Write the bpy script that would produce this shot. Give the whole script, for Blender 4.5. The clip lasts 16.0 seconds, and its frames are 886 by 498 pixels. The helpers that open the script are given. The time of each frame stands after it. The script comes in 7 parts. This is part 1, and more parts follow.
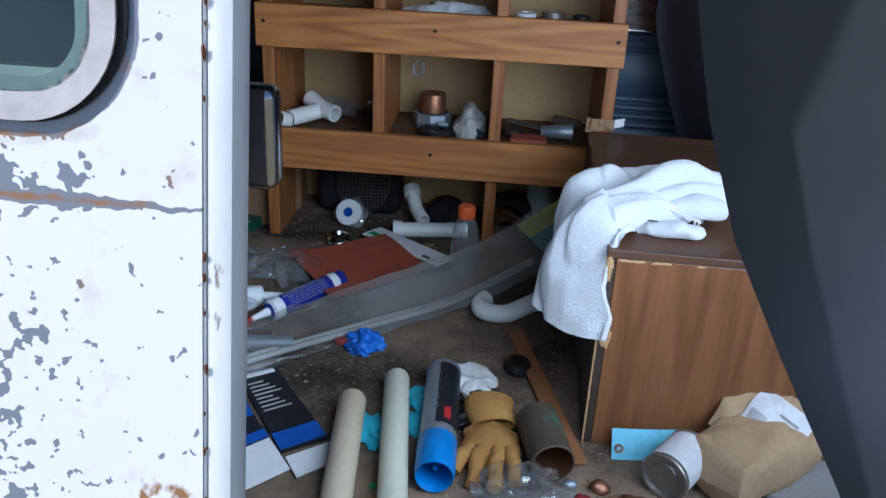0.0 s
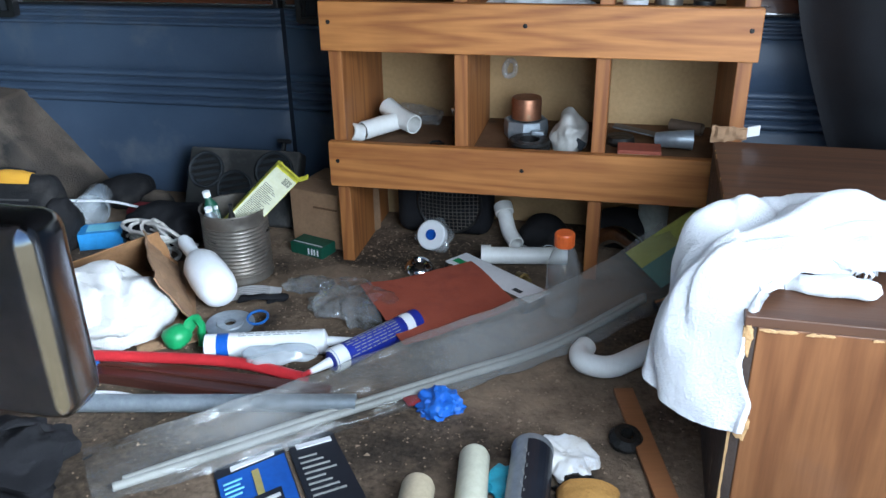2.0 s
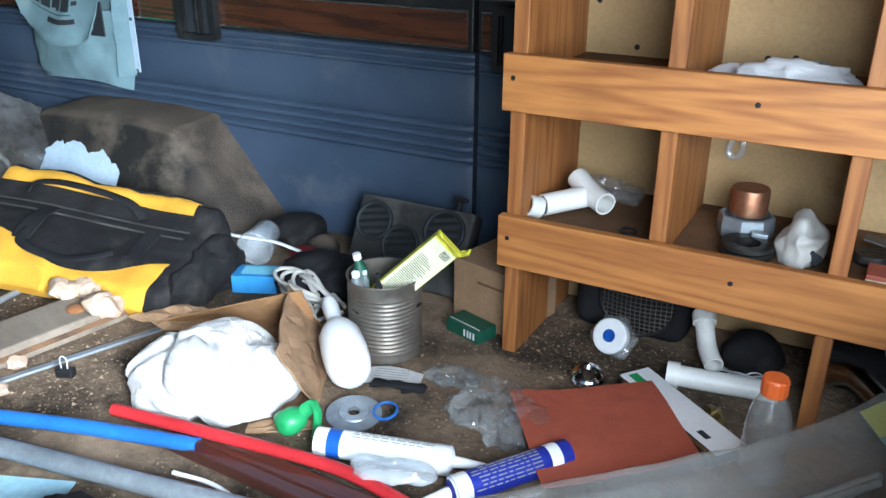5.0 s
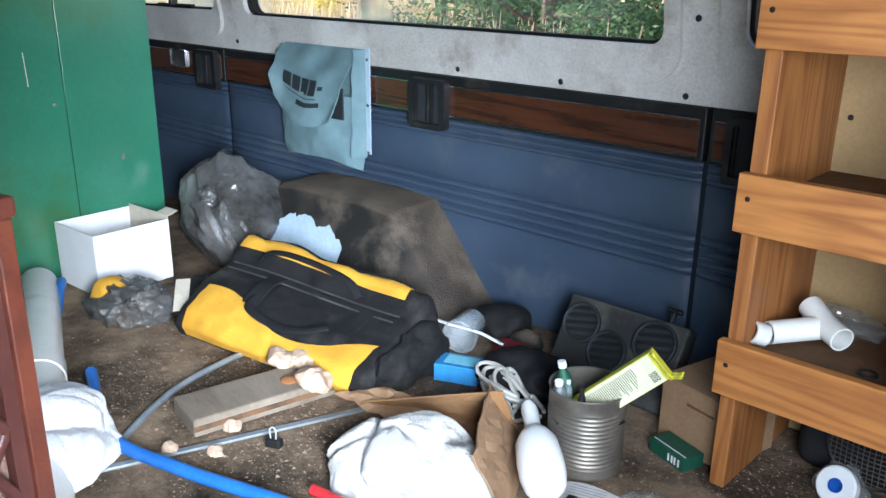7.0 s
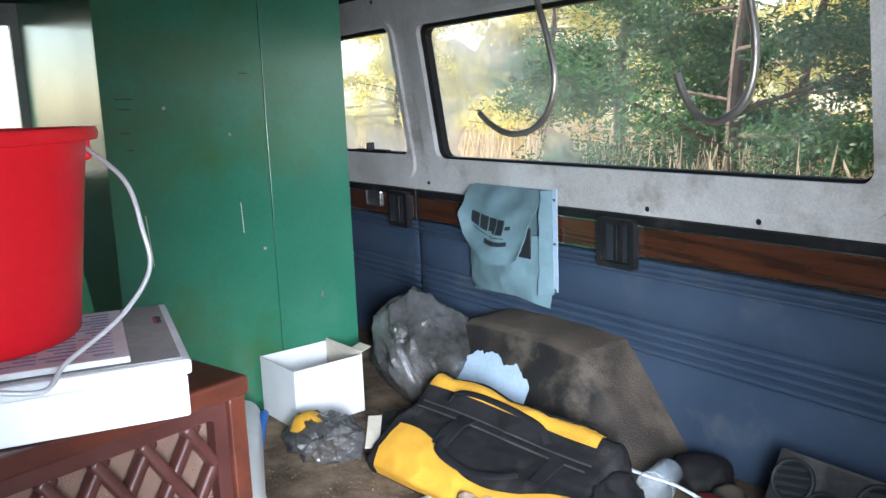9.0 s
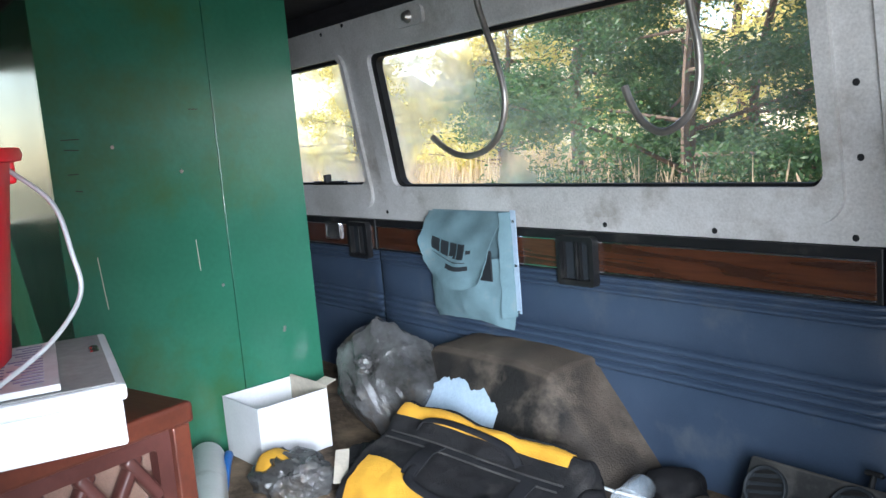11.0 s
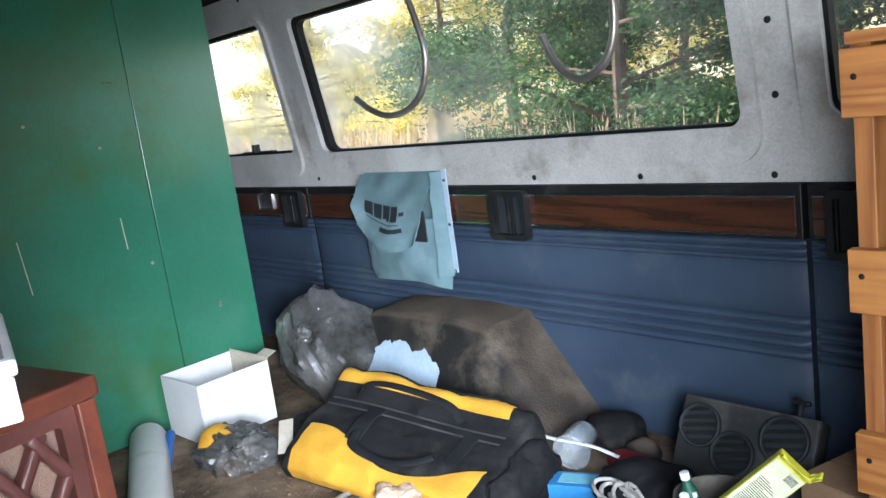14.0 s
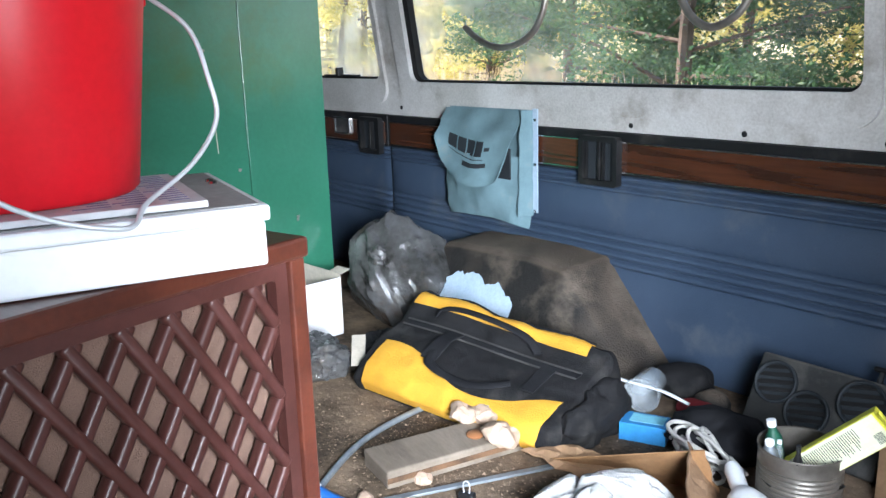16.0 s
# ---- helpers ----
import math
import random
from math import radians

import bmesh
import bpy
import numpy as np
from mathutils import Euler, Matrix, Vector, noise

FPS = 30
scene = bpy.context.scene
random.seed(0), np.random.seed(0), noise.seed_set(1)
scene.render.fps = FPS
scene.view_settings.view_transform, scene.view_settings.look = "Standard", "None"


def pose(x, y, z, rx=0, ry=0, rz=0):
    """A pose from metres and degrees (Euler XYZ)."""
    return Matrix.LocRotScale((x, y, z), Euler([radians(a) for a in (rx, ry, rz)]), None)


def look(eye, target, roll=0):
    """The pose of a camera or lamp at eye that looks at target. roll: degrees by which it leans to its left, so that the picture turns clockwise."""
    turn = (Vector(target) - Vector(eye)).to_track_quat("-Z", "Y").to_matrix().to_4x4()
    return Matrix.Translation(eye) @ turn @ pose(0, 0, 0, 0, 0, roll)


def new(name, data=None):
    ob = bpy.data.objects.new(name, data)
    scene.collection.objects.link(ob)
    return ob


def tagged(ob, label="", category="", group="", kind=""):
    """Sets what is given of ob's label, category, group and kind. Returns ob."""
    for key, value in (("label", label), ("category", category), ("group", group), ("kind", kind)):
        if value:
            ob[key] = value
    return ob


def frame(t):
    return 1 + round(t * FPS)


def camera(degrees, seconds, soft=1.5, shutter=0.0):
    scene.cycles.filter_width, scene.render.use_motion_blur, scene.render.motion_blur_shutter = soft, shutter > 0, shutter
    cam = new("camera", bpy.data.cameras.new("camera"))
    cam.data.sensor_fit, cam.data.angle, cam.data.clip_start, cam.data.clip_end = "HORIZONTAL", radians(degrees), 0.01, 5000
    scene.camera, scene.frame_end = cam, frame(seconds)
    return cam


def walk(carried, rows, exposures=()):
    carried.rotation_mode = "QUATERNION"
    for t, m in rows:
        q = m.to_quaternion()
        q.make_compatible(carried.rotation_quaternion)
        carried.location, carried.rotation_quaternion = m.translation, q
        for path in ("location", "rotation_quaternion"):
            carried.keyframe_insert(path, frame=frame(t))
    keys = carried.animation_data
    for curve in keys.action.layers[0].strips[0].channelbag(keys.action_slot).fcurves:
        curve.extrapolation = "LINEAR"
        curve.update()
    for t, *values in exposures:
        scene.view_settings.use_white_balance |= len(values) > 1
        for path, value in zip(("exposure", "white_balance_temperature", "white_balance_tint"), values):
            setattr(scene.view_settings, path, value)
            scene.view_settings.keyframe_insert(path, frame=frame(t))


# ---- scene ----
cam = camera(56.3, 16.0)
EXPOSURES = [(0.0, 0.25, 5600, 10), (0.5, 0.3, 5600, 10), (1.0, 0.35, 5600, 10), (1.5, 0.7, 5800, 10), (2.0, 1.2, 6000, 10), (3.0, 1.5, 6300, 10), (5.5, 1.75, 6300, 10), (8.5, 1.65, 6350, 14), (15.0, 1.65, 6450, 14), (15.5, 1.7, 6450, 14), (16.0, 1.8, 6450, 14)]
PATH = [
    (0, (0.622, -2.054, 0.928), (0.502, -0.233, 0.108), 2.9),
    (0.5, (0.66, -2.016, 0.927), (0.389, -0.23, 0.067), 1.7),
    (1, (0.664, -1.961, 0.909), (0.328, -0.193, 0.036), 0.6),
    (1.5, (0.646, -1.835, 0.89), (0.271, -0.072, 0.025), 0.5),
    (2, (0.637, -1.736, 0.893), (0.251, 0.034, 0.045), -1.0),
    (2.5, (0.634, -1.678, 0.895), (0.245, 0.081, 0.026), -2.1),
    (3, (0.615, -1.605, 0.88), (0.149, 0.093, -0.069), -1.7),
    (3.2, (0.611, -1.557, 0.88), (0.073, 0.103, -0.097), -1.4),
    (5.3, (0.623, -1.377, 0.895), (-0.312, 0.223, 0.143), 1.0),
    (5.5, (0.612, -1.367, 0.909), (-0.368, 0.214, 0.174), 1.6),
    (6, (0.605, -1.36, 0.922), (-0.45, 0.19, 0.225), 2.6),
    (6.5, (0.587, -1.372, 0.95), (-0.528, 0.146, 0.278), 1.8),
    (7, (0.574, -1.366, 0.947), (-0.722, 0.019, 0.314), 0.7),
    (7.5, (0.564, -1.361, 0.945), (-0.887, -0.114, 0.363), 0.3),
    (8, (0.556, -1.376, 0.996), (-0.954, -0.182, 0.453), -1.1),
    (8.5, (0.549, -1.38, 1.024), (-1.029, -0.226, 0.606), -1.5),
    (8.7, (0.542, -1.382, 1.02), (-1.065, -0.252, 0.642), -1.7),
    (10.8, (0.552, -1.361, 0.982), (-1.06, -0.21, 0.706), -5.1),
    (11, (0.54, -1.356, 0.981), (-1.043, -0.165, 0.704), -4.8),
    (11.5, (0.563, -1.341, 0.975), (-0.99, -0.11, 0.705), -5.7),
    (12, (0.555, -1.334, 0.968), (-0.992, -0.098, 0.686), -6.7),
    (12.5, (0.557, -1.335, 0.971), (-1.001, -0.118, 0.669), -8.1),
    (13, (0.562, -1.333, 0.973), (-1.009, -0.134, 0.667), -8.8),
    (13.5, (0.552, -1.341, 0.962), (-0.991, -0.11, 0.638), -8.1),
    (14, (0.554, -1.319, 0.958), (-0.942, -0.045, 0.588), -7.8),
    (14.5, (0.553, -1.311, 0.942), (-0.936, -0.035, 0.55), -7.1),
    (15, (0.549, -1.338, 0.957), (-0.94, -0.057, 0.579), -6.5),
    (15.5, (0.514, -1.385, 0.939), (-1.004, -0.145, 0.541), -4.3),
    (16, (0.476, -1.493, 0.923), (-1.043, -0.282, 0.447), -1.7),
]
walk(cam, [(t, look(eye, target, roll)) for t, eye, target, roll in PATH], EXPOSURES)

# ---- world and sun ----
world = bpy.data.worlds.new("sky")
scene.world = world
world.use_nodes = True
wn = world.node_tree.nodes
sky = wn.new("ShaderNodeTexSky")
sky.sky_type = "NISHITA"
sky.sun_disc = False
sky.sun_elevation = radians(47)
sky.sun_rotation = radians(-109)
wn["Background"].inputs[1].default_value = 0.15
world.node_tree.links.new(sky.outputs[0], wn["Background"].inputs[0])
sun_data = bpy.data.lights.new("sun", "SUN")
sun_data.energy, sun_data.angle, sun_data.color = 5.0, radians(0.5), (1.0, 0.93, 0.82)
sun_ob = new("sun", sun_data)
sun_ob.matrix_world = look((-5.0, -1.75, 5.8), (0, 0, 0))


def opening(name, x0, x1, z0, z1, y, watts, turn, down=0, spread=180):
    """Sky light that comes in through the open door; turn: degrees towards the front of the van."""
    d = bpy.data.lights.new(name, "AREA")
    d.shape, d.size, d.size_y, d.energy, d.color, d.spread = "RECTANGLE", x1 - x0, z1 - z0, watts, (0.78, 0.90, 1.0), radians(spread)
    ob = new(name, d)
    c = V3((x0 + x1) / 2, y, (z0 + z1) / 2)
    ob.matrix_world = look(c, c + V3(-math.sin(radians(turn)), math.cos(radians(turn)), -math.tan(radians(down))))
    return ob


def V3(x, y, z):
    return Vector((x, y, z))


opening("door_daylight", 0.65, 0.91, 0.5, 1.12, -1.34, 4.2, 60, 15, 48)
opening("door_daylight", 0.92, 1.9, 0.5, 1.28, -1.34, 12, 20, 8, 150)
opening("door_daylight", 0.60, 0.92, 0.45, 1.20, -1.345, 3.9, 46, 18, 140)

# ---- materials ----
def mat(name, col, col2=None, rough=0.6, metal=0.0, scale=8.0, detail=6.0, lo=0.35, hi=0.65, bump=0.1, bscale=60.0,
        grain=0.12, stretch=(1, 1, 1), stain=None, sscale=3.0, slo=0.55, shi=0.7, srough=None, trans=0.0, alpha=1.0,
        ior=1.45, sheen=0.0, coat=0.0, island=0.0, bdist=0.01):
    """Two-scale noise colour, fine relief and optional stains, in object metres."""
    m = bpy.data.materials.new(name)
    m.use_nodes = True
    nt = m.node_tree
    N, L = nt.nodes, nt.links
    b = N["Principled BSDF"]
    tc, mp = N.new("ShaderNodeTexCoord"), N.new("ShaderNodeMapping")
    mp.inputs["Scale"].default_value = stretch
    L.new(tc.outputs["Object"], mp.inputs[0])

    def nz(s, d=6.0, r=0.6):
        n = N.new("ShaderNodeTexNoise")
        n.inputs["Scale"].default_value, n.inputs["Detail"].default_value, n.inputs["Roughness"].default_value = s, d, r
        L.new(mp.outputs[0], n.inputs["Vector"])
        return n.outputs["Fac"]

    def ramp(src, a, c):
        r = N.new("ShaderNodeMapRange")
        r.inputs["From Min"].default_value, r.inputs["From Max"].default_value = a, c
        L.new(src, r.inputs["Value"])
        return r.outputs[0]

    def mix(f, a, c, kind="MIX"):
        x = N.new("ShaderNodeMix")
        x.data_type, x.blend_type = "RGBA", kind
        for sock, v in ((x.inputs["Factor"], f), (x.inputs["A"], a), (x.inputs["B"], c)):
            if isinstance(v, (int, float)):
                sock.default_value = v
            elif isinstance(v, tuple):
                sock.default_value = (*v[:3], 1)
            else:
                L.new(v, sock)
        return x.outputs["Result"]

    c2 = col2 or tuple(v * 0.72 for v in col)
    out = mix(ramp(nz(scale, detail), lo, hi), c2, col)
    out = mix(grain, out, mix(ramp(nz(bscale * 1.7, 4), 0.3, 0.7), (0.1, 0.1, 0.1), (0.9, 0.9, 0.9)), "OVERLAY")
    if stain:
        sf = ramp(nz(sscale, 8, 0.65), slo, shi)
        out = mix(sf, out, stain)
    if island:
        oi = N.new("ShaderNodeObjectInfo")
        hs = N.new("ShaderNodeHueSaturation")
        L.new(ramp(oi.outputs["Random"], -1 / island, 1 + 1 / island), hs.inputs["Value"])
        hs.inputs["Value"].default_value = 1.0
        r2 = N.new("ShaderNodeMapRange")
        r2.inputs["To Min"].default_value, r2.inputs["To Max"].default_value = 1 - island, 1 + island
        L.new(oi.outputs["Random"], r2.inputs["Value"])
        L.new(r2.outputs[0], hs.inputs["Value"])
        L.new(out, hs.inputs["Color"])
        out = hs.outputs[0]
    L.new(out, b.inputs["Base Color"])
    b.inputs["Metallic"].default_value = metal
    rr = N.new("ShaderNodeMapRange")
    rr.inputs["To Min"].default_value, rr.inputs["To Max"].default_value = max(0.02, rough - 0.12), min(1, rough + 0.12)
    L.new(nz(scale * 2.3, 5), rr.inputs["Value"])
    L.new(rr.outputs[0], b.inputs["Roughness"])
    if bump:
        bp = N.new("ShaderNodeBump")
        bp.inputs["Strength"].default_value, bp.inputs["Distance"].default_value = bump, bdist
        L.new(nz(bscale, 8), bp.inputs["Height"])
        L.new(bp.outputs[0], b.inputs["Normal"])
    b.inputs["Transmission Weight"].default_value = trans
    b.inputs["Alpha"].default_value = alpha
    b.inputs["IOR"].default_value = ior
    b.inputs["Sheen Weight"].default_value = sheen
    b.inputs["Coat Weight"].default_value = coat
    return m


def woodmat(name, col, col2, axis="x", freq=9.0, rough=0.6, coat=0.0, warp=2.5, knots=0.0, off=0.0, stain=None):
    """Grain lines that run along the axis."""
    m = bpy.data.materials.new(name)
    m.use_nodes = True
    nt = m.node_tree
    N, L = nt.nodes, nt.links
    b = N["Principled BSDF"]
    tc, mp = N.new("ShaderNodeTexCoord"), N.new("ShaderNodeMapping")
    mp.inputs["Scale"].default_value = {"x": (0.07, 1, 1), "y": (1, 0.07, 1), "z": (1, 1, 0.07)}[axis]
    mp.inputs["Location"].default_value = (off, off * 0.7, off * 1.3)
    L.new(tc.outputs["Object"], mp.inputs[0])
    oi = N.new("ShaderNodeObjectInfo")
    sh = N.new("ShaderNodeVectorMath")
    sh.operation = "MULTIPLY_ADD"
    sh.inputs[1].default_value = (1, 1, 1)
    L.new(mp.outputs[0], sh.inputs[0])
    cv = N.new("ShaderNodeCombineXYZ")
    L.new(oi.outputs["Random"], cv.inputs[0])
    L.new(oi.outputs["Random"], cv.inputs[2])
    L.new(cv.outputs[0], sh.inputs[2])
    n1 = N.new("ShaderNodeTexNoise")
    n1.inputs["Scale"].default_value, n1.inputs["Detail"].default_value = 6.0, 2.0
    L.new(sh.outputs[0], n1.inputs["Vector"])
    wv = N.new("ShaderNodeMath")
    wv.operation = "MULTIPLY"
    wv.inputs[1].default_value = freq * 6.28
    L.new(n1.outputs["Fac"], wv.inputs[0])
    sn = N.new("ShaderNodeMath")
    sn.operation = "SINE"
    L.new(wv.outputs[0], sn.inputs[0])
    r = N.new("ShaderNodeMapRange")
    r.inputs["From Min"].default_value, r.inputs["From Max"].default_value = -0.5, 1.0
    L.new(sn.outputs[0], r.inputs["Value"])
    n2 = N.new("ShaderNodeTexNoise")
    n2.inputs["Scale"].default_value, n2.inputs["Detail"].default_value = 130.0, 6.0
    L.new(sh.outputs[0], n2.inputs["Vector"])
    ad = N.new("ShaderNodeMath")
    ad.operation = "MULTIPLY"
    L.new(r.outputs[0], ad.inputs[0])
    ad.operation = "MULTIPLY_ADD"
    ad.inputs[1].default_value = 0.55
    sc2 = N.new("ShaderNodeMapRange")
    sc2.inputs["From Min"].default_value, sc2.inputs["From Max"].default_value = 0.35, 0.75
    sc2.inputs["To Max"].default_value = 0.5
    L.new(n2.outputs["Fac"], sc2.inputs["Value"])
    L.new(sc2.outputs[0], ad.inputs[2])
    mx = N.new("ShaderNodeMix")
    mx.data_type = "RGBA"
    mx.inputs["A"].default_value, mx.inputs["B"].default_value = (*col, 1), (*col2, 1)
    L.new(ad.outputs[0], mx.inputs["Factor"])
    out = mx.outputs["Result"]
    n3 = N.new("ShaderNodeTexNoise")
    n3.inputs["Scale"].default_value, n3.inputs["Detail"].default_value = 4.0, 8.0
    L.new(tc.outputs["Object"], n3.inputs["Vector"])
    r3 = N.new("ShaderNodeMapRange")
    r3.inputs["From Min"].default_value, r3.inputs["From Max"].default_value = 0.5, 0.75
    r3.inputs["To Max"].default_value = 0.35
    L.new(n3.outputs["Fac"], r3.inputs["Value"])
    m3 = N.new("ShaderNodeMix")
    m3.data_type = "RGBA"
    L.new(r3.outputs[0], m3.inputs["Factor"])
    L.new(out, m3.inputs["A"])
    m3.inputs["B"].default_value = (*(stain or tuple(v * 0.5 for v in col2)), 1)
    L.new(m3.outputs["Result"], b.inputs["Base Color"])
    b.inputs["Roughness"].default_value, b.inputs["Coat Weight"].default_value = rough, coat
    bp = N.new("ShaderNodeBump")
    bp.inputs["Strength"].default_value, bp.inputs["Distance"].default_value = 0.25, 0.002
    L.new(n2.outputs["Fac"], bp.inputs["Height"])
    L.new(bp.outputs[0], b.inputs["Normal"])
    return m


def glassmat(name, tint=(1, 1, 1), gloss=0.15, haze=0.0, hazecol=(0.8, 0.85, 0.9), lit="ShaderNodeBsdfDiffuse", rough=0.08, most=1.0, dusty=None):
    """A thin clear sheet: see-through with a gloss; haze adds a dusty film in patches."""
    m = bpy.data.materials.new(name)
    m.use_nodes = True
    N, L = m.node_tree.nodes, m.node_tree.links
    N.remove(N["Principled BSDF"])
    tr, gl, df = N.new("ShaderNodeBsdfTransparent"), N.new("ShaderNodeBsdfGlossy"), N.new(lit)
    tr.inputs[0].default_value = (*tint, 1)
    gl.inputs["Roughness"].default_value = rough
    df.inputs[0].default_value = (*hazecol, 1)
    lw, fr = N.new("ShaderNodeLayerWeight"), N.new("ShaderNodeMath")
    fr.operation = "POWER"
    fr.inputs[1].default_value = 4.0
    L.new(lw.outputs["Facing"], fr.inputs[0])
    sc = N.new("ShaderNodeMath")
    sc.operation = "MULTIPLY_ADD"
    sc.inputs[1].default_value, sc.inputs[2].default_value = most, gloss * 0.2
    L.new(fr.outputs[0], sc.inputs[0])
    m1, m2 = N.new("ShaderNodeMixShader"), N.new("ShaderNodeMixShader")
    L.new(sc.outputs[0], m1.inputs[0])
    L.new(tr.outputs[0], m1.inputs[1])
    L.new(gl.outputs[0], m1.inputs[2])
    tc, nz = N.new("ShaderNodeTexCoord"), N.new("ShaderNodeTexNoise")
    nz.inputs["Scale"].default_value, nz.inputs["Detail"].default_value = 3.0, 8.0
    L.new(tc.outputs["Object"], nz.inputs["Vector"])
    r = N.new("ShaderNodeMapRange")
    r.inputs["From Min"].default_value, r.inputs["From Max"].default_value = 0.35, 0.75
    r.inputs["To Max"].default_value = haze
    L.new(nz.outputs["Fac"], r.inputs["Value"])
    dust_glare = r.outputs[0]
    if dusty:
        # haze thickens from one x to another: glare painted over the dirty film
        sp, g, mul = N.new("ShaderNodeSeparateXYZ"), N.new("ShaderNodeMapRange"), N.new("ShaderNodeMath")
        L.new(tc.outputs["Object"], sp.inputs[0])
        L.new(sp.outputs[0], g.inputs["Value"])
        g.inputs["From Min"].default_value, g.inputs["From Max"].default_value = dusty[0], dusty[1]
        g.inputs["To Min"].default_value, g.inputs["To Max"].default_value = 0.12, 1.0
        mul.operation = "MULTIPLY"
        L.new(dust_glare, mul.inputs[0])
        L.new(g.outputs[0], mul.inputs[1])
        dust_glare = mul.outputs[0]
    L.new(dust_glare, m2.inputs[0])
    L.new(m1.outputs[0], m2.inputs[1])
    L.new(df.outputs[0], m2.inputs[2])
    L.new(m2.outputs[0], N["Material Output"].inputs[0])
    return m


M = {}
M["floor"] = mat("dusty_floor", (0.115, 0.082, 0.057), (0.038, 0.029, 0.022), rough=0.92, scale=7, bump=0.7, bscale=55, grain=0.55, stain=(0.27, 0.19, 0.13), sscale=2.6, slo=0.45, shi=0.62)
M["vinyl"] = mat("blue_vinyl", (0.050, 0.075, 0.118), (0.036, 0.056, 0.092), rough=0.45, scale=3, bump=0.18, bscale=220, grain=0.1, stain=(0.10, 0.115, 0.135), sscale=2.5)
M["vinyl_seam"] = mat("dark_seam", (0.015, 0.02, 0.03), rough=0.6)
M["strip"] = woodmat("wood_grain_strip", (0.085, 0.027, 0.012), (0.020, 0.008, 0.005), "x", 16, 0.25, 0.6)
M["black"] = mat("black_plastic", (0.012, 0.012, 0.013), rough=0.45, scale=12, bump=0.1, bscale=150, stain=(0.05, 0.045, 0.04), sscale=6)
M["blackmatt"] = mat("black_cloth", (0.012, 0.012, 0.014), (0.02, 0.02, 0.022), rough=0.9, bump=0.4, bscale=300)
M["chrome"] = mat("chrome", (0.75, 0.76, 0.78), rough=0.14, metal=1, bump=0.03, grain=0.03)
M["whitepanel"] = mat("dirty_white_fibreglass", (0.58, 0.56, 0.54), (0.44, 0.42, 0.395), rough=0.5, scale=4, bump=0.15, bscale=90, grain=0.18, stain=(0.25, 0.215, 0.18), sscale=5, slo=0.54, shi=0.74)
M["headliner"] = mat("dark_headliner", (0.03, 0.028, 0.03), rough=0.95, bump=0.4, bscale=300)
M["rubber"] = mat("black_rubber", (0.01, 0.01, 0.01), rough=0.6)
# haze graded towards the front end of the pane imitates sun glare
M["glass"] = glassmat("window_glass", (0.97, 0.98, 0.97), 0.05, 1.0, (0.95, 0.95, 0.90), "ShaderNodeBsdfTranslucent", dusty=(-1.0, -1.9))
M["tinted"] = glassmat("teal_tinted_glass", (0.16, 0.24, 0.24), 0.3, 0.1, (0.4, 0.5, 0.5))
M["hazyglass"] = glassmat("hazy_window_glass", (0.95, 0.97, 0.96), 0.05, 1.0, (0.70, 0.76, 0.72), "ShaderNodeBsdfTranslucent")
M["green"] = mat("green_painted_sheet", (0.034, 0.185, 0.112), (0.026, 0.155, 0.090), rough=0.20, scale=2, bump=0.08, bscale=40, grain=0.06, stain=(0.045, 0.125, 0.04), sscale=2.2, slo=0.52, shi=0.75)
M["green"].node_tree.nodes["Principled BSDF"].inputs["Specular IOR Level"].default_value = 0.9
M["pine"] = woodmat("orange_pine", (0.47, 0.188, 0.049), (0.25, 0.080, 0.019), "x", 17, 0.55, 0.1)
M["pinev"] = woodmat("orange_pine_upright", (0.36, 0.138, 0.037), (0.19, 0.058, 0.015), "z", 17, 0.55, 0.1)
M["plyback"] = mat("pale_plywood", (0.41, 0.270, 0.130), (0.34, 0.215, 0.098), rough=0.7, scale=5, bump=0.1, stain=(0.20, 0.12, 0.055), sscale=6, slo=0.6, shi=0.72)
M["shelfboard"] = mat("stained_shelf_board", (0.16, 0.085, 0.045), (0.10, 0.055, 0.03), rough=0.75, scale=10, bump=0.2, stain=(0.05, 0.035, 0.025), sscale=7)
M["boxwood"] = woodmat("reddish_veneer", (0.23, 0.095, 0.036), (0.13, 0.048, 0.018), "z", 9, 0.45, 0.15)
M["boxtop"] = woodmat("worn_veneer_top", (0.11, 0.048, 0.024), (0.06, 0.026, 0.014), "x", 9, 0.55, 0.1)
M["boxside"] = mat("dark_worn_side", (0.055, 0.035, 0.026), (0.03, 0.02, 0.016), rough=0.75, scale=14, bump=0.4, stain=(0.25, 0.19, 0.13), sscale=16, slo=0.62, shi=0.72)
M["splinter"] = mat("raw_broken_wood", (0.55, 0.33, 0.15), rough=0.8, bump=0.5)
M["towel"] = mat("white_terry", (0.66, 0.66, 0.68), (0.57, 0.57, 0.60), rough=0.95, bump=0.65, bscale=260, sheen=0.5, grain=0.1, bdist=0.006)
M["towel2"] = mat("grubby_white_terry", (0.60, 0.585, 0.57), (0.48, 0.465, 0.45), rough=0.95, bump=1.0, bscale=260, sheen=0.4, grain=0.1, bdist=0.006)
M["steel"] = mat("tinned_steel", (0.42, 0.39, 0.35), (0.30, 0.27, 0.24), rough=0.42, metal=0.85, scale=9, bump=0.1, stain=(0.16, 0.10, 0.06), sscale=8, slo=0.6, shi=0.75)
M["dullsteel"] = mat("dusty_can_steel", (0.24, 0.215, 0.185), (0.13, 0.115, 0.10), rough=0.42, metal=0.65, scale=9, bump=0.1, stain=(0.13, 0.09, 0.06), sscale=8, slo=0.55, shi=0.75)
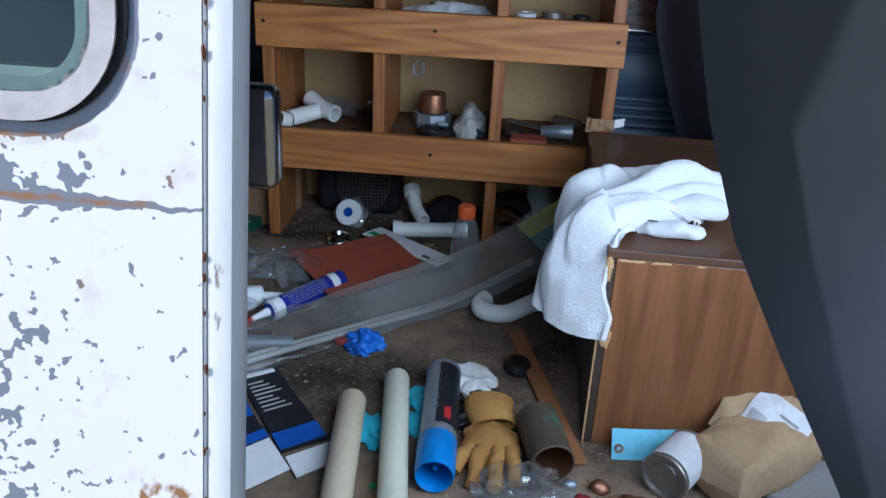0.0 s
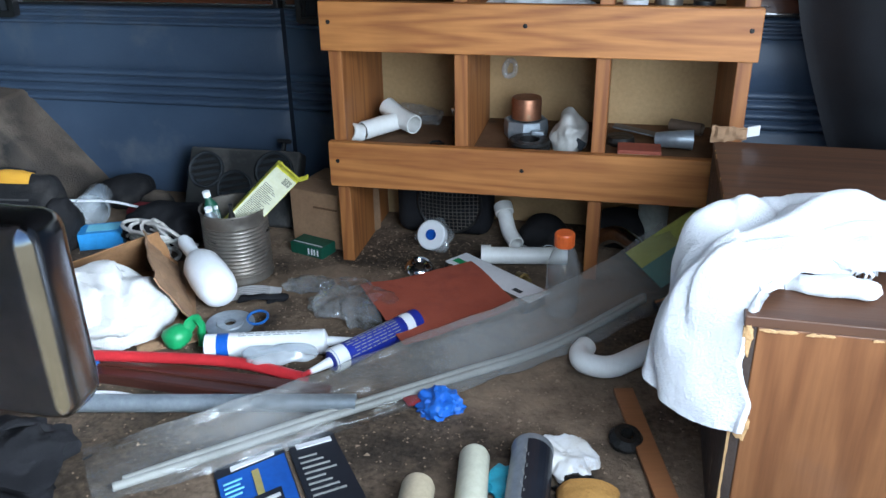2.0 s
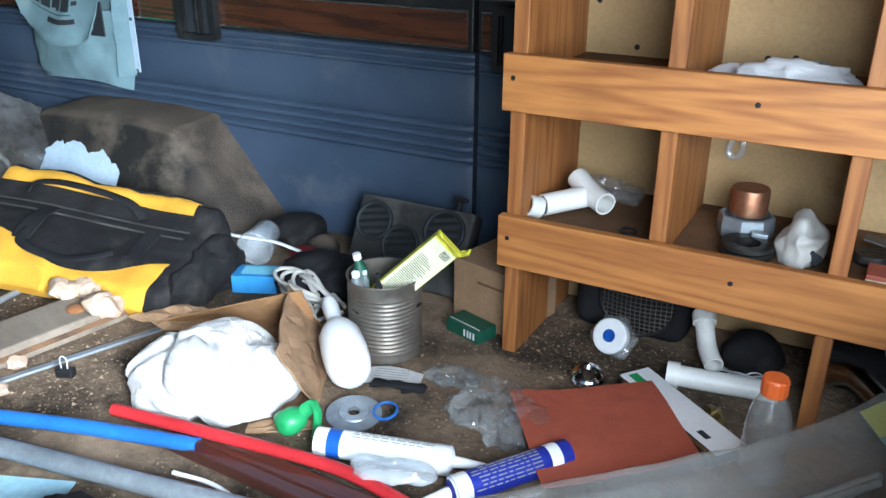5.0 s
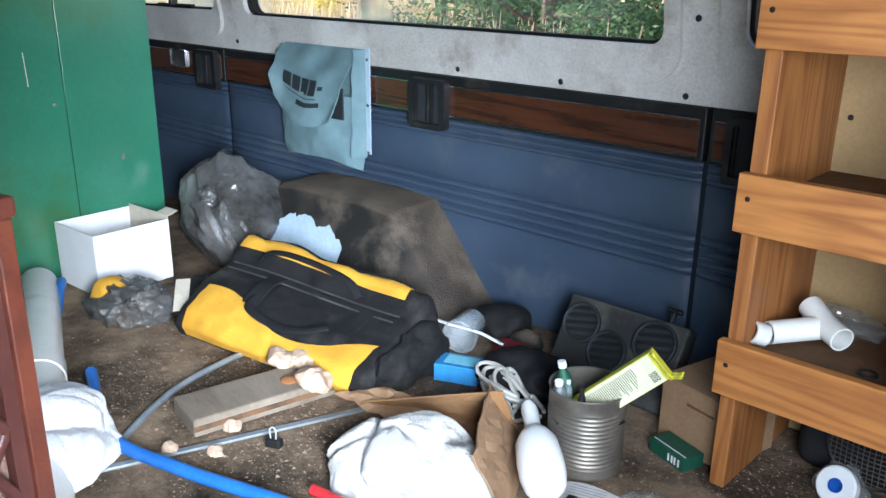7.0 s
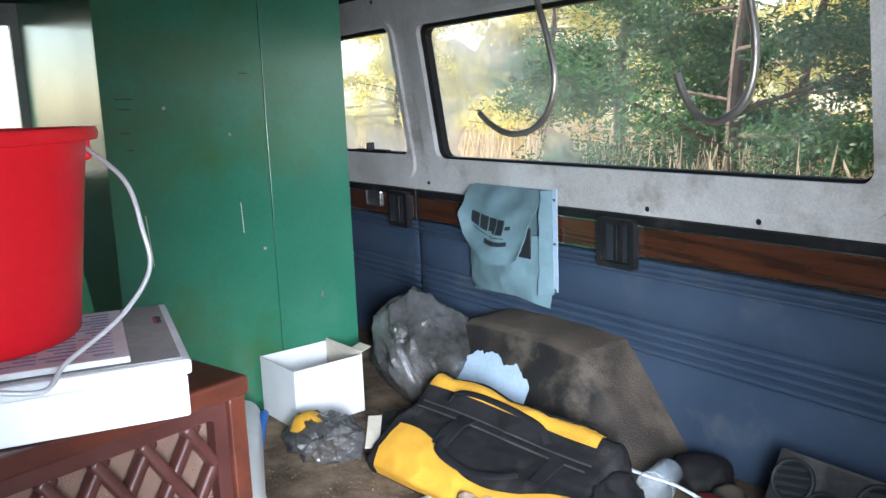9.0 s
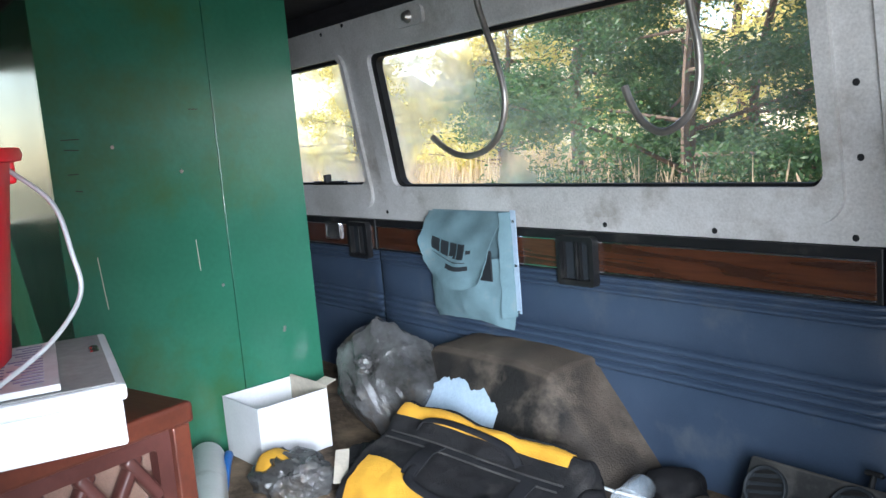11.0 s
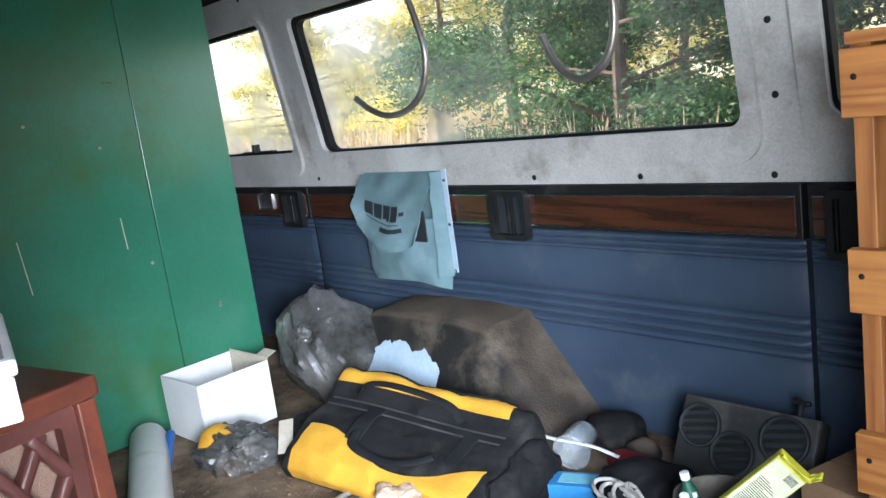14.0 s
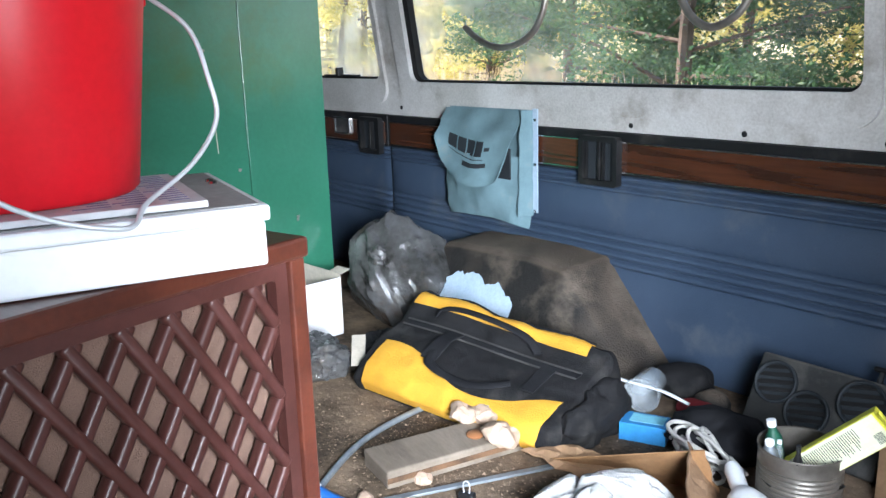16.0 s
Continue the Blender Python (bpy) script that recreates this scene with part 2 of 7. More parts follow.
M["darkchrome"] = mat("dark_chrome", (0.40, 0.42, 0.45), rough=0.22, metal=1, bump=0.02)
M["dustplastic"] = mat("dusty_black_plastic", (0.042, 0.041, 0.040), (0.026, 0.026, 0.026), rough=0.55, scale=8, bump=0.1, bscale=150, stain=(0.15, 0.14, 0.125), sscale=5, slo=0.5, shi=0.75)
M["galv"] = mat("galvanised_steel", (0.33, 0.37, 0.40), (0.24, 0.27, 0.30), rough=0.42, metal=0.6, scale=20)
M["card"] = mat("brown_cardboard", (0.32, 0.190, 0.105), (0.25, 0.145, 0.08), rough=0.85, scale=6, bump=0.2)
M["cardin"] = mat("orange_brown_cardboard", (0.33, 0.17, 0.075), rough=0.85, scale=6)
M["whitecard"] = mat("white_card", (0.78, 0.77, 0.78), (0.70, 0.69, 0.70), rough=0.7, scale=5, bump=0.05)
M["creamcard"] = mat("cream_card", (0.62, 0.54, 0.44), rough=0.8)
M["paper"] = mat("paper", (0.72, 0.71, 0.72), rough=0.8)
M["kraft"] = mat("kraft_paper", (0.42, 0.28, 0.16), (0.34, 0.215, 0.12), rough=0.85, scale=7, bump=0.3)
M["yellowcard"] = mat("yellow_carton", (0.72, 0.68, 0.06), (0.66, 0.62, 0.05), rough=0.5)
M["yellow"] = mat("yellow_canvas", (0.72, 0.37, 0.035), (0.60, 0.29, 0.025), rough=0.8, scale=9, bump=0.5, bscale=220, stain=(0.34, 0.17, 0.03), sscale=7, slo=0.62, shi=0.8)
M["bagblack"] = mat("dusty_black_canvas", (0.010, 0.010, 0.011), (0.018, 0.017, 0.018), rough=0.75, bump=0.5, bscale=260, stain=(0.060, 0.055, 0.050), sscale=7, slo=0.54, shi=0.80)
M["pvc"] = mat("white_pvc", (0.78, 0.77, 0.74), (0.70, 0.69, 0.66), rough=0.35, scale=5, bump=0.03, stain=(0.45, 0.42, 0.38), sscale=6, slo=0.64, shi=0.8)
M["cream"] = mat("cream_foam_sleeve", (0.62, 0.60, 0.47), (0.55, 0.53, 0.41), rough=0.5, scale=6, bump=0.05)
M["beige"] = mat("beige_foam_sleeve", (0.56, 0.47, 0.33), (0.5, 0.41, 0.28), rough=0.5, scale=6, bump=0.05)
M["redpipe"] = mat("red_tubing", (0.46, 0.025, 0.03), rough=0.35, scale=8, bump=0.03)
M["bluepipe"] = mat("blue_tubing", (0.02, 0.14, 0.46), rough=0.35, scale=8, bump=0.03)
M["darkwood"] = woodmat("dark_red_wood", (0.075, 0.022, 0.014), (0.035, 0.012, 0.009), "x", 4, 0.4, 0.2)
M["redsheet"] = mat("rust_red_sandpaper", (0.40, 0.085, 0.045), (0.34, 0.068, 0.036), rough=0.9, scale=10, bump=0.4, bscale=400, stain=(0.27, 0.055, 0.035), sscale=9)
M["film"] = glassmat("clear_plastic_film", (0.95, 0.95, 0.94), 0.14, 0.34, (0.48, 0.48, 0.47), rough=0.10, most=0.5)
M["clear"] = glassmat("clear_plastic", (0.93, 0.94, 0.94), 0.5, 0.30, (0.75, 0.77, 0.78))
M["cloudy"] = glassmat("cloudy_plastic", (0.90, 0.93, 0.95), 0.5, 0.75, (0.80, 0.84, 0.87))
M["orange"] = mat("orange_cap", (0.85, 0.15, 0.03), rough=0.4, bump=0.02)
M["white"] = mat("white_plastic", (0.80, 0.81, 0.82), (0.72, 0.73, 0.75), rough=0.4, bump=0.03)
M["blueplastic"] = mat("blue_plastic", (0.02, 0.22, 0.62), rough=0.35, bump=0.03)
M["navy"] = mat("deep_blue_label", (0.015, 0.03, 0.30), rough=0.35, bump=0.02)
M["bluecard"] = mat("bright_blue_print", (0.012, 0.10, 0.45), rough=0.35, bump=0.02)
M["blackcard"] = mat("black_print", (0.012, 0.014, 0.02), rough=0.4, bump=0.02)
M["lightblue"] = mat("light_blue_card", (0.22, 0.62, 0.78), rough=0.7)
M["glove"] = mat("blue_nitrile", (0.03, 0.17, 0.62), (0.02, 0.12, 0.5), rough=0.5, scale=20)
M["teal"] = mat("teal_nitrile", (0.06, 0.42, 0.55), (0.04, 0.34, 0.46), rough=0.5, scale=20)
M["leather"] = mat("tan_leather", (0.43, 0.22, 0.055), (0.31, 0.14, 0.035), rough=0.8, scale=14, bump=0.4, bscale=120)
M["greenplastic"] = mat("green_plastic", (0.02, 0.30, 0.10), rough=0.4)
M["greencard"] = mat("dark_green_carton", (0.01, 0.085, 0.05), rough=0.5)
M["copper"] = mat("tarnished_copper", (0.36, 0.16, 0.09), (0.22, 0.10, 0.06), rough=0.42, metal=0.8, scale=12, stain=(0.10, 0.25, 0.17), sscale=9, slo=0.62, shi=0.75)
M["patina"] = mat("patina_copper", (0.10, 0.075, 0.05), (0.08, 0.17, 0.12), rough=0.7, metal=0.4, scale=7, lo=0.33, hi=0.46, bump=0.4)
M["greybag"] = mat("silver_grey_film", (0.19, 0.187, 0.187), (0.055, 0.051, 0.047), rough=0.17, metal=0.5, scale=7, bump=0.9, bscale=30, stain=(0.15, 0.11, 0.075), sscale=5, slo=0.55, shi=0.7)
M["apron"] = mat("pale_blue_canvas", (0.165, 0.265, 0.30), (0.11, 0.18, 0.20), rough=0.9, scale=6, bump=0.4, bscale=300, stain=(0.26, 0.25, 0.22), sscale=6, slo=0.58, shi=0.75)
M["ink"] = mat("black_ink", (0.02, 0.025, 0.03), rough=0.7, bump=0)
M["well"] = mat("black_rubber_cover", (0.024, 0.022, 0.021), (0.015, 0.014, 0.013), rough=0.62, scale=6, bump=0.6, bscale=150, stain=(0.17, 0.135, 0.105), sscale=3.5, slo=0.52, shi=0.72)
M["palepaint"] = mat("pale_blue_old_paint", (0.42, 0.52, 0.62), (0.36, 0.46, 0.56), rough=0.6, scale=8)
M["plank"] = mat("dusty_plank", (0.22, 0.175, 0.135), (0.13, 0.10, 0.075), rough=0.85, scale=9, bump=0.4, stretch=(1, 0.3, 1))
M["rope"] = mat("white_rope", (0.70, 0.67, 0.63), (0.55, 0.52, 0.48), rough=0.9, bump=0.8, bscale=400)
M["speaker"] = woodmat("dark_walnut", (0.095, 0.024, 0.013), (0.050, 0.013, 0.008), "y", 4, 0.35, 0.3)
M["lattice"] = mat("walnut_lattice", (0.070, 0.024, 0.020), (0.045, 0.015, 0.012), rough=0.35, scale=12, bump=0.1)
M["grille"] = mat("brown_speaker_cloth", (0.30, 0.175, 0.13), (0.24, 0.14, 0.10), rough=0.95, bump=0.8, bscale=700, grain=0.4)
M["red"] = mat("red_bucket_plastic", (0.72, 0.01, 0.02), (0.66, 0.01, 0.018), rough=0.35, scale=4, bump=0.02)
M["wire"] = mat("galvanised_wire", (0.62, 0.64, 0.66), rough=0.45, metal=0.3)
M["caserim"] = mat("white_lid", (0.82, 0.84, 0.86), rough=0.35, bump=0.02)
M["greytop"] = mat("dusty_grey_lid", (0.30, 0.30, 0.29), (0.24, 0.235, 0.225), rough=0.7, scale=9)
M["slate"] = mat("dark_slate_paint", (0.036, 0.042, 0.055), (0.030, 0.036, 0.048), rough=0.36, scale=3, bump=0.05, grain=0.04)
M["slate"].node_tree.nodes["Principled BSDF"].inputs["Specular IOR Level"].default_value = 0.4
M["seatvinyl"] = mat("black_seat_vinyl", (0.014, 0.015, 0.018), rough=0.5, bump=0.15, bscale=200)
M["silver"] = mat("printed_can", (0.30, 0.31, 0.33), rough=0.35, metal=0.6)
M["yellowgreen"] = mat("yellow_green_label", (0.5, 0.5, 0.12), rough=0.5)
M["grease"] = mat("greasy_black", (0.015, 0.014, 0.013), rough=0.4, bump=0.5)
M["sand"] = mat("sandy_grit", (0.30, 0.21, 0.14), (0.22, 0.15, 0.10), rough=0.95, bump=0.8, bscale=120)
M["tissue"] = mat("pinkish_crumpled_paper", (0.50, 0.36, 0.27), (0.42, 0.29, 0.21), rough=0.9, bump=0.5)
M["redcloth"] = mat("red_cloth", (0.25, 0.015, 0.02), rough=0.9)
M["stickwood"] = woodmat("orange_stick", (0.30, 0.12, 0.045), (0.2, 0.075, 0.028), "y", 3, 0.6)


for k, v in (("blackmatt", 0.12), ("bagblack", 0.18), ("grease", 0.25), ("well", 0.2), ("floor", 0.15), ("headliner", 0.1), ("rubber", 0.25), ("vinyl_seam", 0.15), ("shelfboard", 0.2), ("towel", 0.1), ("towel2", 0.1)):
    M[k].node_tree.nodes["Principled BSDF"].inputs["Specular IOR Level"].default_value = v


# ---- building helpers ----
V = Vector


def mesh_of(name, bm, material, smooth=None):
    """A mesh from a bmesh. smooth: degrees under which edges shade smooth."""
    bmesh.ops.recalc_face_normals(bm, faces=bm.faces)
    if smooth:
        lim = radians(smooth)
        for f in bm.faces:
            f.smooth = True
        for e in bm.edges:
            e.smooth = len(e.link_faces) != 2 or e.calc_face_angle(0.0) < lim
    me = bpy.data.meshes.new(name)
    bm.to_mesh(me)
    bm.free()
    for m in material if isinstance(material, (list, tuple)) else [material]:
        me.materials.append(m)
    return me


def part(name, bm, material, parent=None, label="", smooth=None, at=None):
    """One mesh object, under a thing or a part; at: its own place within the parent."""
    ob = new(name, mesh_of(name, bm, material, smooth))
    if parent is not None:
        ob.parent = parent
    if at is not None:
        ob.matrix_basis = at
    return tagged(ob, label)


def thing(name, label, category, at=None, group="", kind=""):
    ob = new(name)
    ob.empty_display_size = 0.05
    if at is not None:
        ob.matrix_basis = at
    return tagged(ob, label, category, group, kind)


def solo(name, bm, material, label, category, at=None, smooth=None, group="", kind=""):
    ob = part(name, bm, material, None, "", smooth, at)
    return tagged(ob, label, category, group, kind)


def box(x0, x1, y0, y1, z0, z1, bevel=0.0, seg=2, bm=None):
    bm = bm or bmesh.new()
    r = bmesh.ops.create_cube(bm, size=1, matrix=Matrix.LocRotScale(((x0 + x1) / 2, (y0 + y1) / 2, (z0 + z1) / 2), None, (x1 - x0, y1 - y0, z1 - z0)))
    if bevel:
        es = list({e for v in r["verts"] for e in v.link_edges})
        bmesh.ops.bevel(bm, geom=es, offset=bevel, segments=seg, affect="EDGES", profile=0.5)
    return bm


def lathe(profile, n=32, bm=None, m=None):
    """Turn (radius, height) pairs about z."""
    bm = bm or bmesh.new()
    rings = []
    for r, z in profile:
        if r < 1e-5:
            rings.append([bm.verts.new((0, 0, z))])
        else:
            rings.append([bm.verts.new((r * math.cos(2 * math.pi * i / n), r * math.sin(2 * math.pi * i / n), z)) for i in range(n)])
    for a, b in zip(rings, rings[1:]):
        for i in range(n):
            j = (i + 1) % n
            if len(a) == 1 and len(b) == 1:
                continue
            if len(a) == 1:
                bm.faces.new((a[0], b[i], b[j]))
            elif len(b) == 1:
                bm.faces.new((a[i], a[j], b[0]))
            else:
                bm.faces.new((a[i], a[j], b[j], b[i]))
    if m is not None:
        bmesh.ops.transform(bm, matrix=m, verts=[v for r in rings for v in r])
    return bm


def spline(pts, n=10):
    """Catmull-Rom through the points."""
    P = [V(p) for p in pts]
    P = [2 * P[0] - P[1]] + P + [2 * P[-1] - P[-2]]
    out = []
    for k in range(1, len(P) - 2):
        a, b, c, d = P[k - 1:k + 3]
        for i in range(n):
            t = i / n
            out.append(0.5 * ((2 * b) + (c - a) * t + (2 * a - 5 * b + 4 * c - d) * t * t + (3 * b - a - 3 * c + d) * t ** 3))
    out.append(P[-2])
    return out


def tube(pts, r, n=10, sub=8, hollow=0.0, bm=None, caps=True, flat=1.0):
    """A round bar (or pipe with open ends, where hollow is its wall) along a smooth line."""
    bm = bm or bmesh.new()
    P = spline(pts, sub) if sub > 1 else [V(p) for p in pts]
    up = V((0, 0, 1))
    t0 = (P[1] - P[0]).normalized()
    nrm = up.cross(t0) if abs(t0.z) < 0.95 else V((1, 0, 0)).cross(t0)
    nrm.normalize()

    def skin(rad):
        rings, nn = [], nrm.copy()
        for i, p in enumerate(P):
            t = (P[min(i + 1, len(P) - 1)] - P[max(i - 1, 0)]).normalized()
            nn = (nn - t * nn.dot(t)).normalized()
            bb = t.cross(nn)
            rr = rad(i / (len(P) - 1)) if callable(rad) else rad
            rings.append([bm.verts.new(p + nn * (rr * math.cos(2 * math.pi * k / n)) + bb * (rr * flat * math.sin(2 * math.pi * k / n))) for k in range(n)])
        for a, b in zip(rings, rings[1:]):
            for k in range(n):
                bm.faces.new((a[k], a[(k + 1) % n], b[(k + 1) % n], b[k]))
        return rings

    o = skin(r)
    if hollow:
        q = skin((lambda u: r(u) - hollow) if callable(r) else r - hollow)
        for s in (0, -1):
            for k in range(n):
                bm.faces.new((o[s][k], o[s][(k + 1) % n], q[s][(k + 1) % n], q[s][k]))
    elif caps:
        bm.faces.new(o[0])
        bm.faces.new(o[-1])
    return bm


def thicken(bm, fs, t):
    """A second skin t below the faces, closed along the rim."""
    bmesh.ops.recalc_face_normals(bm, faces=fs)
    bm.normal_update()
    vs = list({v for f in fs for v in f.verts})
    twin = {v: bm.verts.new(v.co - v.normal * t) for v in vs}
    rim = [(e, e.link_faces[0]) for e in {e for f in fs for e in f.edges} if len(e.link_faces) == 1]
    order = [(e.verts[0], e.verts[1]) for e, _ in rim]
    for f in fs:
        bm.faces.new([twin[v] for v in reversed(f.verts)])
    for a, b in order:
        bm.faces.new((a, b, twin[b], twin[a]))


def grid(nx, ny, fn, bm=None, thick=0.0):
    """A sheet from fn(u, v), u and v from 0 to 1; thick gives it a second side."""
    bm = bm or bmesh.new()
    vs = [[bm.verts.new(fn(i / nx, j / ny)) for j in range(ny + 1)] for i in range(nx + 1)]
    fs = [bm.faces.new((vs[i][j], vs[i + 1][j], vs[i + 1][j + 1], vs[i][j + 1])) for i in range(nx) for j in range(ny)]
    if thick:
        thicken(bm, fs, thick)
    return bm


def nv(p, s, k=0.0):
    """A signed noise at p."""
    return noise.noise(V(p) * s + V((k, k * 1.7, -k)))


def lump(rx, ry, rz, amp=0.15, s=6.0, seed=0.0, sub=4, fold=0.0, flat=0.0, ridge=False):
    """A crumpled lump with its base near z = 0."""
    bm = bmesh.new()
    bmesh.ops.create_icosphere(bm, subdivisions=sub, radius=1)
    for v in bm.verts:
        p = V((v.co.x * rx, v.co.y * ry, v.co.z * rz))
        d = nv(p, s, seed) + 0.5 * nv(p, s * 2.3, seed + 3)
        if ridge:
            d = 0.5 - 1.6 * abs(nv(p, s, seed)) - 0.7 * abs(nv(p, s * 2.1, seed + 5))
        p *= 1 + amp * d
        if fold:
            p *= 1 + fold * math.sin(14 * math.atan2(v.co.y, v.co.x) + 5 * nv(p, 5, seed))
        p.z = max(p.z, -rz * (1 - flat)) + rz * (1 - flat) if flat else p.z + rz
        v.co = p
    return bm


def rumple(bm, s=13.0, depth=0.02, warp=0.04, terry=0.0015, seed=0.0):
    """Soft cloth pillows parted by narrow folds."""
    bm.normal_update()
    for v in bm.verts:
        p = v.co.copy()
        w = p + V((nv(p, s * 0.7, seed), nv(p, s * 0.7, seed + 4), nv(p, s * 0.7, seed + 8))) * warp
        d = -depth * (1 - min(1, abs(nv(w, s, seed)) * 4.5)) - 0.22 * depth * (1 - min(1, abs(nv(w, s * 2.1, seed + 6)) * 4.5))
        v.co = p + v.normal * d + V((nv(p, 170, 1), nv(p, 170, 5), nv(p, 170, 9))) * terry
        v.co.z = max(v.co.z, 0.0)
    return bm


def crinkle(bm, k, s=26.0):
    """Sharp film creases."""
    for v in bm.verts:
        p = v.co.copy()
        d = abs(nv(p, s, 3)) + 0.6 * abs(nv(p, s * 2.2, 7))
        v.co += V((nv(p, s * 0.7, 2), nv(p, s * 0.7, 5), nv(p, s * 0.7, 9))) * k * 0.6 - p.normalized() * d * k
        v.co.z = max(v.co.z, 0.001)
    return bm


def frame_ring(x0, x1, z0, z1, w, r, y0, y1, n=6, bm=None, lean=0.0, zl=0.0, rin=None, inner=None):
    """A rounded rectangular ring in the xz plane, w wide (or down to the inner rectangle), from y0 to y1. lean: how y shifts with z above zl."""
    bm = bm or bmesh.new()

    def loop(a0, a1, b0, b1, rr):
        out = []
        for cx, cz, s in ((a1 - rr, b1 - rr, 0), (a0 + rr, b1 - rr, 90), (a0 + rr, b0 + rr, 180), (a1 - rr, b0 + rr, 270)):
            for k in range(n + 1):
                g = radians(s + 90 * k / n)
                out.append((cx + rr * math.cos(g), cz + rr * math.sin(g)))
        return out
    o, q = loop(x0, x1, z0, z1, r), loop(*(inner or (x0 + w, x1 - w, z0 + w, z1 - w)), rin or max(r - w, 0.004))
    rows = [[bm.verts.new((x, y + lean * (z - zl), z)) for x, z in lp] for lp, y in ((o, y0), (q, y0), (q, y1), (o, y1))]
    m = len(o)
    for a in range(4):
        for k in range(m):
            bm.faces.new((rows[a][k], rows[a][(k + 1) % m], rows[(a + 1) % 4][(k + 1) % m], rows[(a + 1) % 4][k]))
    return bm


def rounded_plate(x0, x1, z0, z1, r, y0, y1, n=6, bm=None):
    bm = bm or bmesh.new()
    pts = []
    for cx, cz, s in ((x1 - r, z1 - r, 0), (x0 + r, z1 - r, 90), (x0 + r, z0 + r, 180), (x1 - r, z0 + r, 270)):
        for k in range(n + 1):
            g = radians(s + 90 * k / n)
            pts.append((cx + r * math.cos(g), cz + r * math.sin(g)))
    a = [bm.verts.new((x, y0, z)) for x, z in pts]
    b = [bm.verts.new((x, y1, z)) for x, z in pts]
    bm.faces.new(a)
    bm.faces.new(b)
    for k in range(len(a)):
        j = (k + 1) % len(a)
        bm.faces.new((a[k], a[j], b[j], b[k]))
    return bm


def xf(bm, m):
    bmesh.ops.transform(bm, matrix=m, verts=bm.verts)
    return bm


def panel_with_holes(x0, x1, z0, z1, holes, fy, thick):
    """A wall sheet in x and z, y from fy(z), with rectangular-grid openings cut through it."""
    xs = sorted({x0, x1, *[h[0] for h in holes], *[h[1] for h in holes]})
    zs = sorted({z0, z1, *[h[2] for h in holes], *[h[3] for h in holes]})
    bm = bmesh.new()
    cache = {}

    def vert(x, z, k):
        key = (round(x, 4), round(z, 4), k)
        if key not in cache:
            cache[key] = bm.verts.new((x, fy(z) + k * thick, z))
        return cache[key]
    solid = {}
    for i in range(len(xs) - 1):
        for j in range(len(zs) - 1):
            cx, cz = (xs[i] + xs[i + 1]) / 2, (zs[j] + zs[j + 1]) / 2
            solid[i, j] = not any(h[0] < cx < h[1] and h[2] < cz < h[3] for h in holes)
    for (i, j), ok in solid.items():
        if not ok:
            continue
        c = [(xs[i], zs[j]), (xs[i + 1], zs[j]), (xs[i + 1], zs[j + 1]), (xs[i], zs[j + 1])]
        bm.faces.new([vert(*p, 0) for p in c])
        bm.faces.new([vert(*p, 1) for p in reversed(c)])
        for (a, b), nb in (((0, 1), (i, j - 1)), ((1, 2), (i + 1, j)), ((2, 3), (i, j + 1)), ((3, 0), (i - 1, j))):
            if not solid.get(nb, False):
                bm.faces.new([vert(*c[a], 0), vert(*c[b], 0), vert(*c[b], 1), vert(*c[a], 1)])
    return bm


# ---- the van's shell ----
X0, X1, YF, YN, ROOF = -3.3, 2.2, 0.40, -1.63, 1.47


def fy(z):
    return 0.39 - 0.15 * (z - 0.69)


floor = tagged(part("floor", box(X0, X1, YN - 0.075, YF + 0.06, -0.06, 0.0), M["floor"]), "dusty dark brown van floor strewn with grit", "floor", kind="structure")

# far side: padded blue vinyl below, pale fibreglass with windows above
far_wall = thing("wall_far", "blue padded vinyl van wall with pale window surround", "wall", kind="structure")
part("outer_skin", box(X0, X1, YF + 0.035, YF + 0.06, 0.0, 0.67), M["vinyl_seam"], far_wall)


def padded(x0, x1):
    """A vinyl panel with stitched ribs, thickness towards the room."""
    ribs = [(c, 0.0095, 0.008) for c in (0.279, 0.305, 0.331, 0.357)] + [(0.500, 0.006, 0.005), (0.518, 0.006, 0.005), (0.5355, 0.006, 0.005)]
    out = [(0.0, 0.010), (0.02, 0.012), (0.10, 0.014), (0.18, 0.015), (0.26, 0.012)]
    for c, w, d in ribs:
        if c == 0.500:
            out += [(0.385, 0.014), (0.43, 0.015), (0.48, 0.013)]
        out += [(c - w * 1.25, 0.004), (c - w, 0.010), (c - w * 0.5, 0.010 + d * 0.8), (c, 0.010 + d), (c + w * 0.5, 0.010 + d * 0.8), (c + w, 0.010), (c + w * 1.2, 0.004)]
    out.append((0.545, 0.008))
    xs = [x0, x0 + 0.006, x0 + 0.02] + [x0 + 0.02 + (x1 - x0 - 0.04) * k / 40 for k in range(1, 40)] + [x1 - 0.02, x1 - 0.006, x1]

    def f(u, v):
        i, j = round(u * (len(xs) - 1)), round(v * (len(out) - 1))
        x, (z, d) = xs[i], out[j]
        if i in (0, len(xs) - 1):
            d = 0.005
        elif i in (1, len(xs) - 2):
            d *= 0.6
        d += 0.004 * nv((x, 0, z), 4) + 0.0012 * nv((x, 1, z), 17)
        return (x, YF - d, z)
    bm = grid(len(xs) - 1, len(out) - 1, f)
    return xf(bm, Matrix.Identity(4))


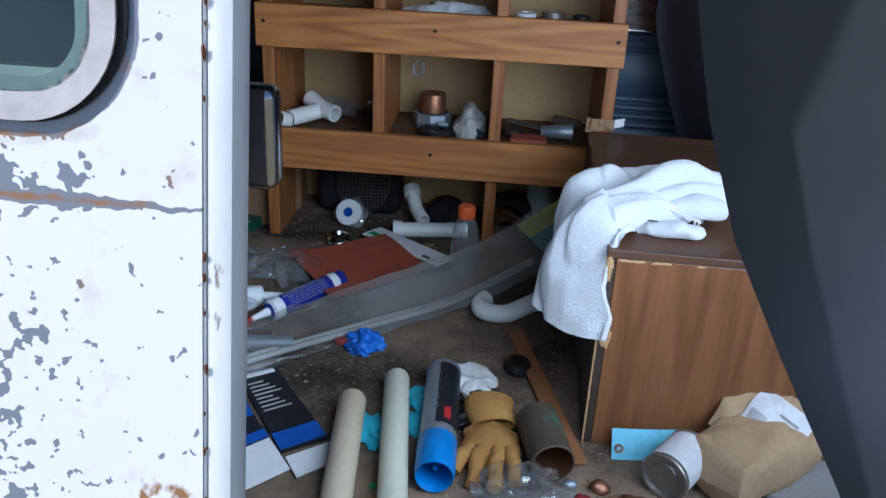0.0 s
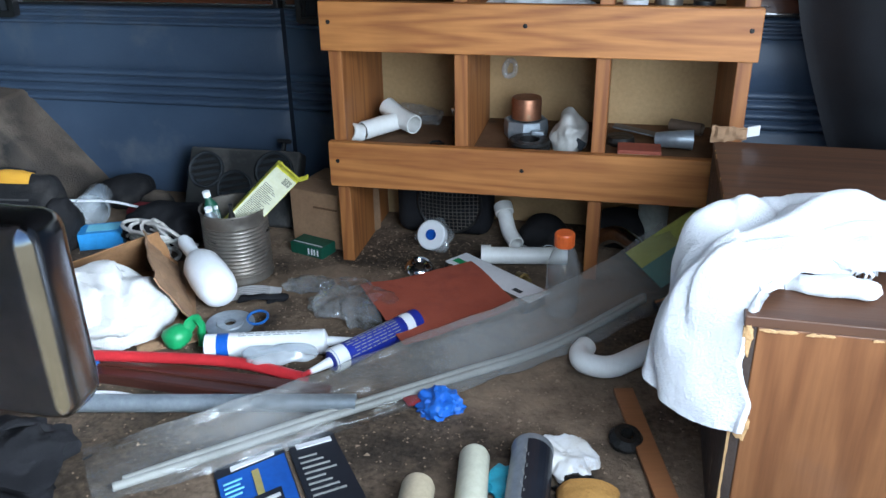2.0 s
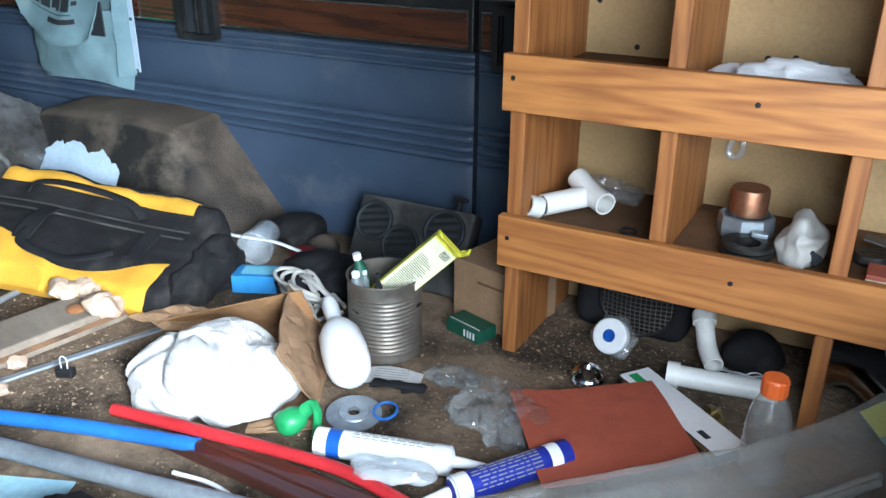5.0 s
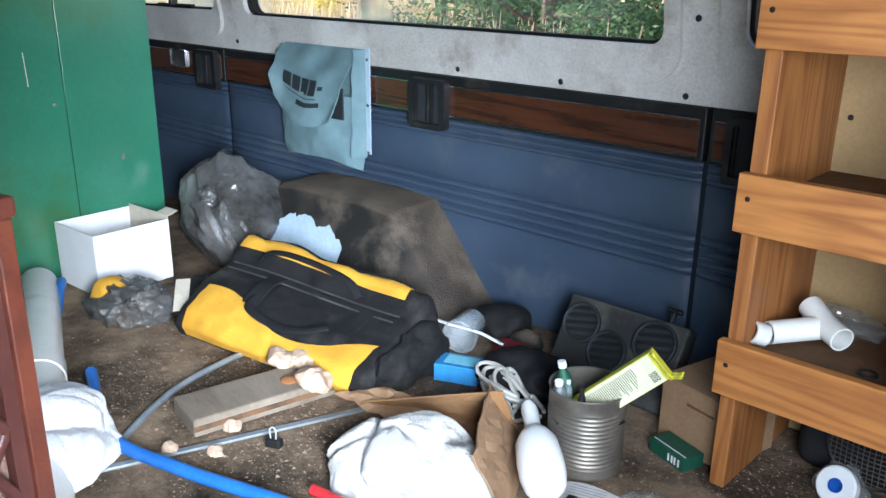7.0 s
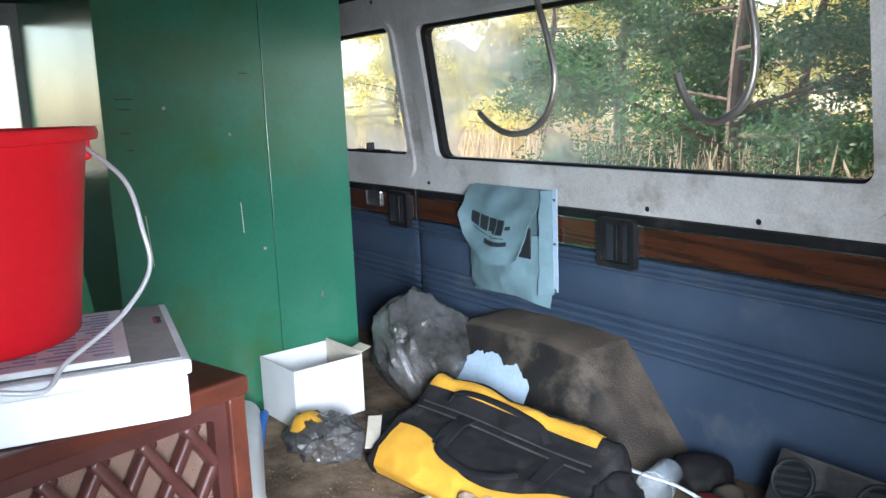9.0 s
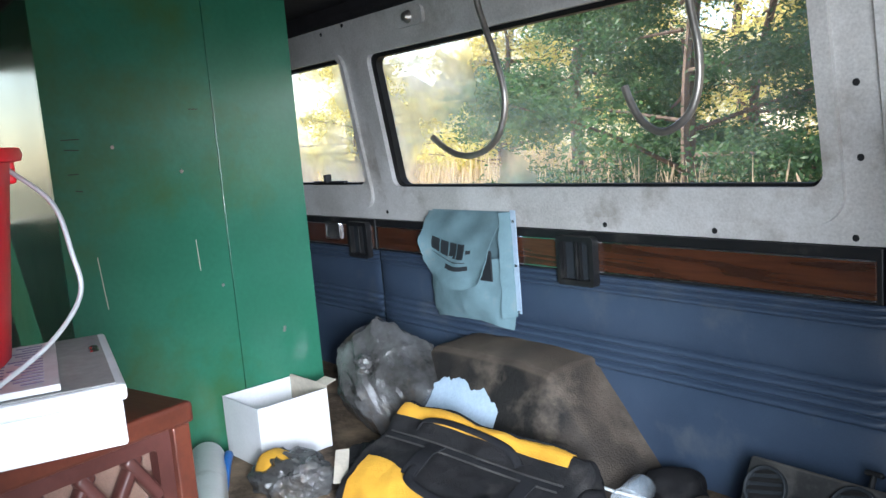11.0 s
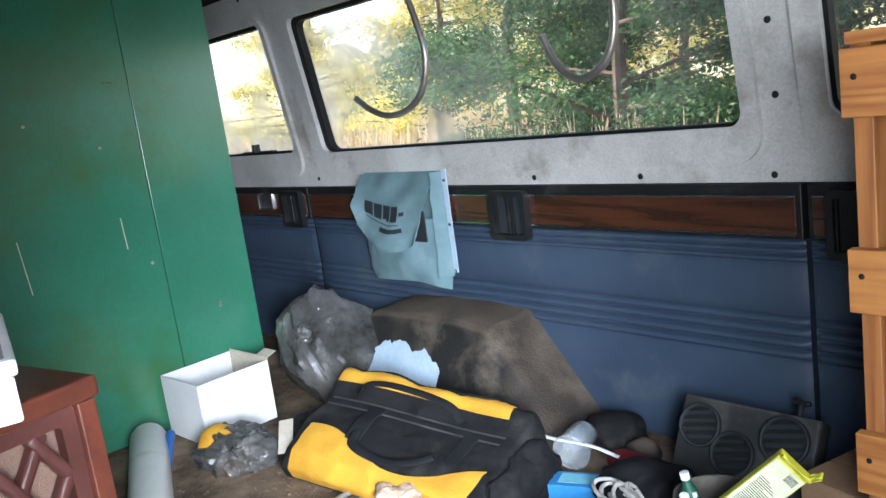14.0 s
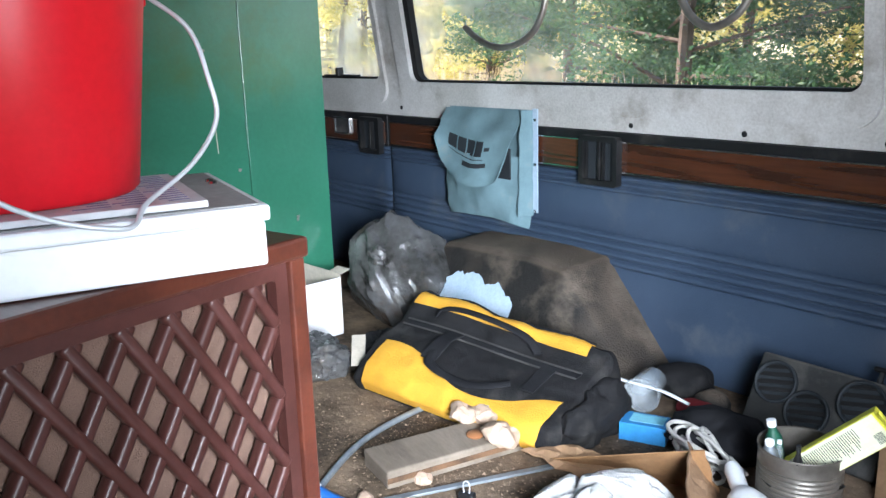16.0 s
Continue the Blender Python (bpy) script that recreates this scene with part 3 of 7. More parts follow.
for a, b in ((-3.3, -2.205), (-2.195, -0.262), (-0.250, 1.5), (1.512, 2.2)):
    part("vinyl_panel", padded(a, b), M["vinyl"], far_wall, smooth=50)
    part("black_rail", box(a, b, YF - 0.016, YF + 0.03, 0.546, 0.668, 0.003), M["black"], far_wall)
    part("wood_grain_strip", box(a + 0.012, b - 0.012, YF - 0.021, YF - 0.0165, 0.556, 0.642, 0.002), M["strip"], far_wall)
    part("chrome_bead", box(a + 0.012, b - 0.012, YF - 0.024, YF - 0.0215, 0.640, 0.6435), M["chrome"], far_wall)
    part("chrome_bead", box(a + 0.012, b - 0.012, YF - 0.024, YF - 0.0215, 0.5545, 0.558), M["chrome"], far_wall)

for x in (-2.2, -0.256, 1.506):
    part("panel_seam", box(x - 0.0085, x + 0.0085, YF - 0.002, YF + 0.034, 0.0, 0.546), M["vinyl_seam"], far_wall)

# window surround
HOLES = [(-3.2, -2.195, 0.80, 1.295), (-2.015, -0.366, 0.792, 1.284), (-0.188, 0.30, 0.80, 1.29)]
MARGINS = [(0.05, 0.02, 0.088, 0.02), (0.068, 0.034, 0.078, 0.012), (0.052, 0.06, 0.09, 0.03)]
surround = panel_with_holes(X0, X1, 0.67, ROOF, HOLES, fy, 0.05)
part("window_surround", surround, M["whitepanel"], far_wall)
for (x0, x1, z0, z1), (ml, mr, mb, mt) in zip(HOLES, MARGINS):
    r = frame_ring(x0 - ml, x1 + mr, z0 - mb, z1 + mt, 0, 0.075, 0.39 - 0.014, 0.39 + 0.03, lean=-0.15, zl=0.69, rin=0.035, inner=(x0 + 0.006, x1 - 0.006, z0 + 0.006, z1 - 0.006))
    bmesh.ops.bevel(r, geom=[e for e in r.edges if len(e.link_faces) == 2 and e.calc_face_angle(0) > 1.0], offset=0.006, segments=3, affect="EDGES")
    part("raised_surround", r, M["whitepanel"], far_wall, smooth=50)
WINDOWS = []
for i, (x0, x1, z0, z1) in enumerate(HOLES):
    w = thing("window_%d" % (i + 1), "dusty van side window with black rubber seal", "window", kind="structure")
    part("window_frame", frame_ring(x0 - 0.008, x1 + 0.008, z0 - 0.008, z1 + 0.008, 0, 0.012, 0.39 + 0.004, 0.39 + 0.033, lean=-0.15, zl=0.69, rin=0.034, inner=(x0 + (0.034 if i == 1 else 0.016), x1 - 0.012, z0 + 0.014, z1 - 0.02)), M["rubber"], w)
    bm = bmesh.new()
    bm.faces.new([bm.verts.new((x, fy(z) + 0.03, z)) for x, z in ((x0, z0), (x1, z0), (x1, z1), (x0, z1))])
    p = part("pane", bm, M["hazyglass"] if i == 0 else M["glass"], w)
    p.visible_shadow = False
    WINDOWS.append(w)
# latch of the small window
bm = box(-2.62, -2.36, fy(0.815) - 0.012, fy(0.815) + 0.004, 0.812, 0.822, 0.003)
box(-2.50, -2.48, fy(0.815) - 0.03, fy(0.815), 0.815, 0.85, 0.004, bm=bm)
part("latch_bar", bm, M["black"], WINDOWS[0])
# screws and seams of the surround
for x, z in ((-2.11, 0.70), (-1.77, 0.693), (-1.40, 0.69), (-1.02, 0.69), (-0.667, 0.688), (-0.321, 0.687), (-0.292, 1.013), (-0.296, 0.86), (-0.29, 1.22), (-2.14, 1.40), (-1.3, 1.385), (-0.8, 1.385), (-2.3, 1.39)):
    bm = lathe([(0.0, 0.004), (0.006, 0.003), (0.008, 0.0)], 10)
    part("screw", bm, M["black"], far_wall, at=Matrix.Translation((x, fy(z) - 0.001, z)) @ pose(0, 0, 0, 90))
part("seam_strip", box(-0.3015, -0.2985, 0.0, 0.002, 0.672, ROOF), M["shelfboard"], far_wall, at=Matrix(((1, 0, 0.04, -0.028), (0, 1, -0.15, 0.3885 + 0.15 * 0.69), (0, 0, 1, 0), (0, 0, 0, 1))))
# small dome lamp above the window
bm = rounded_plate(-1.79, -1.64, 1.335, 1.395, 0.02, fy(1.36) - 0.014, fy(1.36))
dome = part("lamp_base", bm, M["whitepanel"], far_wall)
part("bulb_socket", lathe([(0.0, 0.02), (0.012, 0.018), (0.022, 0.0)], 14), M["steel"], dome, at=Matrix.Translation((-1.715, fy(1.36) - 0.014, 1.365)) @ pose(0, 0, 0, 90))

ceiling = tagged(part("ceiling", box(X0, X1, YN, YF - 0.12, ROOF - 0.005, ROOF + 0.05), M["headliner"]), "dark cloth headliner", "ceiling", kind="structure")
part("headliner_edge", box(X0, X1, YF - 0.16, YF - 0.10, ROOF - 0.06, ROOF + 0.04, 0.02), M["headliner"], ceiling)
front = thing("wall_front", "pale front of the van with a windscreen", "wall", kind="structure")
WS = (-1.56, -0.83, 0.76, 1.38)
part("lower_panel", box(X0 - 0.05, X0, YN, YF + 0.06, -0.06, WS[2]), M["whitepanel"], front)
part("header_panel", box(X0 - 0.05, X0, YN, YF + 0.06, WS[3], ROOF + 0.05), M["whitepanel"], front)
part("pillar", box(X0 - 0.05, X0, YN, WS[0], WS[2], WS[3]), M["whitepanel"], front)
part("pillar", box(X0 - 0.05, X0, WS[1], YF + 0.06, WS[2], WS[3]), M["whitepanel"], front)
bm = bmesh.new()
bm.faces.new([bm.verts.new((X0 - 0.03, y, z)) for y, z in ((WS[0], WS[2]), (WS[1], WS[2]), (WS[1], WS[3]), (WS[0], WS[3]))])
part("pane", bm, glassmat("windscreen_glass", (0.55, 0.62, 0.62), 0.05), front)
tagged(part("wall_rear", box(X1, X1 + 0.05, YN, YF + 0.06, -0.06, ROOF + 0.05), M["vinyl"]), "dark blue rear wall", "wall", kind="structure")


def chipped_paint():
    """Old white paint: grey primer shows in chips, rust along the creases."""
    m = mat("chipped_white_paint", (0.80, 0.81, 0.83), (0.76, 0.77, 0.79), rough=0.3, scale=3, bump=0.02, grain=0.03)
    N, L = m.node_tree.nodes, m.node_tree.links
    b = N["Principled BSDF"]
    base = b.inputs["Base Color"].links[0].from_socket
    tc = N.new("ShaderNodeTexCoord")

    def nz(s, d, dist=0.0):
        n = N.new("ShaderNodeTexNoise")
        n.inputs["Scale"].default_value, n.inputs["Detail"].default_value, n.inputs["Distortion"].default_value = s, d, dist
        L.new(tc.outputs["Object"], n.inputs["Vector"])
        return n.outputs["Fac"]

    def mth(op, a, c=None, d=None):
        x = N.new("ShaderNodeMath")
        x.operation = op
        for k, v in enumerate((a, c, d)):
            if v is None:
                continue
            if isinstance(v, (int, float)):
                x.inputs[k].default_value = v
            else:
                L.new(v, x.inputs[k])
        return x.outputs[0]

    def band(src, a, c):
        r = N.new("ShaderNodeMapRange")
        r.inputs["From Min"].default_value, r.inputs["From Max"].default_value = a, c
        L.new(src, r.inputs["Value"])
        return r.outputs[0]
    sp = N.new("ShaderNodeSeparateXYZ")
    L.new(tc.outputs["Object"], sp.inputs[0])
    x, z = sp.outputs[0], sp.outputs[2]
    # bare primer round the gasket, chips on the hinge side below the crease, rust along both
    inv = lambda q: mth("SUBTRACT", 1.0, q)
    fine = mth("SUBTRACT", nz(70, 5), 0.5)
    ex, ez = mth("MAXIMUM", mth("SUBTRACT", x, 0.36), 0.0), mth("MAXIMUM", mth("SUBTRACT", 0.85, z), 0.0)
    d = mth("ADD", mth("SQRT", mth("ADD", mth("MULTIPLY", ex, ex), mth("MULTIPLY", ez, ez))), mth("MULTIPLY", fine, 0.006))
    halo = inv(band(d, 0.0645, 0.0650))
    left = band(mth("SUBTRACT", 0.400, x), 0.0, 0.05)
    below = band(mth("SUBTRACT", 0.735, z), 0.0, 0.12)
    near = mth("MULTIPLY", inv(band(mth("ABSOLUTE", mth("SUBTRACT", z, 0.762)), 0.006, 0.026)), band(mth("SUBTRACT", 0.408, x), 0.0, 0.03))
    bias = mth("SUBTRACT", mth("ADD", mth("MULTIPLY", mth("MULTIPLY", left, mth("ADD", mth("MULTIPLY", below, 0.8), 0.5)), 0.105), mth("MULTIPLY", near, 0.19)), 0.025)
    chip = band(mth("ADD", nz(105, 2.0), bias), 0.662, 0.668)
    along_crease = mth("ABSOLUTE", mth("ADD", mth("SUBTRACT", z, 0.752), mth("MULTIPLY", fine, 0.009)))
    wide = mth("MULTIPLY_ADD", band(mth("SUBTRACT", 0.456, x), 0.0, 0.06), 0.0036, 0.0006)
    line = inv(band(mth("SUBTRACT", along_crease, wide), 0.0, 0.0004))
    chips = mth("MAXIMUM", mth("MAXIMUM", chip, line), halo)
    rim = mth("MULTIPLY", mth("MULTIPLY", inv(band(mth("ABSOLUTE", mth("SUBTRACT", d, 0.066)), 0.002, 0.009)), inv(band(z, 0.788, 0.80))), 0.36)
    core = mth("MULTIPLY", mth("MULTIPLY", inv(band(along_crease, 0.0, 0.005)), band(mth("SUBTRACT", 0.432, x), 0.0, 0.02)), 0.30)
    rust = band(mth("ADD", nz(42, 5), mth("MAXIMUM", rim, core)), 0.60, 0.80)
    foot = mth("MULTIPLY", mth("MULTIPLY", inv(band(z, 0.582, 0.597)), band(mth("SUBTRACT", x, 0.414), 0.0, 0.006)), 0.5)
    rust = mth("MAXIMUM", mth("MULTIPLY", rust, mth("MAXIMUM", chips, 0.25)), band(mth("ADD", nz(110, 4), mth("SUBTRACT", foot, 0.30)), 0.62, 0.78))
    for f, c in ((chips, (0.20, 0.225, 0.28, 1)), (rust, (0.30, 0.15, 0.07, 1))):
        mx = N.new("ShaderNodeMix")
        mx.data_type = "RGBA"
        L.new(f, mx.inputs["Factor"])
        L.new(base, mx.inputs["A"])
        mx.inputs["B"].default_value = c
        base = mx.outputs["Result"]
    L.new(base, b.inputs["Base Color"])
    return m


M["chipped"] = chipped_paint()
M["postpaint"] = mat("scuffed_grey_white_paint", (0.82, 0.83, 0.85), (0.70, 0.72, 0.75), rough=0.35, scale=22, lo=0.40, hi=0.60, bump=0.05, stain=(0.25, 0.22, 0.20), sscale=40, slo=0.66, shi=0.7, stretch=(1, 1, 0.25))

def lean(bm):
    """The near side of the body leans inwards above its lower edge."""
    for v in bm.verts:
        v.co.y += 0.2 * (max(v.co.z, 0.45) - 0.75)
    return bm


# near side: the closed white door beside the opening, seen from outside at the start
near_wall = thing("wall_near", "chipped white van side door with rust along its crease", "wall", kind="structure")
DW = (-0.45, 0.415, 0.797, 1.25)
bm = panel_with_holes(X0, 0.4585, -0.30, 1.55, [(DW[0] + 0.012, DW[1] - 0.016, DW[2] + 0.016, DW[3] - 0.02)], lambda z: YN - 0.006, 0.026)
bmesh.ops.bisect_plane(bm, geom=bm.verts[:] + bm.edges[:] + bm.faces[:], plane_co=(0, 0, 0.45), plane_no=(0, 0, 1))
part("door_skin", lean(bm), M["chipped"], near_wall)
# rounded shut edge of the door
prof = [(0.4592, -1.6355), (0.4602, -1.631), (0.4620, -1.6355), (0.4685, -1.6360), (0.4750, -1.6345), (0.4790, -1.628), (0.4800, -1.620), (0.475, -1.607), (0.4592, -1.607)]
bm = bmesh.new()
rows = []
for k in range(41):
    z = -0.30 + 1.85 * k / 40
    rows.append([bm.verts.new((x, y, z)) for x, y in prof])
for a, b in zip(rows, rows[1:]):
    for i in range(len(prof)):
        j = (i + 1) % len(prof)
        bm.faces.new((a[i], a[j], b[j], b[i]))
part("shut_edge", lean(bm), M["postpaint"], near_wall, "scuffed grey-white rounded door edge", smooth=45)
rng = random.Random(4)
for k in range(15):
    z = 0.55 + 0.34 * rng.random()
    s = rng.uniform(0.0009, 0.0026)
    bm = lump(s * 0.7, s * 0.45, s * rng.uniform(1, 2.6), 0.3, 300, k, 1)
    part("rust_spot", bm, M["rust"] if "rust" in M else M.setdefault("rust", mat("rust", (0.16, 0.055, 0.025), rough=0.95, scale=60)), near_wall, at=Matrix.Translation((0.4605 + 0.0008 * rng.uniform(-1, 1), -1.636 + 0.2 * (z - 0.75), z)))
win = thing("window_4", "side door window in a thick pale grey gasket", "window", kind="structure")
r = frame_ring(DW[0] - 0.012, DW[1] - 0.002, DW[2] - 0.002, DW[3] + 0.01, 0.0155, 0.055, YN - 0.010, YN + 0.03, n=10)
bmesh.ops.bevel(r, geom=[e for e in r.edges if len(e.link_faces) == 2 and e.calc_face_angle(0) > 1.0], offset=0.008, segments=4, affect="EDGES")
M["gasket"] = mat("pale_grey_gasket", (0.56, 0.53, 0.54), (0.46, 0.43, 0.44), rough=0.6, scale=20)
part("window_frame", lean(r), M["gasket"], win, smooth=50)
# thin black ring drawn as the shade in the gap round the gasket
part("shadow_gap", lean(frame_ring(DW[0] - 0.02, DW[1] + 0.0040, DW[2] - 0.0030, DW[3] + 0.018, 0.008, 0.058, YN - 0.0078, YN - 0.0066, n=10)), M["rubber"], win)
part("inner_seal", lean(frame_ring(DW[0] + 0.012, DW[1] - 0.016, DW[2] + 0.014, DW[3] - 0.014, 0.008, 0.035, YN - 0.010, YN + 0.02, n=10)), mat("grey_green_seal", (0.16, 0.24, 0.24), rough=0.4), win)
bm = bmesh.new()
bm.faces.new([bm.verts.new((x, YN + 0.012, z)) for x, z in ((DW[0], DW[2]), (DW[1], DW[2]), (DW[1], DW[3]), (DW[0], DW[3]))])
part("pane", lean(bm), M["tinted"], win)
bm = box(0.395, 0.4790, -1.556, -1.534, 0.735, 0.803, 0.007, 4)
box(0.395, 0.43, -1.586, -1.555, 0.745, 0.79, 0.003, bm=bm)
part("latch_cover", bm, M["darkchrome"], near_wall, "dark reflecting chrome latch cover", smooth=40)
tagged(part("lintel", box(0.535, X1, YN - 0.01, YN + 0.06, 1.36, 1.55, 0.01), M["chipped"]), "white steel bar over the door opening", "wall", kind="structure")
tagged(part("sill", box(0.49, X1, YN - 0.12, YN - 0.076, -0.30, -0.004, 0.01), M["galv"]), "grey metal door sill", "sill", kind="structure")
# swung slate-dark panel on the other side of the opening
edge = [(0.70, 1.20), (0.728, 1.0), (0.760, 0.86), (0.788, 0.76), (0.828, 0.655), (0.892, 0.54), (0.972, 0.405), (1.05, 0.26), (1.12, 0.10), (1.15, -0.05)]


def slab(u, v):
    k = v * (len(edge) - 1)
    i = min(int(k), len(edge) - 2)
    a, b = edge[i], edge[i + 1]
    t = k - i
    x, z = a[0] + (b[0] - a[0]) * t, a[1] + (b[1] - a[1]) * t
    return (x + 0.34 * u, -1.40 - 0.20 * u - 0.06 * u * u + 0.02 * math.sin(3.1 * v), z)


dark = part("door_panel", grid(14, 36, slab, thick=0.03), M["slate"], None, "", 50)
tagged(dark, "smooth slate-dark panel beside the door opening", "panel", kind="structure")
bm = box(-0.011, 0.011, -0.0012, 0.0, -0.001, 0.001)
part("scratch", bm, M["greytop"], dark, at=Matrix.Translation((0.955, -1.497, 0.600)) @ pose(0, 0, 0, 0, 60, -20))

# green sheet partition
green = thing("green_partition", "glossy green painted sheet partition with scratches", "partition", kind="structure")
part("sheet", box(-2.045, -2.030, -0.80, -0.296, 0.0, ROOF - 0.006, 0.001), M["green"], green)
part("sheet", box(-2.045, -2.030, -0.293, 0.0, 0.0, ROOF - 0.006, 0.001), M["green"], green)
part("return_sheet", box(X0 + 0.02, -2.0465, -0.80, -0.785, 0.0, ROOF - 0.006, 0.001), M["green"], green)
for y, z in ((-0.130, 0.366), (-0.132, 0.356), (-0.42, 0.93), (-0.62, 1.02), (-0.33, 0.55)):
    part("screw", lathe([(0.0, 0.004), (0.005, 0.003), (0.006, 0.0)], 8), M["steel"], green, at=Matrix.Translation((-2.0298, y, z)) @ pose(0, 0, 0, 0, 90))
for y, z, l, a in ((-0.735, 1.05, 0.05, 90), (-0.735, 1.02, 0.04, 85), (-0.74, 0.95, 0.03, 90), (-0.73, 0.90, 0.02, 80), (-0.36, 1.12, 0.03, 88), (-0.70, 0.62, 0.16, 4), (-0.40, 0.66, 0.10, 2)):
    part("scratch", box(-0.0004, 0.0004, -0.0012, 0.0012, -l / 2, l / 2), M["creamcard"] if a < 10 else M["grease"], green, at=Matrix.Translation((-2.0297, y, z)) @ pose(0, 0, 0, a, 0, 0))


# ---- outdoors beyond the windows ----
M["ground"] = mat("dry_grass_ground", (0.30, 0.24, 0.15), (0.16, 0.15, 0.08), rough=0.95, scale=1.5, bump=0.8, bscale=20, grain=0.4)
bm = bmesh.new()
bmesh.ops.create_grid(bm, x_segments=40, y_segments=40, size=150, matrix=Matrix.Translation((0, 0, -0.65)))
ground = tagged(part("ground", bm, M["ground"]), "dry grassy ground", "ground", kind="structure")


def leafmat(name, col, col2, tr):
    m = mat(name, col, col2, rough=0.6, scale=1.2, bump=0)
    N, L = m.node_tree.nodes, m.node_tree.links
    b = N["Principled BSDF"]
    t = N.new("ShaderNodeBsdfTranslucent")
    L.new(b.inputs["Base Color"].links[0].from_socket, t.inputs[0])
    mx = N.new("ShaderNodeMixShader")
    mx.inputs[0].default_value = tr
    L.new(b.outputs[0], mx.inputs[1])
    L.new(t.outputs[0], mx.inputs[2])
    L.new(mx.outputs[0], N["Material Output"].inputs[0])
    return m


M["leaf"] = leafmat("cedar_foliage", (0.085, 0.175, 0.070), (0.034, 0.085, 0.038), 0.5)
# sunlight on the trees is put into this pale yellow leaf colour
M["leafy"] = leafmat("sunlit_yellow_foliage", (0.74, 0.66, 0.24), (0.44, 0.42, 0.12), 0.55)
M["drygrass"] = leafmat("dry_grass", (0.72, 0.60, 0.42), (0.52, 0.42, 0.28), 0.40)
M["bark"] = mat("bark", (0.14, 0.10, 0.075), (0.08, 0.055, 0.04), rough=0.95, scale=8, bump=0.8)


def foliage(rnd, clumps, n, size):
    """Small sprays of leaves scattered round the clump centres."""
    g = np.random.default_rng(rnd.randrange(10 ** 6))
    m = len(clumps) * n
    c = np.repeat(np.array([tuple(q[0]) for q in clumps]), n, axis=0)
    r = np.repeat(np.array([q[1] for q in clumps]), n)[:, None]
    p = c + g.normal(size=(m, 3)) * (1, 1, 0.6) * r * 0.5
    a = g.uniform(-1, 1, (m, 3)) * (1, 1, 0.6) + (0, 0, -0.15)
    a /= np.linalg.norm(a, axis=1)[:, None]
    b = np.cross(a, g.uniform(-1, 1, (m, 3)))
    b /= np.linalg.norm(b, axis=1)[:, None]
    s = size * g.uniform(0.5, 1.4, (m, 1))
    vs = np.stack([p, p + a * s * 0.5 + b * s * 0.17, p + a * s, p + a * s * 0.5 - b * s * 0.17], axis=1).reshape(-1, 3)
    return vs, np.arange(4 * m).reshape(-1, 4)


def tree(x, y, h, seed, leaf, spread=1.0, n=230, size=0.07):
    rnd = random.Random(seed)
    t = thing("tree", "shaggy green cedar tree at the edge of the lot" if leaf is M["leaf"] else "sunlit yellow-green tree beyond the lot", "tree", Matrix.Translation((x, y, -0.65)), "trees outside")
    bm = tube([(0, 0, 0), (0.05 * h * rnd.uniform(-1, 1), 0, h * 0.35), (0.03 * h, 0.03 * h, h * 0.7), (0.0, 0, h * 0.97)], lambda u: 0.016 * h * (1 - 0.9 * u) + 0.008, 8, 6)
    clumps = []
    for k in range(26):
        z = h * (0.10 + 0.85 * (k + rnd.random()) / 26)
        g = rnd.uniform(0, 6.28)
        l = spread * h * (0.34 * (1 - z / h) + 0.07) * rnd.uniform(0.6, 1.25)
        tip = V((l * math.cos(g), l * math.sin(g), z + l * rnd.uniform(-0.15, 0.3)))
        tube([(0, 0, z), (tip.x * 0.5, tip.y * 0.5, z + (tip.z - z) * 0.6), tuple(tip)], lambda u: 0.006 * h * (1 - 0.8 * u) * (1 - 0.7 * z / h), 5, 3, bm=bm)
        for q in (0.5, 0.8, 1.0):
            clumps.append((V((0, 0, z)).lerp(tip, q), h * 0.075 * rnd.uniform(0.7, 1.4)))
    part("trunk", bm, M["bark"], t)
    vs, fs = foliage(rnd, clumps, n, size)
    me = bpy.data.meshes.new("crown")
    me.from_pydata(vs.tolist(), [], fs.tolist())
    me.materials.append(leaf)
    c = new("crown", me)
    c.parent = t
    return t


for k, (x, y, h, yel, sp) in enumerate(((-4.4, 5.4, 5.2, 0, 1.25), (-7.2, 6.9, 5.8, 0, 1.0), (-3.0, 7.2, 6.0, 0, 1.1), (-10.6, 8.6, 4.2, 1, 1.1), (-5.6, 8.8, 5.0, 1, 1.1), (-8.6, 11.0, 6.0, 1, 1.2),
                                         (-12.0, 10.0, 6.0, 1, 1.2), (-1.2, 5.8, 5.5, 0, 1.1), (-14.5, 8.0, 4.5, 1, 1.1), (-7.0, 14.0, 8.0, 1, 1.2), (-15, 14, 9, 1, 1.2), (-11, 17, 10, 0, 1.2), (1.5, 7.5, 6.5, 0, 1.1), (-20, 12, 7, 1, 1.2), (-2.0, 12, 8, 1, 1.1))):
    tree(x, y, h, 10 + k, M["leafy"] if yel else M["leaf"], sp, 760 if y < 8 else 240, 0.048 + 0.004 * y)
# dry grass and brush
rnd = random.Random(2)
vs, fs = [], []
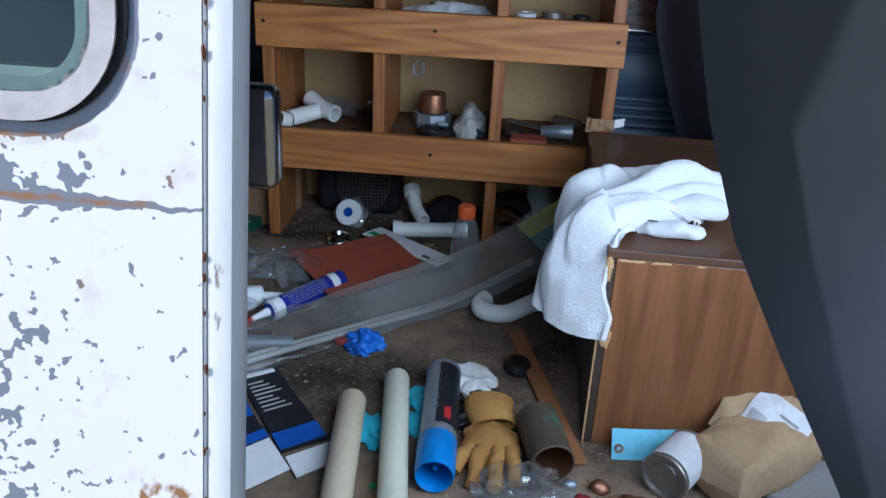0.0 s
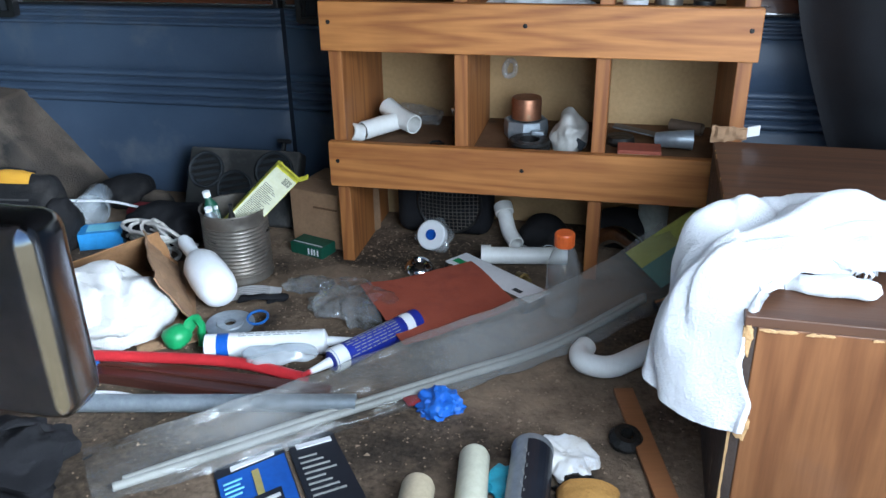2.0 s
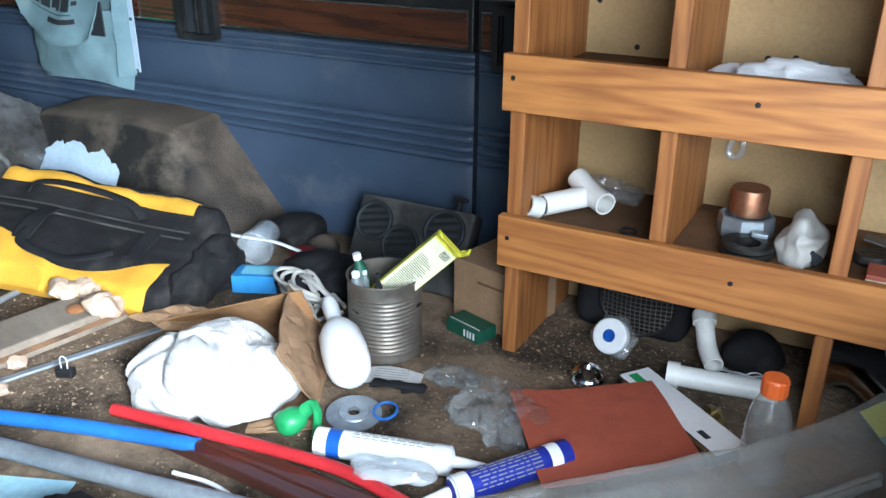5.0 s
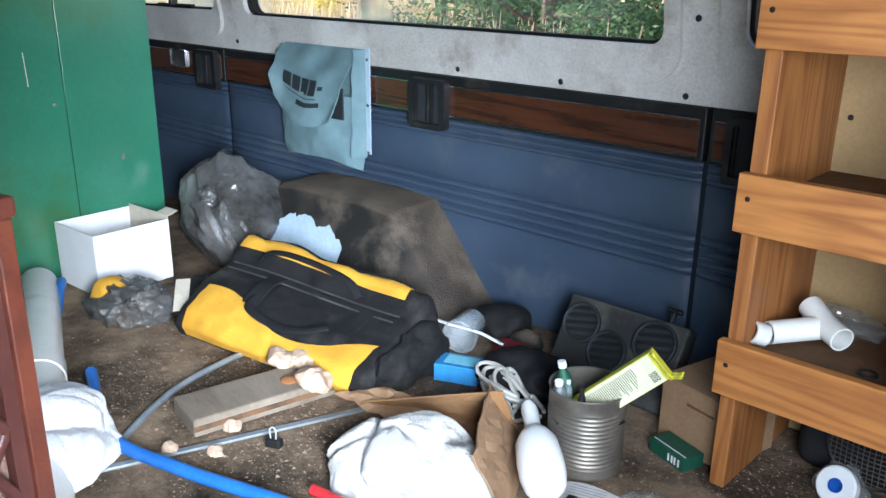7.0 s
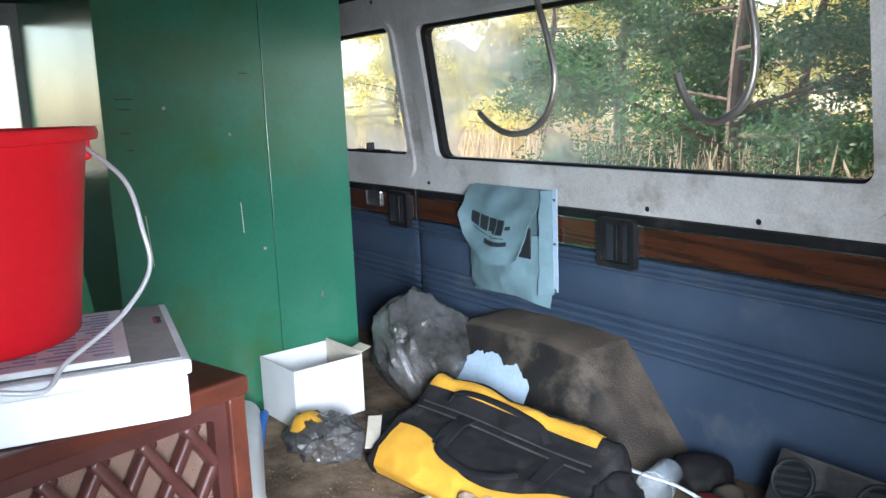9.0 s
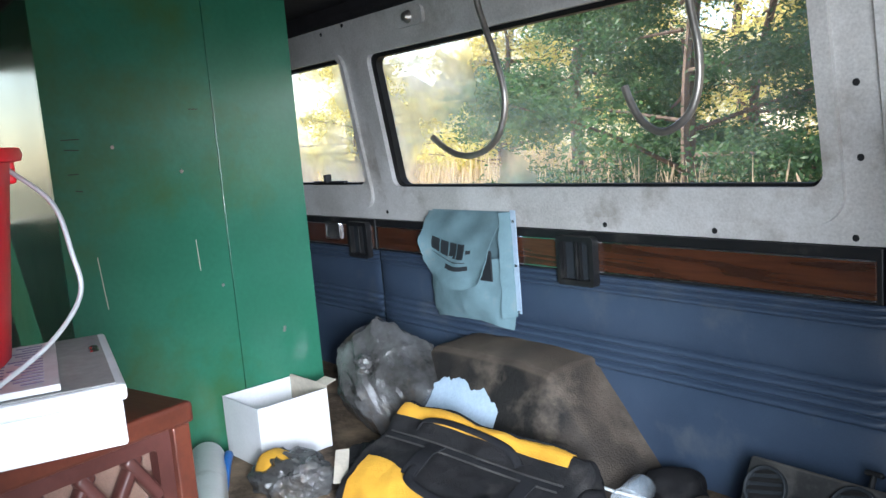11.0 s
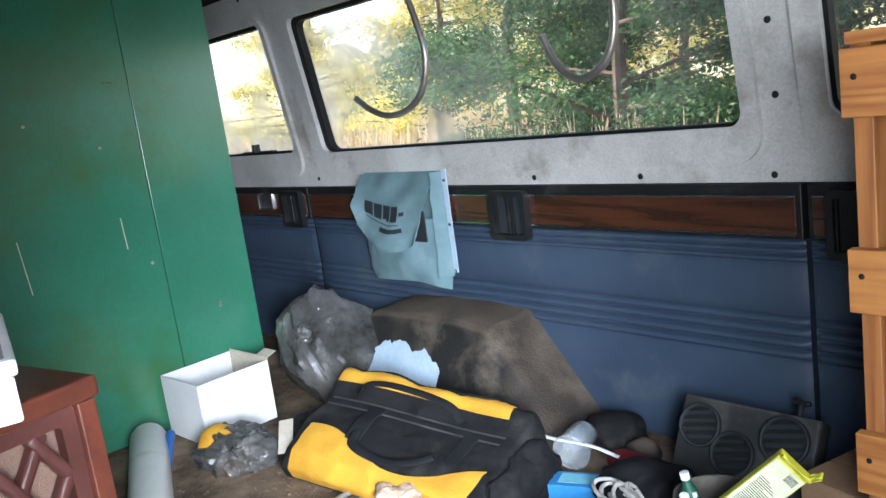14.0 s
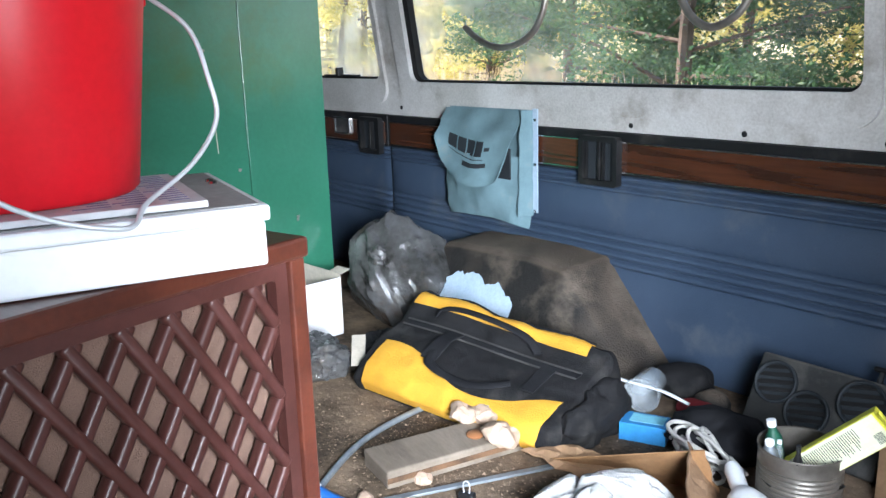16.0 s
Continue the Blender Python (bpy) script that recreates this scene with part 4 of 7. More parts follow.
for _ in range(26000):
    x, y = rnd.uniform(-20, 6), rnd.uniform(2.2, 13)
    h = rnd.uniform(0.4, 1.25) * (1.0 if y > 4.5 else 0.5)
    g = rnd.uniform(0, 3.14)
    dx, dy = 0.012 * math.cos(g), 0.012 * math.sin(g)
    lx, ly = rnd.gauss(0, 0.15), rnd.gauss(0, 0.15)
    k = len(vs)
    vs += [(x - dx, y - dy, -0.65), (x + dx, y + dy, -0.65), (x + lx + dx * 0.4, y + ly + dy * 0.4, -0.65 + h), (x + lx, y + ly, -0.65 + h * 1.05)]
    fs.append((k, k + 1, k + 2, k + 3))
me = bpy.data.meshes.new("dry_grass")
me.from_pydata(vs, [], fs)
me.materials.append(M["drygrass"])
tagged(new("dry_grass", me), "tall pale dry grass beyond the van", "grass", kind="stuff")
# far wood, with sunlight and haze painted in as pale cream patches
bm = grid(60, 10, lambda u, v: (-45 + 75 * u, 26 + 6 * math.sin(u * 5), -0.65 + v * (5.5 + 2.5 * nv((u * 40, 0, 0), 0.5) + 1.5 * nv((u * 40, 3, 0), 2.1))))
tagged(part("backdrop", bm, mat("sunlit_far_woods", (0.62, 0.56, 0.28), (0.22, 0.26, 0.10), rough=0.95, scale=0.5, bump=0, stain=(0.85, 0.78, 0.58), sscale=0.35, slo=0.42, shi=0.56)), "hazy sunlit wood in the distance", "woods", kind="structure")
# corner of a dark red vehicle's roof beyond the window
bm = lump(0.55, 0.30, 0.12, 0.0, 1, 0, 3, flat=0.6)
solo("parked_car_roof", bm, mat("faded_red_paint", (0.30, 0.05, 0.05), rough=0.3, coat=0.4), "faded red roof of a parked car outside", "car", Matrix.Translation((-2.0, 4.0, -0.02)), 60)


# ---- pine shelf unit ----
shelf = thing("shelf_unit", "orange pine pigeonhole shelf screwed against the van wall", "shelf")
SX = [0.0, 0.285, 0.588, 0.868]
W = 0.030
TOPZ = 0.945


def board(name, x0, x1, y0, y1, z0, z1, m, lab="", bev=0.0015):
    return part(name, box(x0, x1, y0, y1, z0, z1, bev, 1), m, shelf, lab)


for i, x in enumerate(SX):
    lo = 0.0
    if i == 1:
        lo = 0.268
    board("upright", x, x + W, 0.022, 0.343, lo, TOPZ, M["pinev"])
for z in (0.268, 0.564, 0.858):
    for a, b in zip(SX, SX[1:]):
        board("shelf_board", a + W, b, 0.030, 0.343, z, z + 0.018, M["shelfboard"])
for z0, z1 in ((0.205, 0.312), (0.521, 0.626), (0.835, 0.94)):
    lip = board("front_lip", -0.009, 0.905, 0.0, 0.0215, z0, z1, M["pine"], "orange pine lip board with knots and nails")
    for x in (0.012, 0.44, 0.885):
        part("nail", lathe([(0.0, 0.0015), (0.004, 0.001), (0.005, 0.0)], 10), M["grease"], lip, at=Matrix.Translation((x, -0.0002, z0 + 0.062)) @ pose(0, 0, 0, 90))
board("top_board", -0.009, 0.905, 0.022, 0.343, TOPZ, TOPZ + 0.02, M["pine"])
board("back_panel", 0.0, 0.898, 0.3435, 0.352, 0.0, TOPZ + 0.02, M["plyback"])
for x, z in ((0.052, 0.69), (0.14, 0.60), (0.40, 0.60), (0.45, 0.605)):
    part("bolt_hole", lathe([(0.0, 0.001), (0.006, 0.0)], 10), M["grease"], shelf, at=Matrix.Translation((x, 0.343, z)) @ pose(0, 0, 0, 90))

# ---- wooden cabinet with the draped towel ----
cab = thing("wooden_box", "worn reddish wooden cabinet box with chipped edges", "cabinet", Matrix.Translation((0.822, -0.800, 0)) @ pose(0, 0, 0, 0, 0, -1.5))
part("front_panel", box(0.004, 0.56, 0.0, 0.014, 0.0, 0.371, 0.002), M["boxwood"], cab)
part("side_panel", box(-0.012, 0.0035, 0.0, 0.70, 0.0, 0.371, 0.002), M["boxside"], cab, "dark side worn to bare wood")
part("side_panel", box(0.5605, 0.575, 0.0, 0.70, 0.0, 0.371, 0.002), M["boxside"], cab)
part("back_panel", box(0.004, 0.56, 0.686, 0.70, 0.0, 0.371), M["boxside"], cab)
part("top_panel", box(-0.013, 0.578, -0.003, 0.705, 0.3715, 0.387, 0.002), M["boxtop"], cab)
rng = random.Random(8)
for k in range(26):
    u = rng.random()
    s = rng.uniform(0.003, 0.010)
    bm = lump(s, 0.0012, 0.0022, 0.9, 260, k, 2)
    if k < 14:
        part("splinter", bm, M["splinter"], cab, at=Matrix.Translation((0.01 + 0.25 * u ** 1.5, -0.003, 0.3665)))
    else:
        part("splinter", bm, M["splinter"], cab, at=Matrix.Translation((-0.0125, 0.02 + 0.66 * u, 0.383)) @ pose(0, 0, 0, 0, 0, 90))
edge_strip = box(-0.0128, -0.0095, -0.0022, 0.003, 0.0, 0.37)
bmesh.ops.subdivide_edges(edge_strip, edges=[e for e in edge_strip.edges if abs(e.verts[0].co.z - e.verts[1].co.z) > 0.1], cuts=60)
for v in edge_strip.verts:
    v.co.x += 0.0025 * nv((0, 0, v.co.z), 45) * (v.co.x > -0.011)
part("bare_edge", edge_strip, M["splinter"], cab, "pale bare wood along the corner")
bm = lump(0.008, 0.002, 0.016, 0.9, 110, 3, 3)
part("splinter", bm, M["splinter"], cab, at=Matrix.Translation((0.003, -0.001, 0.205)))
bm = lump(0.005, 0.003, 0.020, 0.9, 110, 5, 3)
part("splinter", bm, M["splinter"], cab, at=Matrix.Translation((-0.006, -0.001, 0.335)))


def ragged(bm, k=0.002, s=90, seed=0.0):
    for v in bm.verts:
        v.co += V((nv(v.co, s, seed), nv(v.co, s, seed + 9), nv(v.co, s, seed + 17))) * k
    return bm


def surface(rows):
    """A smooth sheet over a coarse net of points: fn(u, v)."""
    net = [spline(r, 16) for r in rows]

    def f(u, v):
        k = u * (len(net[0]) - 1)
        i = min(int(k), len(net[0]) - 2)
        line = [r[i].lerp(r[i + 1], k - i) for r in net]
        line = [2 * line[0] - line[1]] + line + [2 * line[-1] - line[-2]]
        q = v * (len(net) - 1)
        j = min(int(q), len(net) - 2)
        a, b, c, d = line[j:j + 4]
        t = q - j
        return 0.5 * ((2 * b) + (c - a) * t + (2 * a - 5 * b + 4 * c - d) * t * t + (3 * b - a - 3 * c + d) * t ** 3)
    return f


# from the far edge of the cloth to the near one; each row from the box top to the hanging end
drape = surface([
    [(0.19, 0.33, 0.396), (0.11, 0.32, 0.405), (0.03, 0.28, 0.415), (-0.03, 0.215, 0.43), (-0.055, 0.19, 0.40), (-0.075, 0.185, 0.33)],
    [(0.21, 0.26, 0.432), (0.13, 0.25, 0.462), (0.04, 0.215, 0.452), (-0.060, 0.165, 0.448), (-0.098, 0.150, 0.365), (-0.118, 0.140, 0.262)],
    [(0.20, 0.19, 0.455), (0.12, 0.18, 0.478), (0.03, 0.145, 0.456), (-0.058, 0.105, 0.438), (-0.108, 0.090, 0.345), (-0.112, 0.070, 0.238)],
    [(0.19, 0.125, 0.440), (0.11, 0.105, 0.450), (0.03, 0.085, 0.440), (-0.045, 0.050, 0.422), (-0.082, 0.030, 0.325), (-0.066, 0.002, 0.226)],
    [(0.11, 0.095, 0.420), (0.06, 0.075, 0.425), (0.020, 0.045, 0.418), (-0.008, 0.010, 0.404), (-0.022, -0.012, 0.315), (-0.018, -0.030, 0.230)],
])


def towel_fn(u, v):
    p = drape(u, v)
    w = v * 5.0 + 0.9 * nv((u * 2.2, v * 2.0, 0), 1.0) + (0.7 * u if u > 0.5 else 0.9 * (0.5 - u))
    f = 0.013 * math.sin(w * 1.9 + 0.6) + 0.016 * nv((u * 1.7, v * 3.1, 2), 1.5) - 0.012 * max(0, 1 - abs(nv((u * 1.3 + v, v * 2.4, 7), 1.3)) * 7)
    hang = max(0.0, min(1.0, (u - 0.45) * 5))
    return p + V((-f * hang - 0.001, 0, f * (1 - hang) * 1.25))


bm = grid(90, 80, towel_fn, thick=0.011)
for v in bm.verts:
    v.co += V((nv(v.co, 26, 1), nv(v.co, 26, 4), nv(v.co, 26, 8))) * 0.0022 + V((nv(v.co, 230, 1), nv(v.co, 230, 4), nv(v.co, 230, 8))) * 0.0011
towel = solo("towel", bm, M["towel"], "white terry towel draped over the wooden cabinet box", "towel", cab.matrix_basis.copy(), 80)
bm = bmesh.new()
for k, (y, z, r, x1) in enumerate(((0.062, 0.403, 0.0150, 0.145), (0.118, 0.424, 0.026, 0.190), (0.172, 0.442, 0.030, 0.205), (0.235, 0.436, 0.028, 0.195))):
    tube([(0.045, y + 0.025, z - 0.014), (0.075, y + 0.01, z - 0.003), (0.5 * x1 + 0.04, y, z + 0.003), (x1, y + 0.02, z - 0.004)], lambda u: r * (0.85 + 0.3 * math.sin(u * 3.1)), 14, 10, bm=bm, flat=0.75)
for v in bm.verts:
    v.co += V((nv(v.co, 30, 1), nv(v.co, 30, 4), nv(v.co, 30, 8))) * 0.008 + V((nv(v.co, 230, 1), nv(v.co, 230, 4), nv(v.co, 230, 8))) * 0.0012
part("rolled_fold", bm, M["towel"], towel, smooth=80)

# ---- dark seat back beyond the cabinet ----


def seat_fn(u, v):
    z = 1.15 * (1 - v)
    x = 1.015 + 0.42 * max(0.0, 0.62 - z) ** 1.15
    return (x + 0.52 * u, 0.24 - 0.40 * u ** 1.3 + 0.05 * (1 - math.cos(min(1, u * 5) * 1.57)) * -1, z)


seat = thing("seat", "black vinyl seat back standing behind the cabinet", "seat")
part("backrest", grid(24, 24, seat_fn, thick=0.05), M["seatvinyl"], seat, smooth=60)
part("piping", tube([tuple(V(seat_fn(0.012, k / 10)) + V((0, -0.004, 0))) for k in range(11)], 0.006, 8, 4), M["rubber"], seat, smooth=60)

# ---- wheel arch cover ----


def arch(u, v):
    """u along the van, v from the wall's foot over the top to the floor in front."""
    sx = [(-1.86, 0.0), (-1.78, 0.17), (-1.64, 0.292), (-1.44, 0.306), (-1.24, 0.308), (-1.095, 0.302), (-0.975, 0.165), (-0.838, 0.0)]
    k = u * (len(sx) - 1)
    i = min(int(k), len(sx) - 2)
    t = k - i
    x = sx[i][0] + (sx[i + 1][0] - sx[i][0]) * t
    h = sx[i][1] + (sx[i + 1][1] - sx[i][1]) * t
    sy = [(0.392, 1.0), (0.30, 0.99), (0.222, 0.965), (0.200, 0.92), (0.13, 0.45), (0.07, 0.0)]
    q = v * (len(sy) - 1)
    j = min(int(q), len(sy) - 2)
    s = q - j
    y = sy[j][0] + (sy[j + 1][0] - sy[j][0]) * s
    f = sy[j][1] + (sy[j + 1][1] - sy[j][1]) * s
    z = h * f
    return (x, y + 0.004 * nv((x, y, z), 14), max(0.0, z + 0.008 * nv((x, y, z), 9) * (f > 0.05)))


def settle_dust(m, col, lo, hi, scale):
    """Dust that has settled on what faces up, in uneven patches."""
    N, L = m.node_tree.nodes, m.node_tree.links
    b = N["Principled BSDF"]
    base = b.inputs["Base Color"].links[0].from_socket
    geo, sp, tc, nz, r, ad, mx = (N.new("ShaderNode" + k) for k in ("NewGeometry", "SeparateXYZ", "TexCoord", "TexNoise", "MapRange", "Math", "Mix"))
    mx.data_type = "RGBA"
    L.new(geo.outputs["Normal"], sp.inputs[0])
    nz.inputs["Scale"].default_value, nz.inputs["Detail"].default_value = scale, 8.0
    L.new(tc.outputs["Object"], nz.inputs["Vector"])
    ad.operation = "MULTIPLY_ADD"
    ad.inputs[1].default_value = 1.1
    L.new(nz.outputs["Fac"], ad.inputs[0])
    L.new(sp.outputs[2], ad.inputs[2])
    r.inputs["From Min"].default_value, r.inputs["From Max"].default_value = lo, hi
    r.inputs["To Max"].default_value = 0.85
    L.new(ad.outputs[0], r.inputs["Value"])
    L.new(r.outputs[0], mx.inputs["Factor"])
    L.new(base, mx.inputs["A"])
    mx.inputs["B"].default_value = (*col, 1)
    L.new(mx.outputs["Result"], b.inputs["Base Color"])


settle_dust(M["well"], (0.19, 0.145, 0.110), 1.0, 1.75, 5.0)
settle_dust(M["dustplastic"], (0.16, 0.145, 0.125), 1.15, 1.9, 9.0)
well = thing("wheel_arch_cover", "dusty black rubber wheel arch cover with a torn patch", "wheel arch")
bm = grid(84, 48, arch)
low = [v for v in bm.verts if v.co.z > 0.004]
for _ in range(1):
    bmesh.ops.smooth_vert(bm, verts=low, factor=0.5, use_axis_x=True, use_axis_y=True, use_axis_z=True)
part("cover", bm, M["well"], well, smooth=180)


def torn(u, v):
    g = 0.05 * math.sin(u * 3.1) ** 0.6
    e = 0.030 * nv((u * 6, 0, 0), 1.1) + 0.012 * nv((u * 22, 2, 0), 1.3) + g
    x = -1.66 + 0.42 * u
    z = 0.09 + (0.075 + e) * v
    y = 0.066 + 0.150 * (z / 0.27) - 0.026
    return (x, y, z)


part("torn_patch", grid(60, 8, torn), M["palepaint"], well, "pale blue paint under the torn cover")


# ---- things on and along the floor ----
def T(x, y, z=0.0, rx=0, ry=0, rz=0):
    return pose(x, y, z, rx, ry, rz)


def along(p, q):
    """A pose at p whose x axis points to q."""
    d = V(q) - V(p)
    return Matrix.Translation(p) @ d.to_track_quat("X", "Z").to_matrix().to_4x4()


def xlathe(profile, n=24, bm=None):
    return lathe(profile, n, bm, pose(0, 0, 0, 0, 90, 0))


# ribbed steel can with odds and ends
CAN = T(-0.223, -0.085)
can = thing("steel_can", "ribbed tin can crammed with cartons and bottles", "can", CAN)
prof = [(0.0, 0.003), (0.074, 0.003), (0.0775, 0.0), (0.0785, 0.004), (0.0765, 0.009)]
for k in range(13):
    z = 0.020 + 0.0094 * k
    prof += [(0.0770, z), (0.0742, z + 0.003), (0.0742, z + 0.0048), (0.0772, z + 0.0078)]
prof += [(0.0765, 0.145), (0.0765, 0.168), (0.079, 0.171), (0.0785, 0.174), (0.0755, 0.172), (0.0745, 0.15), (0.074, 0.02), (0.0, 0.02)]
part("can_body", lathe(prof, 48), M["dullsteel"], can, smooth=40)
prof = [(0.0, 0.118), (0.073, 0.118)]
part("litter", ragged(lathe([(0.0, 0.125), (0.03, 0.13), (0.05, 0.118), (0.0735, 0.11)], 24), 0.02, 40), M["grease"], can)
carton = thing("yellow_carton", "torn bright yellow carton standing in the can", "carton", T(-0.215, -0.095, 0.128, 0, 0, 0) @ pose(0, 0, 0, 0, 46, 18))
bm = box(-0.031, 0.031, -0.014, 0.014, -0.02, 0.185, 0.0015, 1)
part("carton_body", bm, M["yellowcard"], carton)
part("printed_face", box(-0.0295, 0.0295, -0.0155, -0.0143, 0.002, 0.178), mat("pale_yellow_print", (0.82, 0.81, 0.58), rough=0.5), carton, "pale printed side with fine lines")
bm = bmesh.new()
rng = random.Random(3)
for k in range(26):
    z = 0.02 + k * 0.0045
    box(-0.024, -0.024 + rng.uniform(0.02, 0.046), -0.0162, -0.0157, z, z + 0.0013, bm=bm)
for k in range(9):
    box(0.004 + k * 0.0022, 0.005 + k * 0.0022, -0.0162, -0.0157, 0.155, 0.172, bm=bm)
part("print", bm, M["ink"], carton)
part("torn_flap", grid(6, 4, lambda u, v: (-0.03 + 0.06 * u, -0.014 - 0.02 * v, 0.185 + 0.012 * v + 0.01 * nv((u * 3, v, 0), 2)), thick=0.0008), M["yellowcard"], carton)
part("torn_flap", grid(6, 4, lambda u, v: (0.031 + 0.012 * v, -0.014 + 0.028 * u, 0.185 + 0.018 * v + 0.01 * nv((u * 3, v, 4), 2)), thick=0.0008), M["yellowcard"], carton)
for x, y, rx, ry, h, m, nm, lb in ((-0.262, -0.10, 6, -8, 0.20, "greencard", "glass_bottle", "dark green glass bottle in the can"), (-0.262, -0.125, 10, 2, 0.13, "galv", "plastic_bottle", "small grey plastic bottle in the can"), (-0.20, -0.14, 12, 6, 0.185, "black", "marker_pen", "black marker pen in the can"), (-0.250, -0.115, -4, -3, 0.12, "cloudy", "plastic_tube", "small cloudy plastic tube in the can")):
    r = 0.016 if "bottle" in nm else 0.008
    ob = thing(nm, lb, nm.split("_")[-1], T(x, y, 0.13, rx, ry, 0))
    part("body", lathe([(0, 0), (r, 0.002), (r, h * 0.25), (r * 0.5, h * 0.33), (r * 0.5, h * 0.38), (0, h * 0.38)], 14), M[m], ob, smooth=40)
    part("cap", lathe([(r * 0.55, h * 0.365), (r * 0.55, h * 0.43), (0, h * 0.435)], 12), M["white" if m != "black" else "black"], ob)

M["louvre"] = mat("dusty_black_louvre", (0.022, 0.021, 0.021), (0.014, 0.014, 0.014), rough=0.5)
# perforated heater outlet box with three round vents, leaning at the wall
heater = thing("vent_box", "dusty black plastic vent box with three round louvres", "vent box", T(-0.352, 0.185, 0.0) @ pose(0, 0, 0, -30, 0, 0) @ pose(0, 0, 0, 0, 0, 0))
part("case", box(-0.160, 0.162, -0.02, 0.035, 0.0, 0.208, 0.008, 3), M["dustplastic"], heater, smooth=40)
for x, z, r in ((-0.103, 0.143, 0.047), (-0.014, 0.096, 0.047), (0.095, 0.150, 0.050)):
    v = part("round_vent", lathe([(r + 0.004, -0.001), (r + 0.004, 0.010), (r + 0.001, 0.012), (r - 0.003, 0.010), (r - 0.006, 0.0012), (0.0, 0.001)], 28), M["ink"], heater, at=Matrix.Translation((x, -0.0205, z)) @ pose(0, 0, 0, 90))
    for k in range(5):
        q = (k - 2) / 2.6 * r
        w = math.sqrt(max(r * r - q * q, 0)) - 0.004
        part("louvre", xf(box(-w, w, -0.0055, 0.0055, -0.0008, 0.0008), pose(0, q, 0.006, -28, 0, 0)), M["louvre"], v, at=pose(0, 0, 0, 0, 0, 12))
kn = part("knob_stem", lathe([(0, 0), (0.007, 0), (0.006, 0.03), (0, 0.03)], 12), M["black"], heater, at=Matrix.Translation((0.10, 0.012, 0.206)))
part("knob", box(-0.02, 0.02, -0.008, 0.008, 0.028, 0.04, 0.005, 3), M["black"], kn)

# small brown carton beside the shelf
bx = thing("cardboard_box", "small plain brown cardboard box beside the shelf", "box", T(-0.055, 0.17, 0, 0, 0, -14))
part("box_body", box(-0.09, 0.075, -0.085, 0.085, 0, 0.145, 0.003), M["card"], bx)
part("flap", box(-0.09, 0.075, -0.085, -0.002, 0.1455, 0.1475), M["card"], bx)
part("flap", box(-0.09, 0.075, 0.002, 0.085, 0.1455, 0.1475), M["card"], bx)
part("printed_line", box(-0.02, 0.05, -0.0862, -0.0852, 0.105, 0.11), M["shelfboard"], bx)
gb = thing("cigarette_carton", "flattened dark green carton with white print", "carton", T(-0.09, 0.055, 0, 0, 0, -18))
part("carton_body", box(-0.05, 0.05, -0.028, 0.028, 0, 0.03, 0.002), M["greencard"], gb)
bm = bmesh.new()
for x in (0.006, 0.016, 0.024, 0.034):
    box(x, x + 0.004, -0.0295, -0.0283, 0.007, 0.023, bm=bm)
box(-0.045, 0.045, -0.02, -0.017, 0.0302, 0.0308, bm=bm)
part("print", bm, M["paper"], gb)

# white plastic scoop lying on its side
sc = thing("plastic_scoop", "white plastic feed scoop lying on the floor", "scoop", along((-0.335, -0.125, 0.085), (-0.17, -0.285, 0.045)))
part("bowl", xlathe([(0.0, 0.06), (0.02, 0.062), (0.032, 0.080), (0.043, 0.105), (0.046, 0.15), (0.045, 0.19), (0.040, 0.215), (0.027, 0.232), (0.0, 0.236)], 28), M["white"], sc, smooth=50)
part("grip", xlathe([(0.0, -0.02), (0.014, -0.018), (0.018, 0.0), (0.0165, 0.05), (0.021, 0.075), (0.0, 0.08)], 18), M["white"], sc, smooth=50)
lb = thing("paper_slip", "white printed paper slip on the floor", "paper", T(-0.138, -0.19, 0.001, 0, 0, 18))
part("sheet", grid(8, 5, lambda u, v: (-0.055 + 0.11 * u, -0.03 + 0.06 * v, 0.004 + 0.006 * math.sin(u * 4)), thick=0.0006), M["paper"], lb)
bm = bmesh.new()
for k in range(5):
    box(-0.04, 0.03, -0.02 + k * 0.009, -0.0185 + k * 0.009, 0.0108, 0.0112, bm=bm)
part("print", bm, M["greytop"], lb)
solo("black_strap", ragged(tube([(-0.16, -0.235, 0.012), (-0.11, -0.232, 0.02), (-0.06, -0.205, 0.012), (-0.10, -0.22, 0.008)], 0.012, 8, 8, flat=0.5), 0.004, 60), M["blackmatt"], "crumpled black strap on the floor", "strap", smooth=60)
ds = thing("metal_disc", "grey metal washer disc with a blue ring", "disc", T(-0.135, -0.335, 0.004, 4, 3, 0))
part("disc", lathe([(0.012, 0.002), (0.05, 0.0), (0.052, 0.005), (0.03, 0.007), (0.028, 0.010), (0.012, 0.009), (0.012, 0.002)], 32), M["galv"], ds, smooth=40)
solo("blue_ring", tube([(0.022 * math.cos(a), 0.022 * math.sin(a), 0.012 + 0.004 * math.sin(a)) for a in [k * 0.7 for k in range(10)]], 0.003, 6, 4), M["bluepipe"], "small blue plastic ring", "ring", T(-0.085, -0.305, 0.0), 60)
gc = thing("green_clamp", "green plastic spring clamp", "clamp", T(-0.205, -0.43, 0.0, 0, 0, 20))
part("jaw", lump(0.03, 0.028, 0.026, 0.15, 30, 2, 3), M["greenplastic"], gc, smooth=50)
part("lever", ragged(tube([(0.015, 0.0, 0.03), (0.035, 0.01, 0.055), (0.05, 0.0, 0.05), (0.05, -0.02, 0.01)], 0.008, 8, 6, flat=1.6), 0.003, 60), M["greenplastic"], gc, smooth=50)

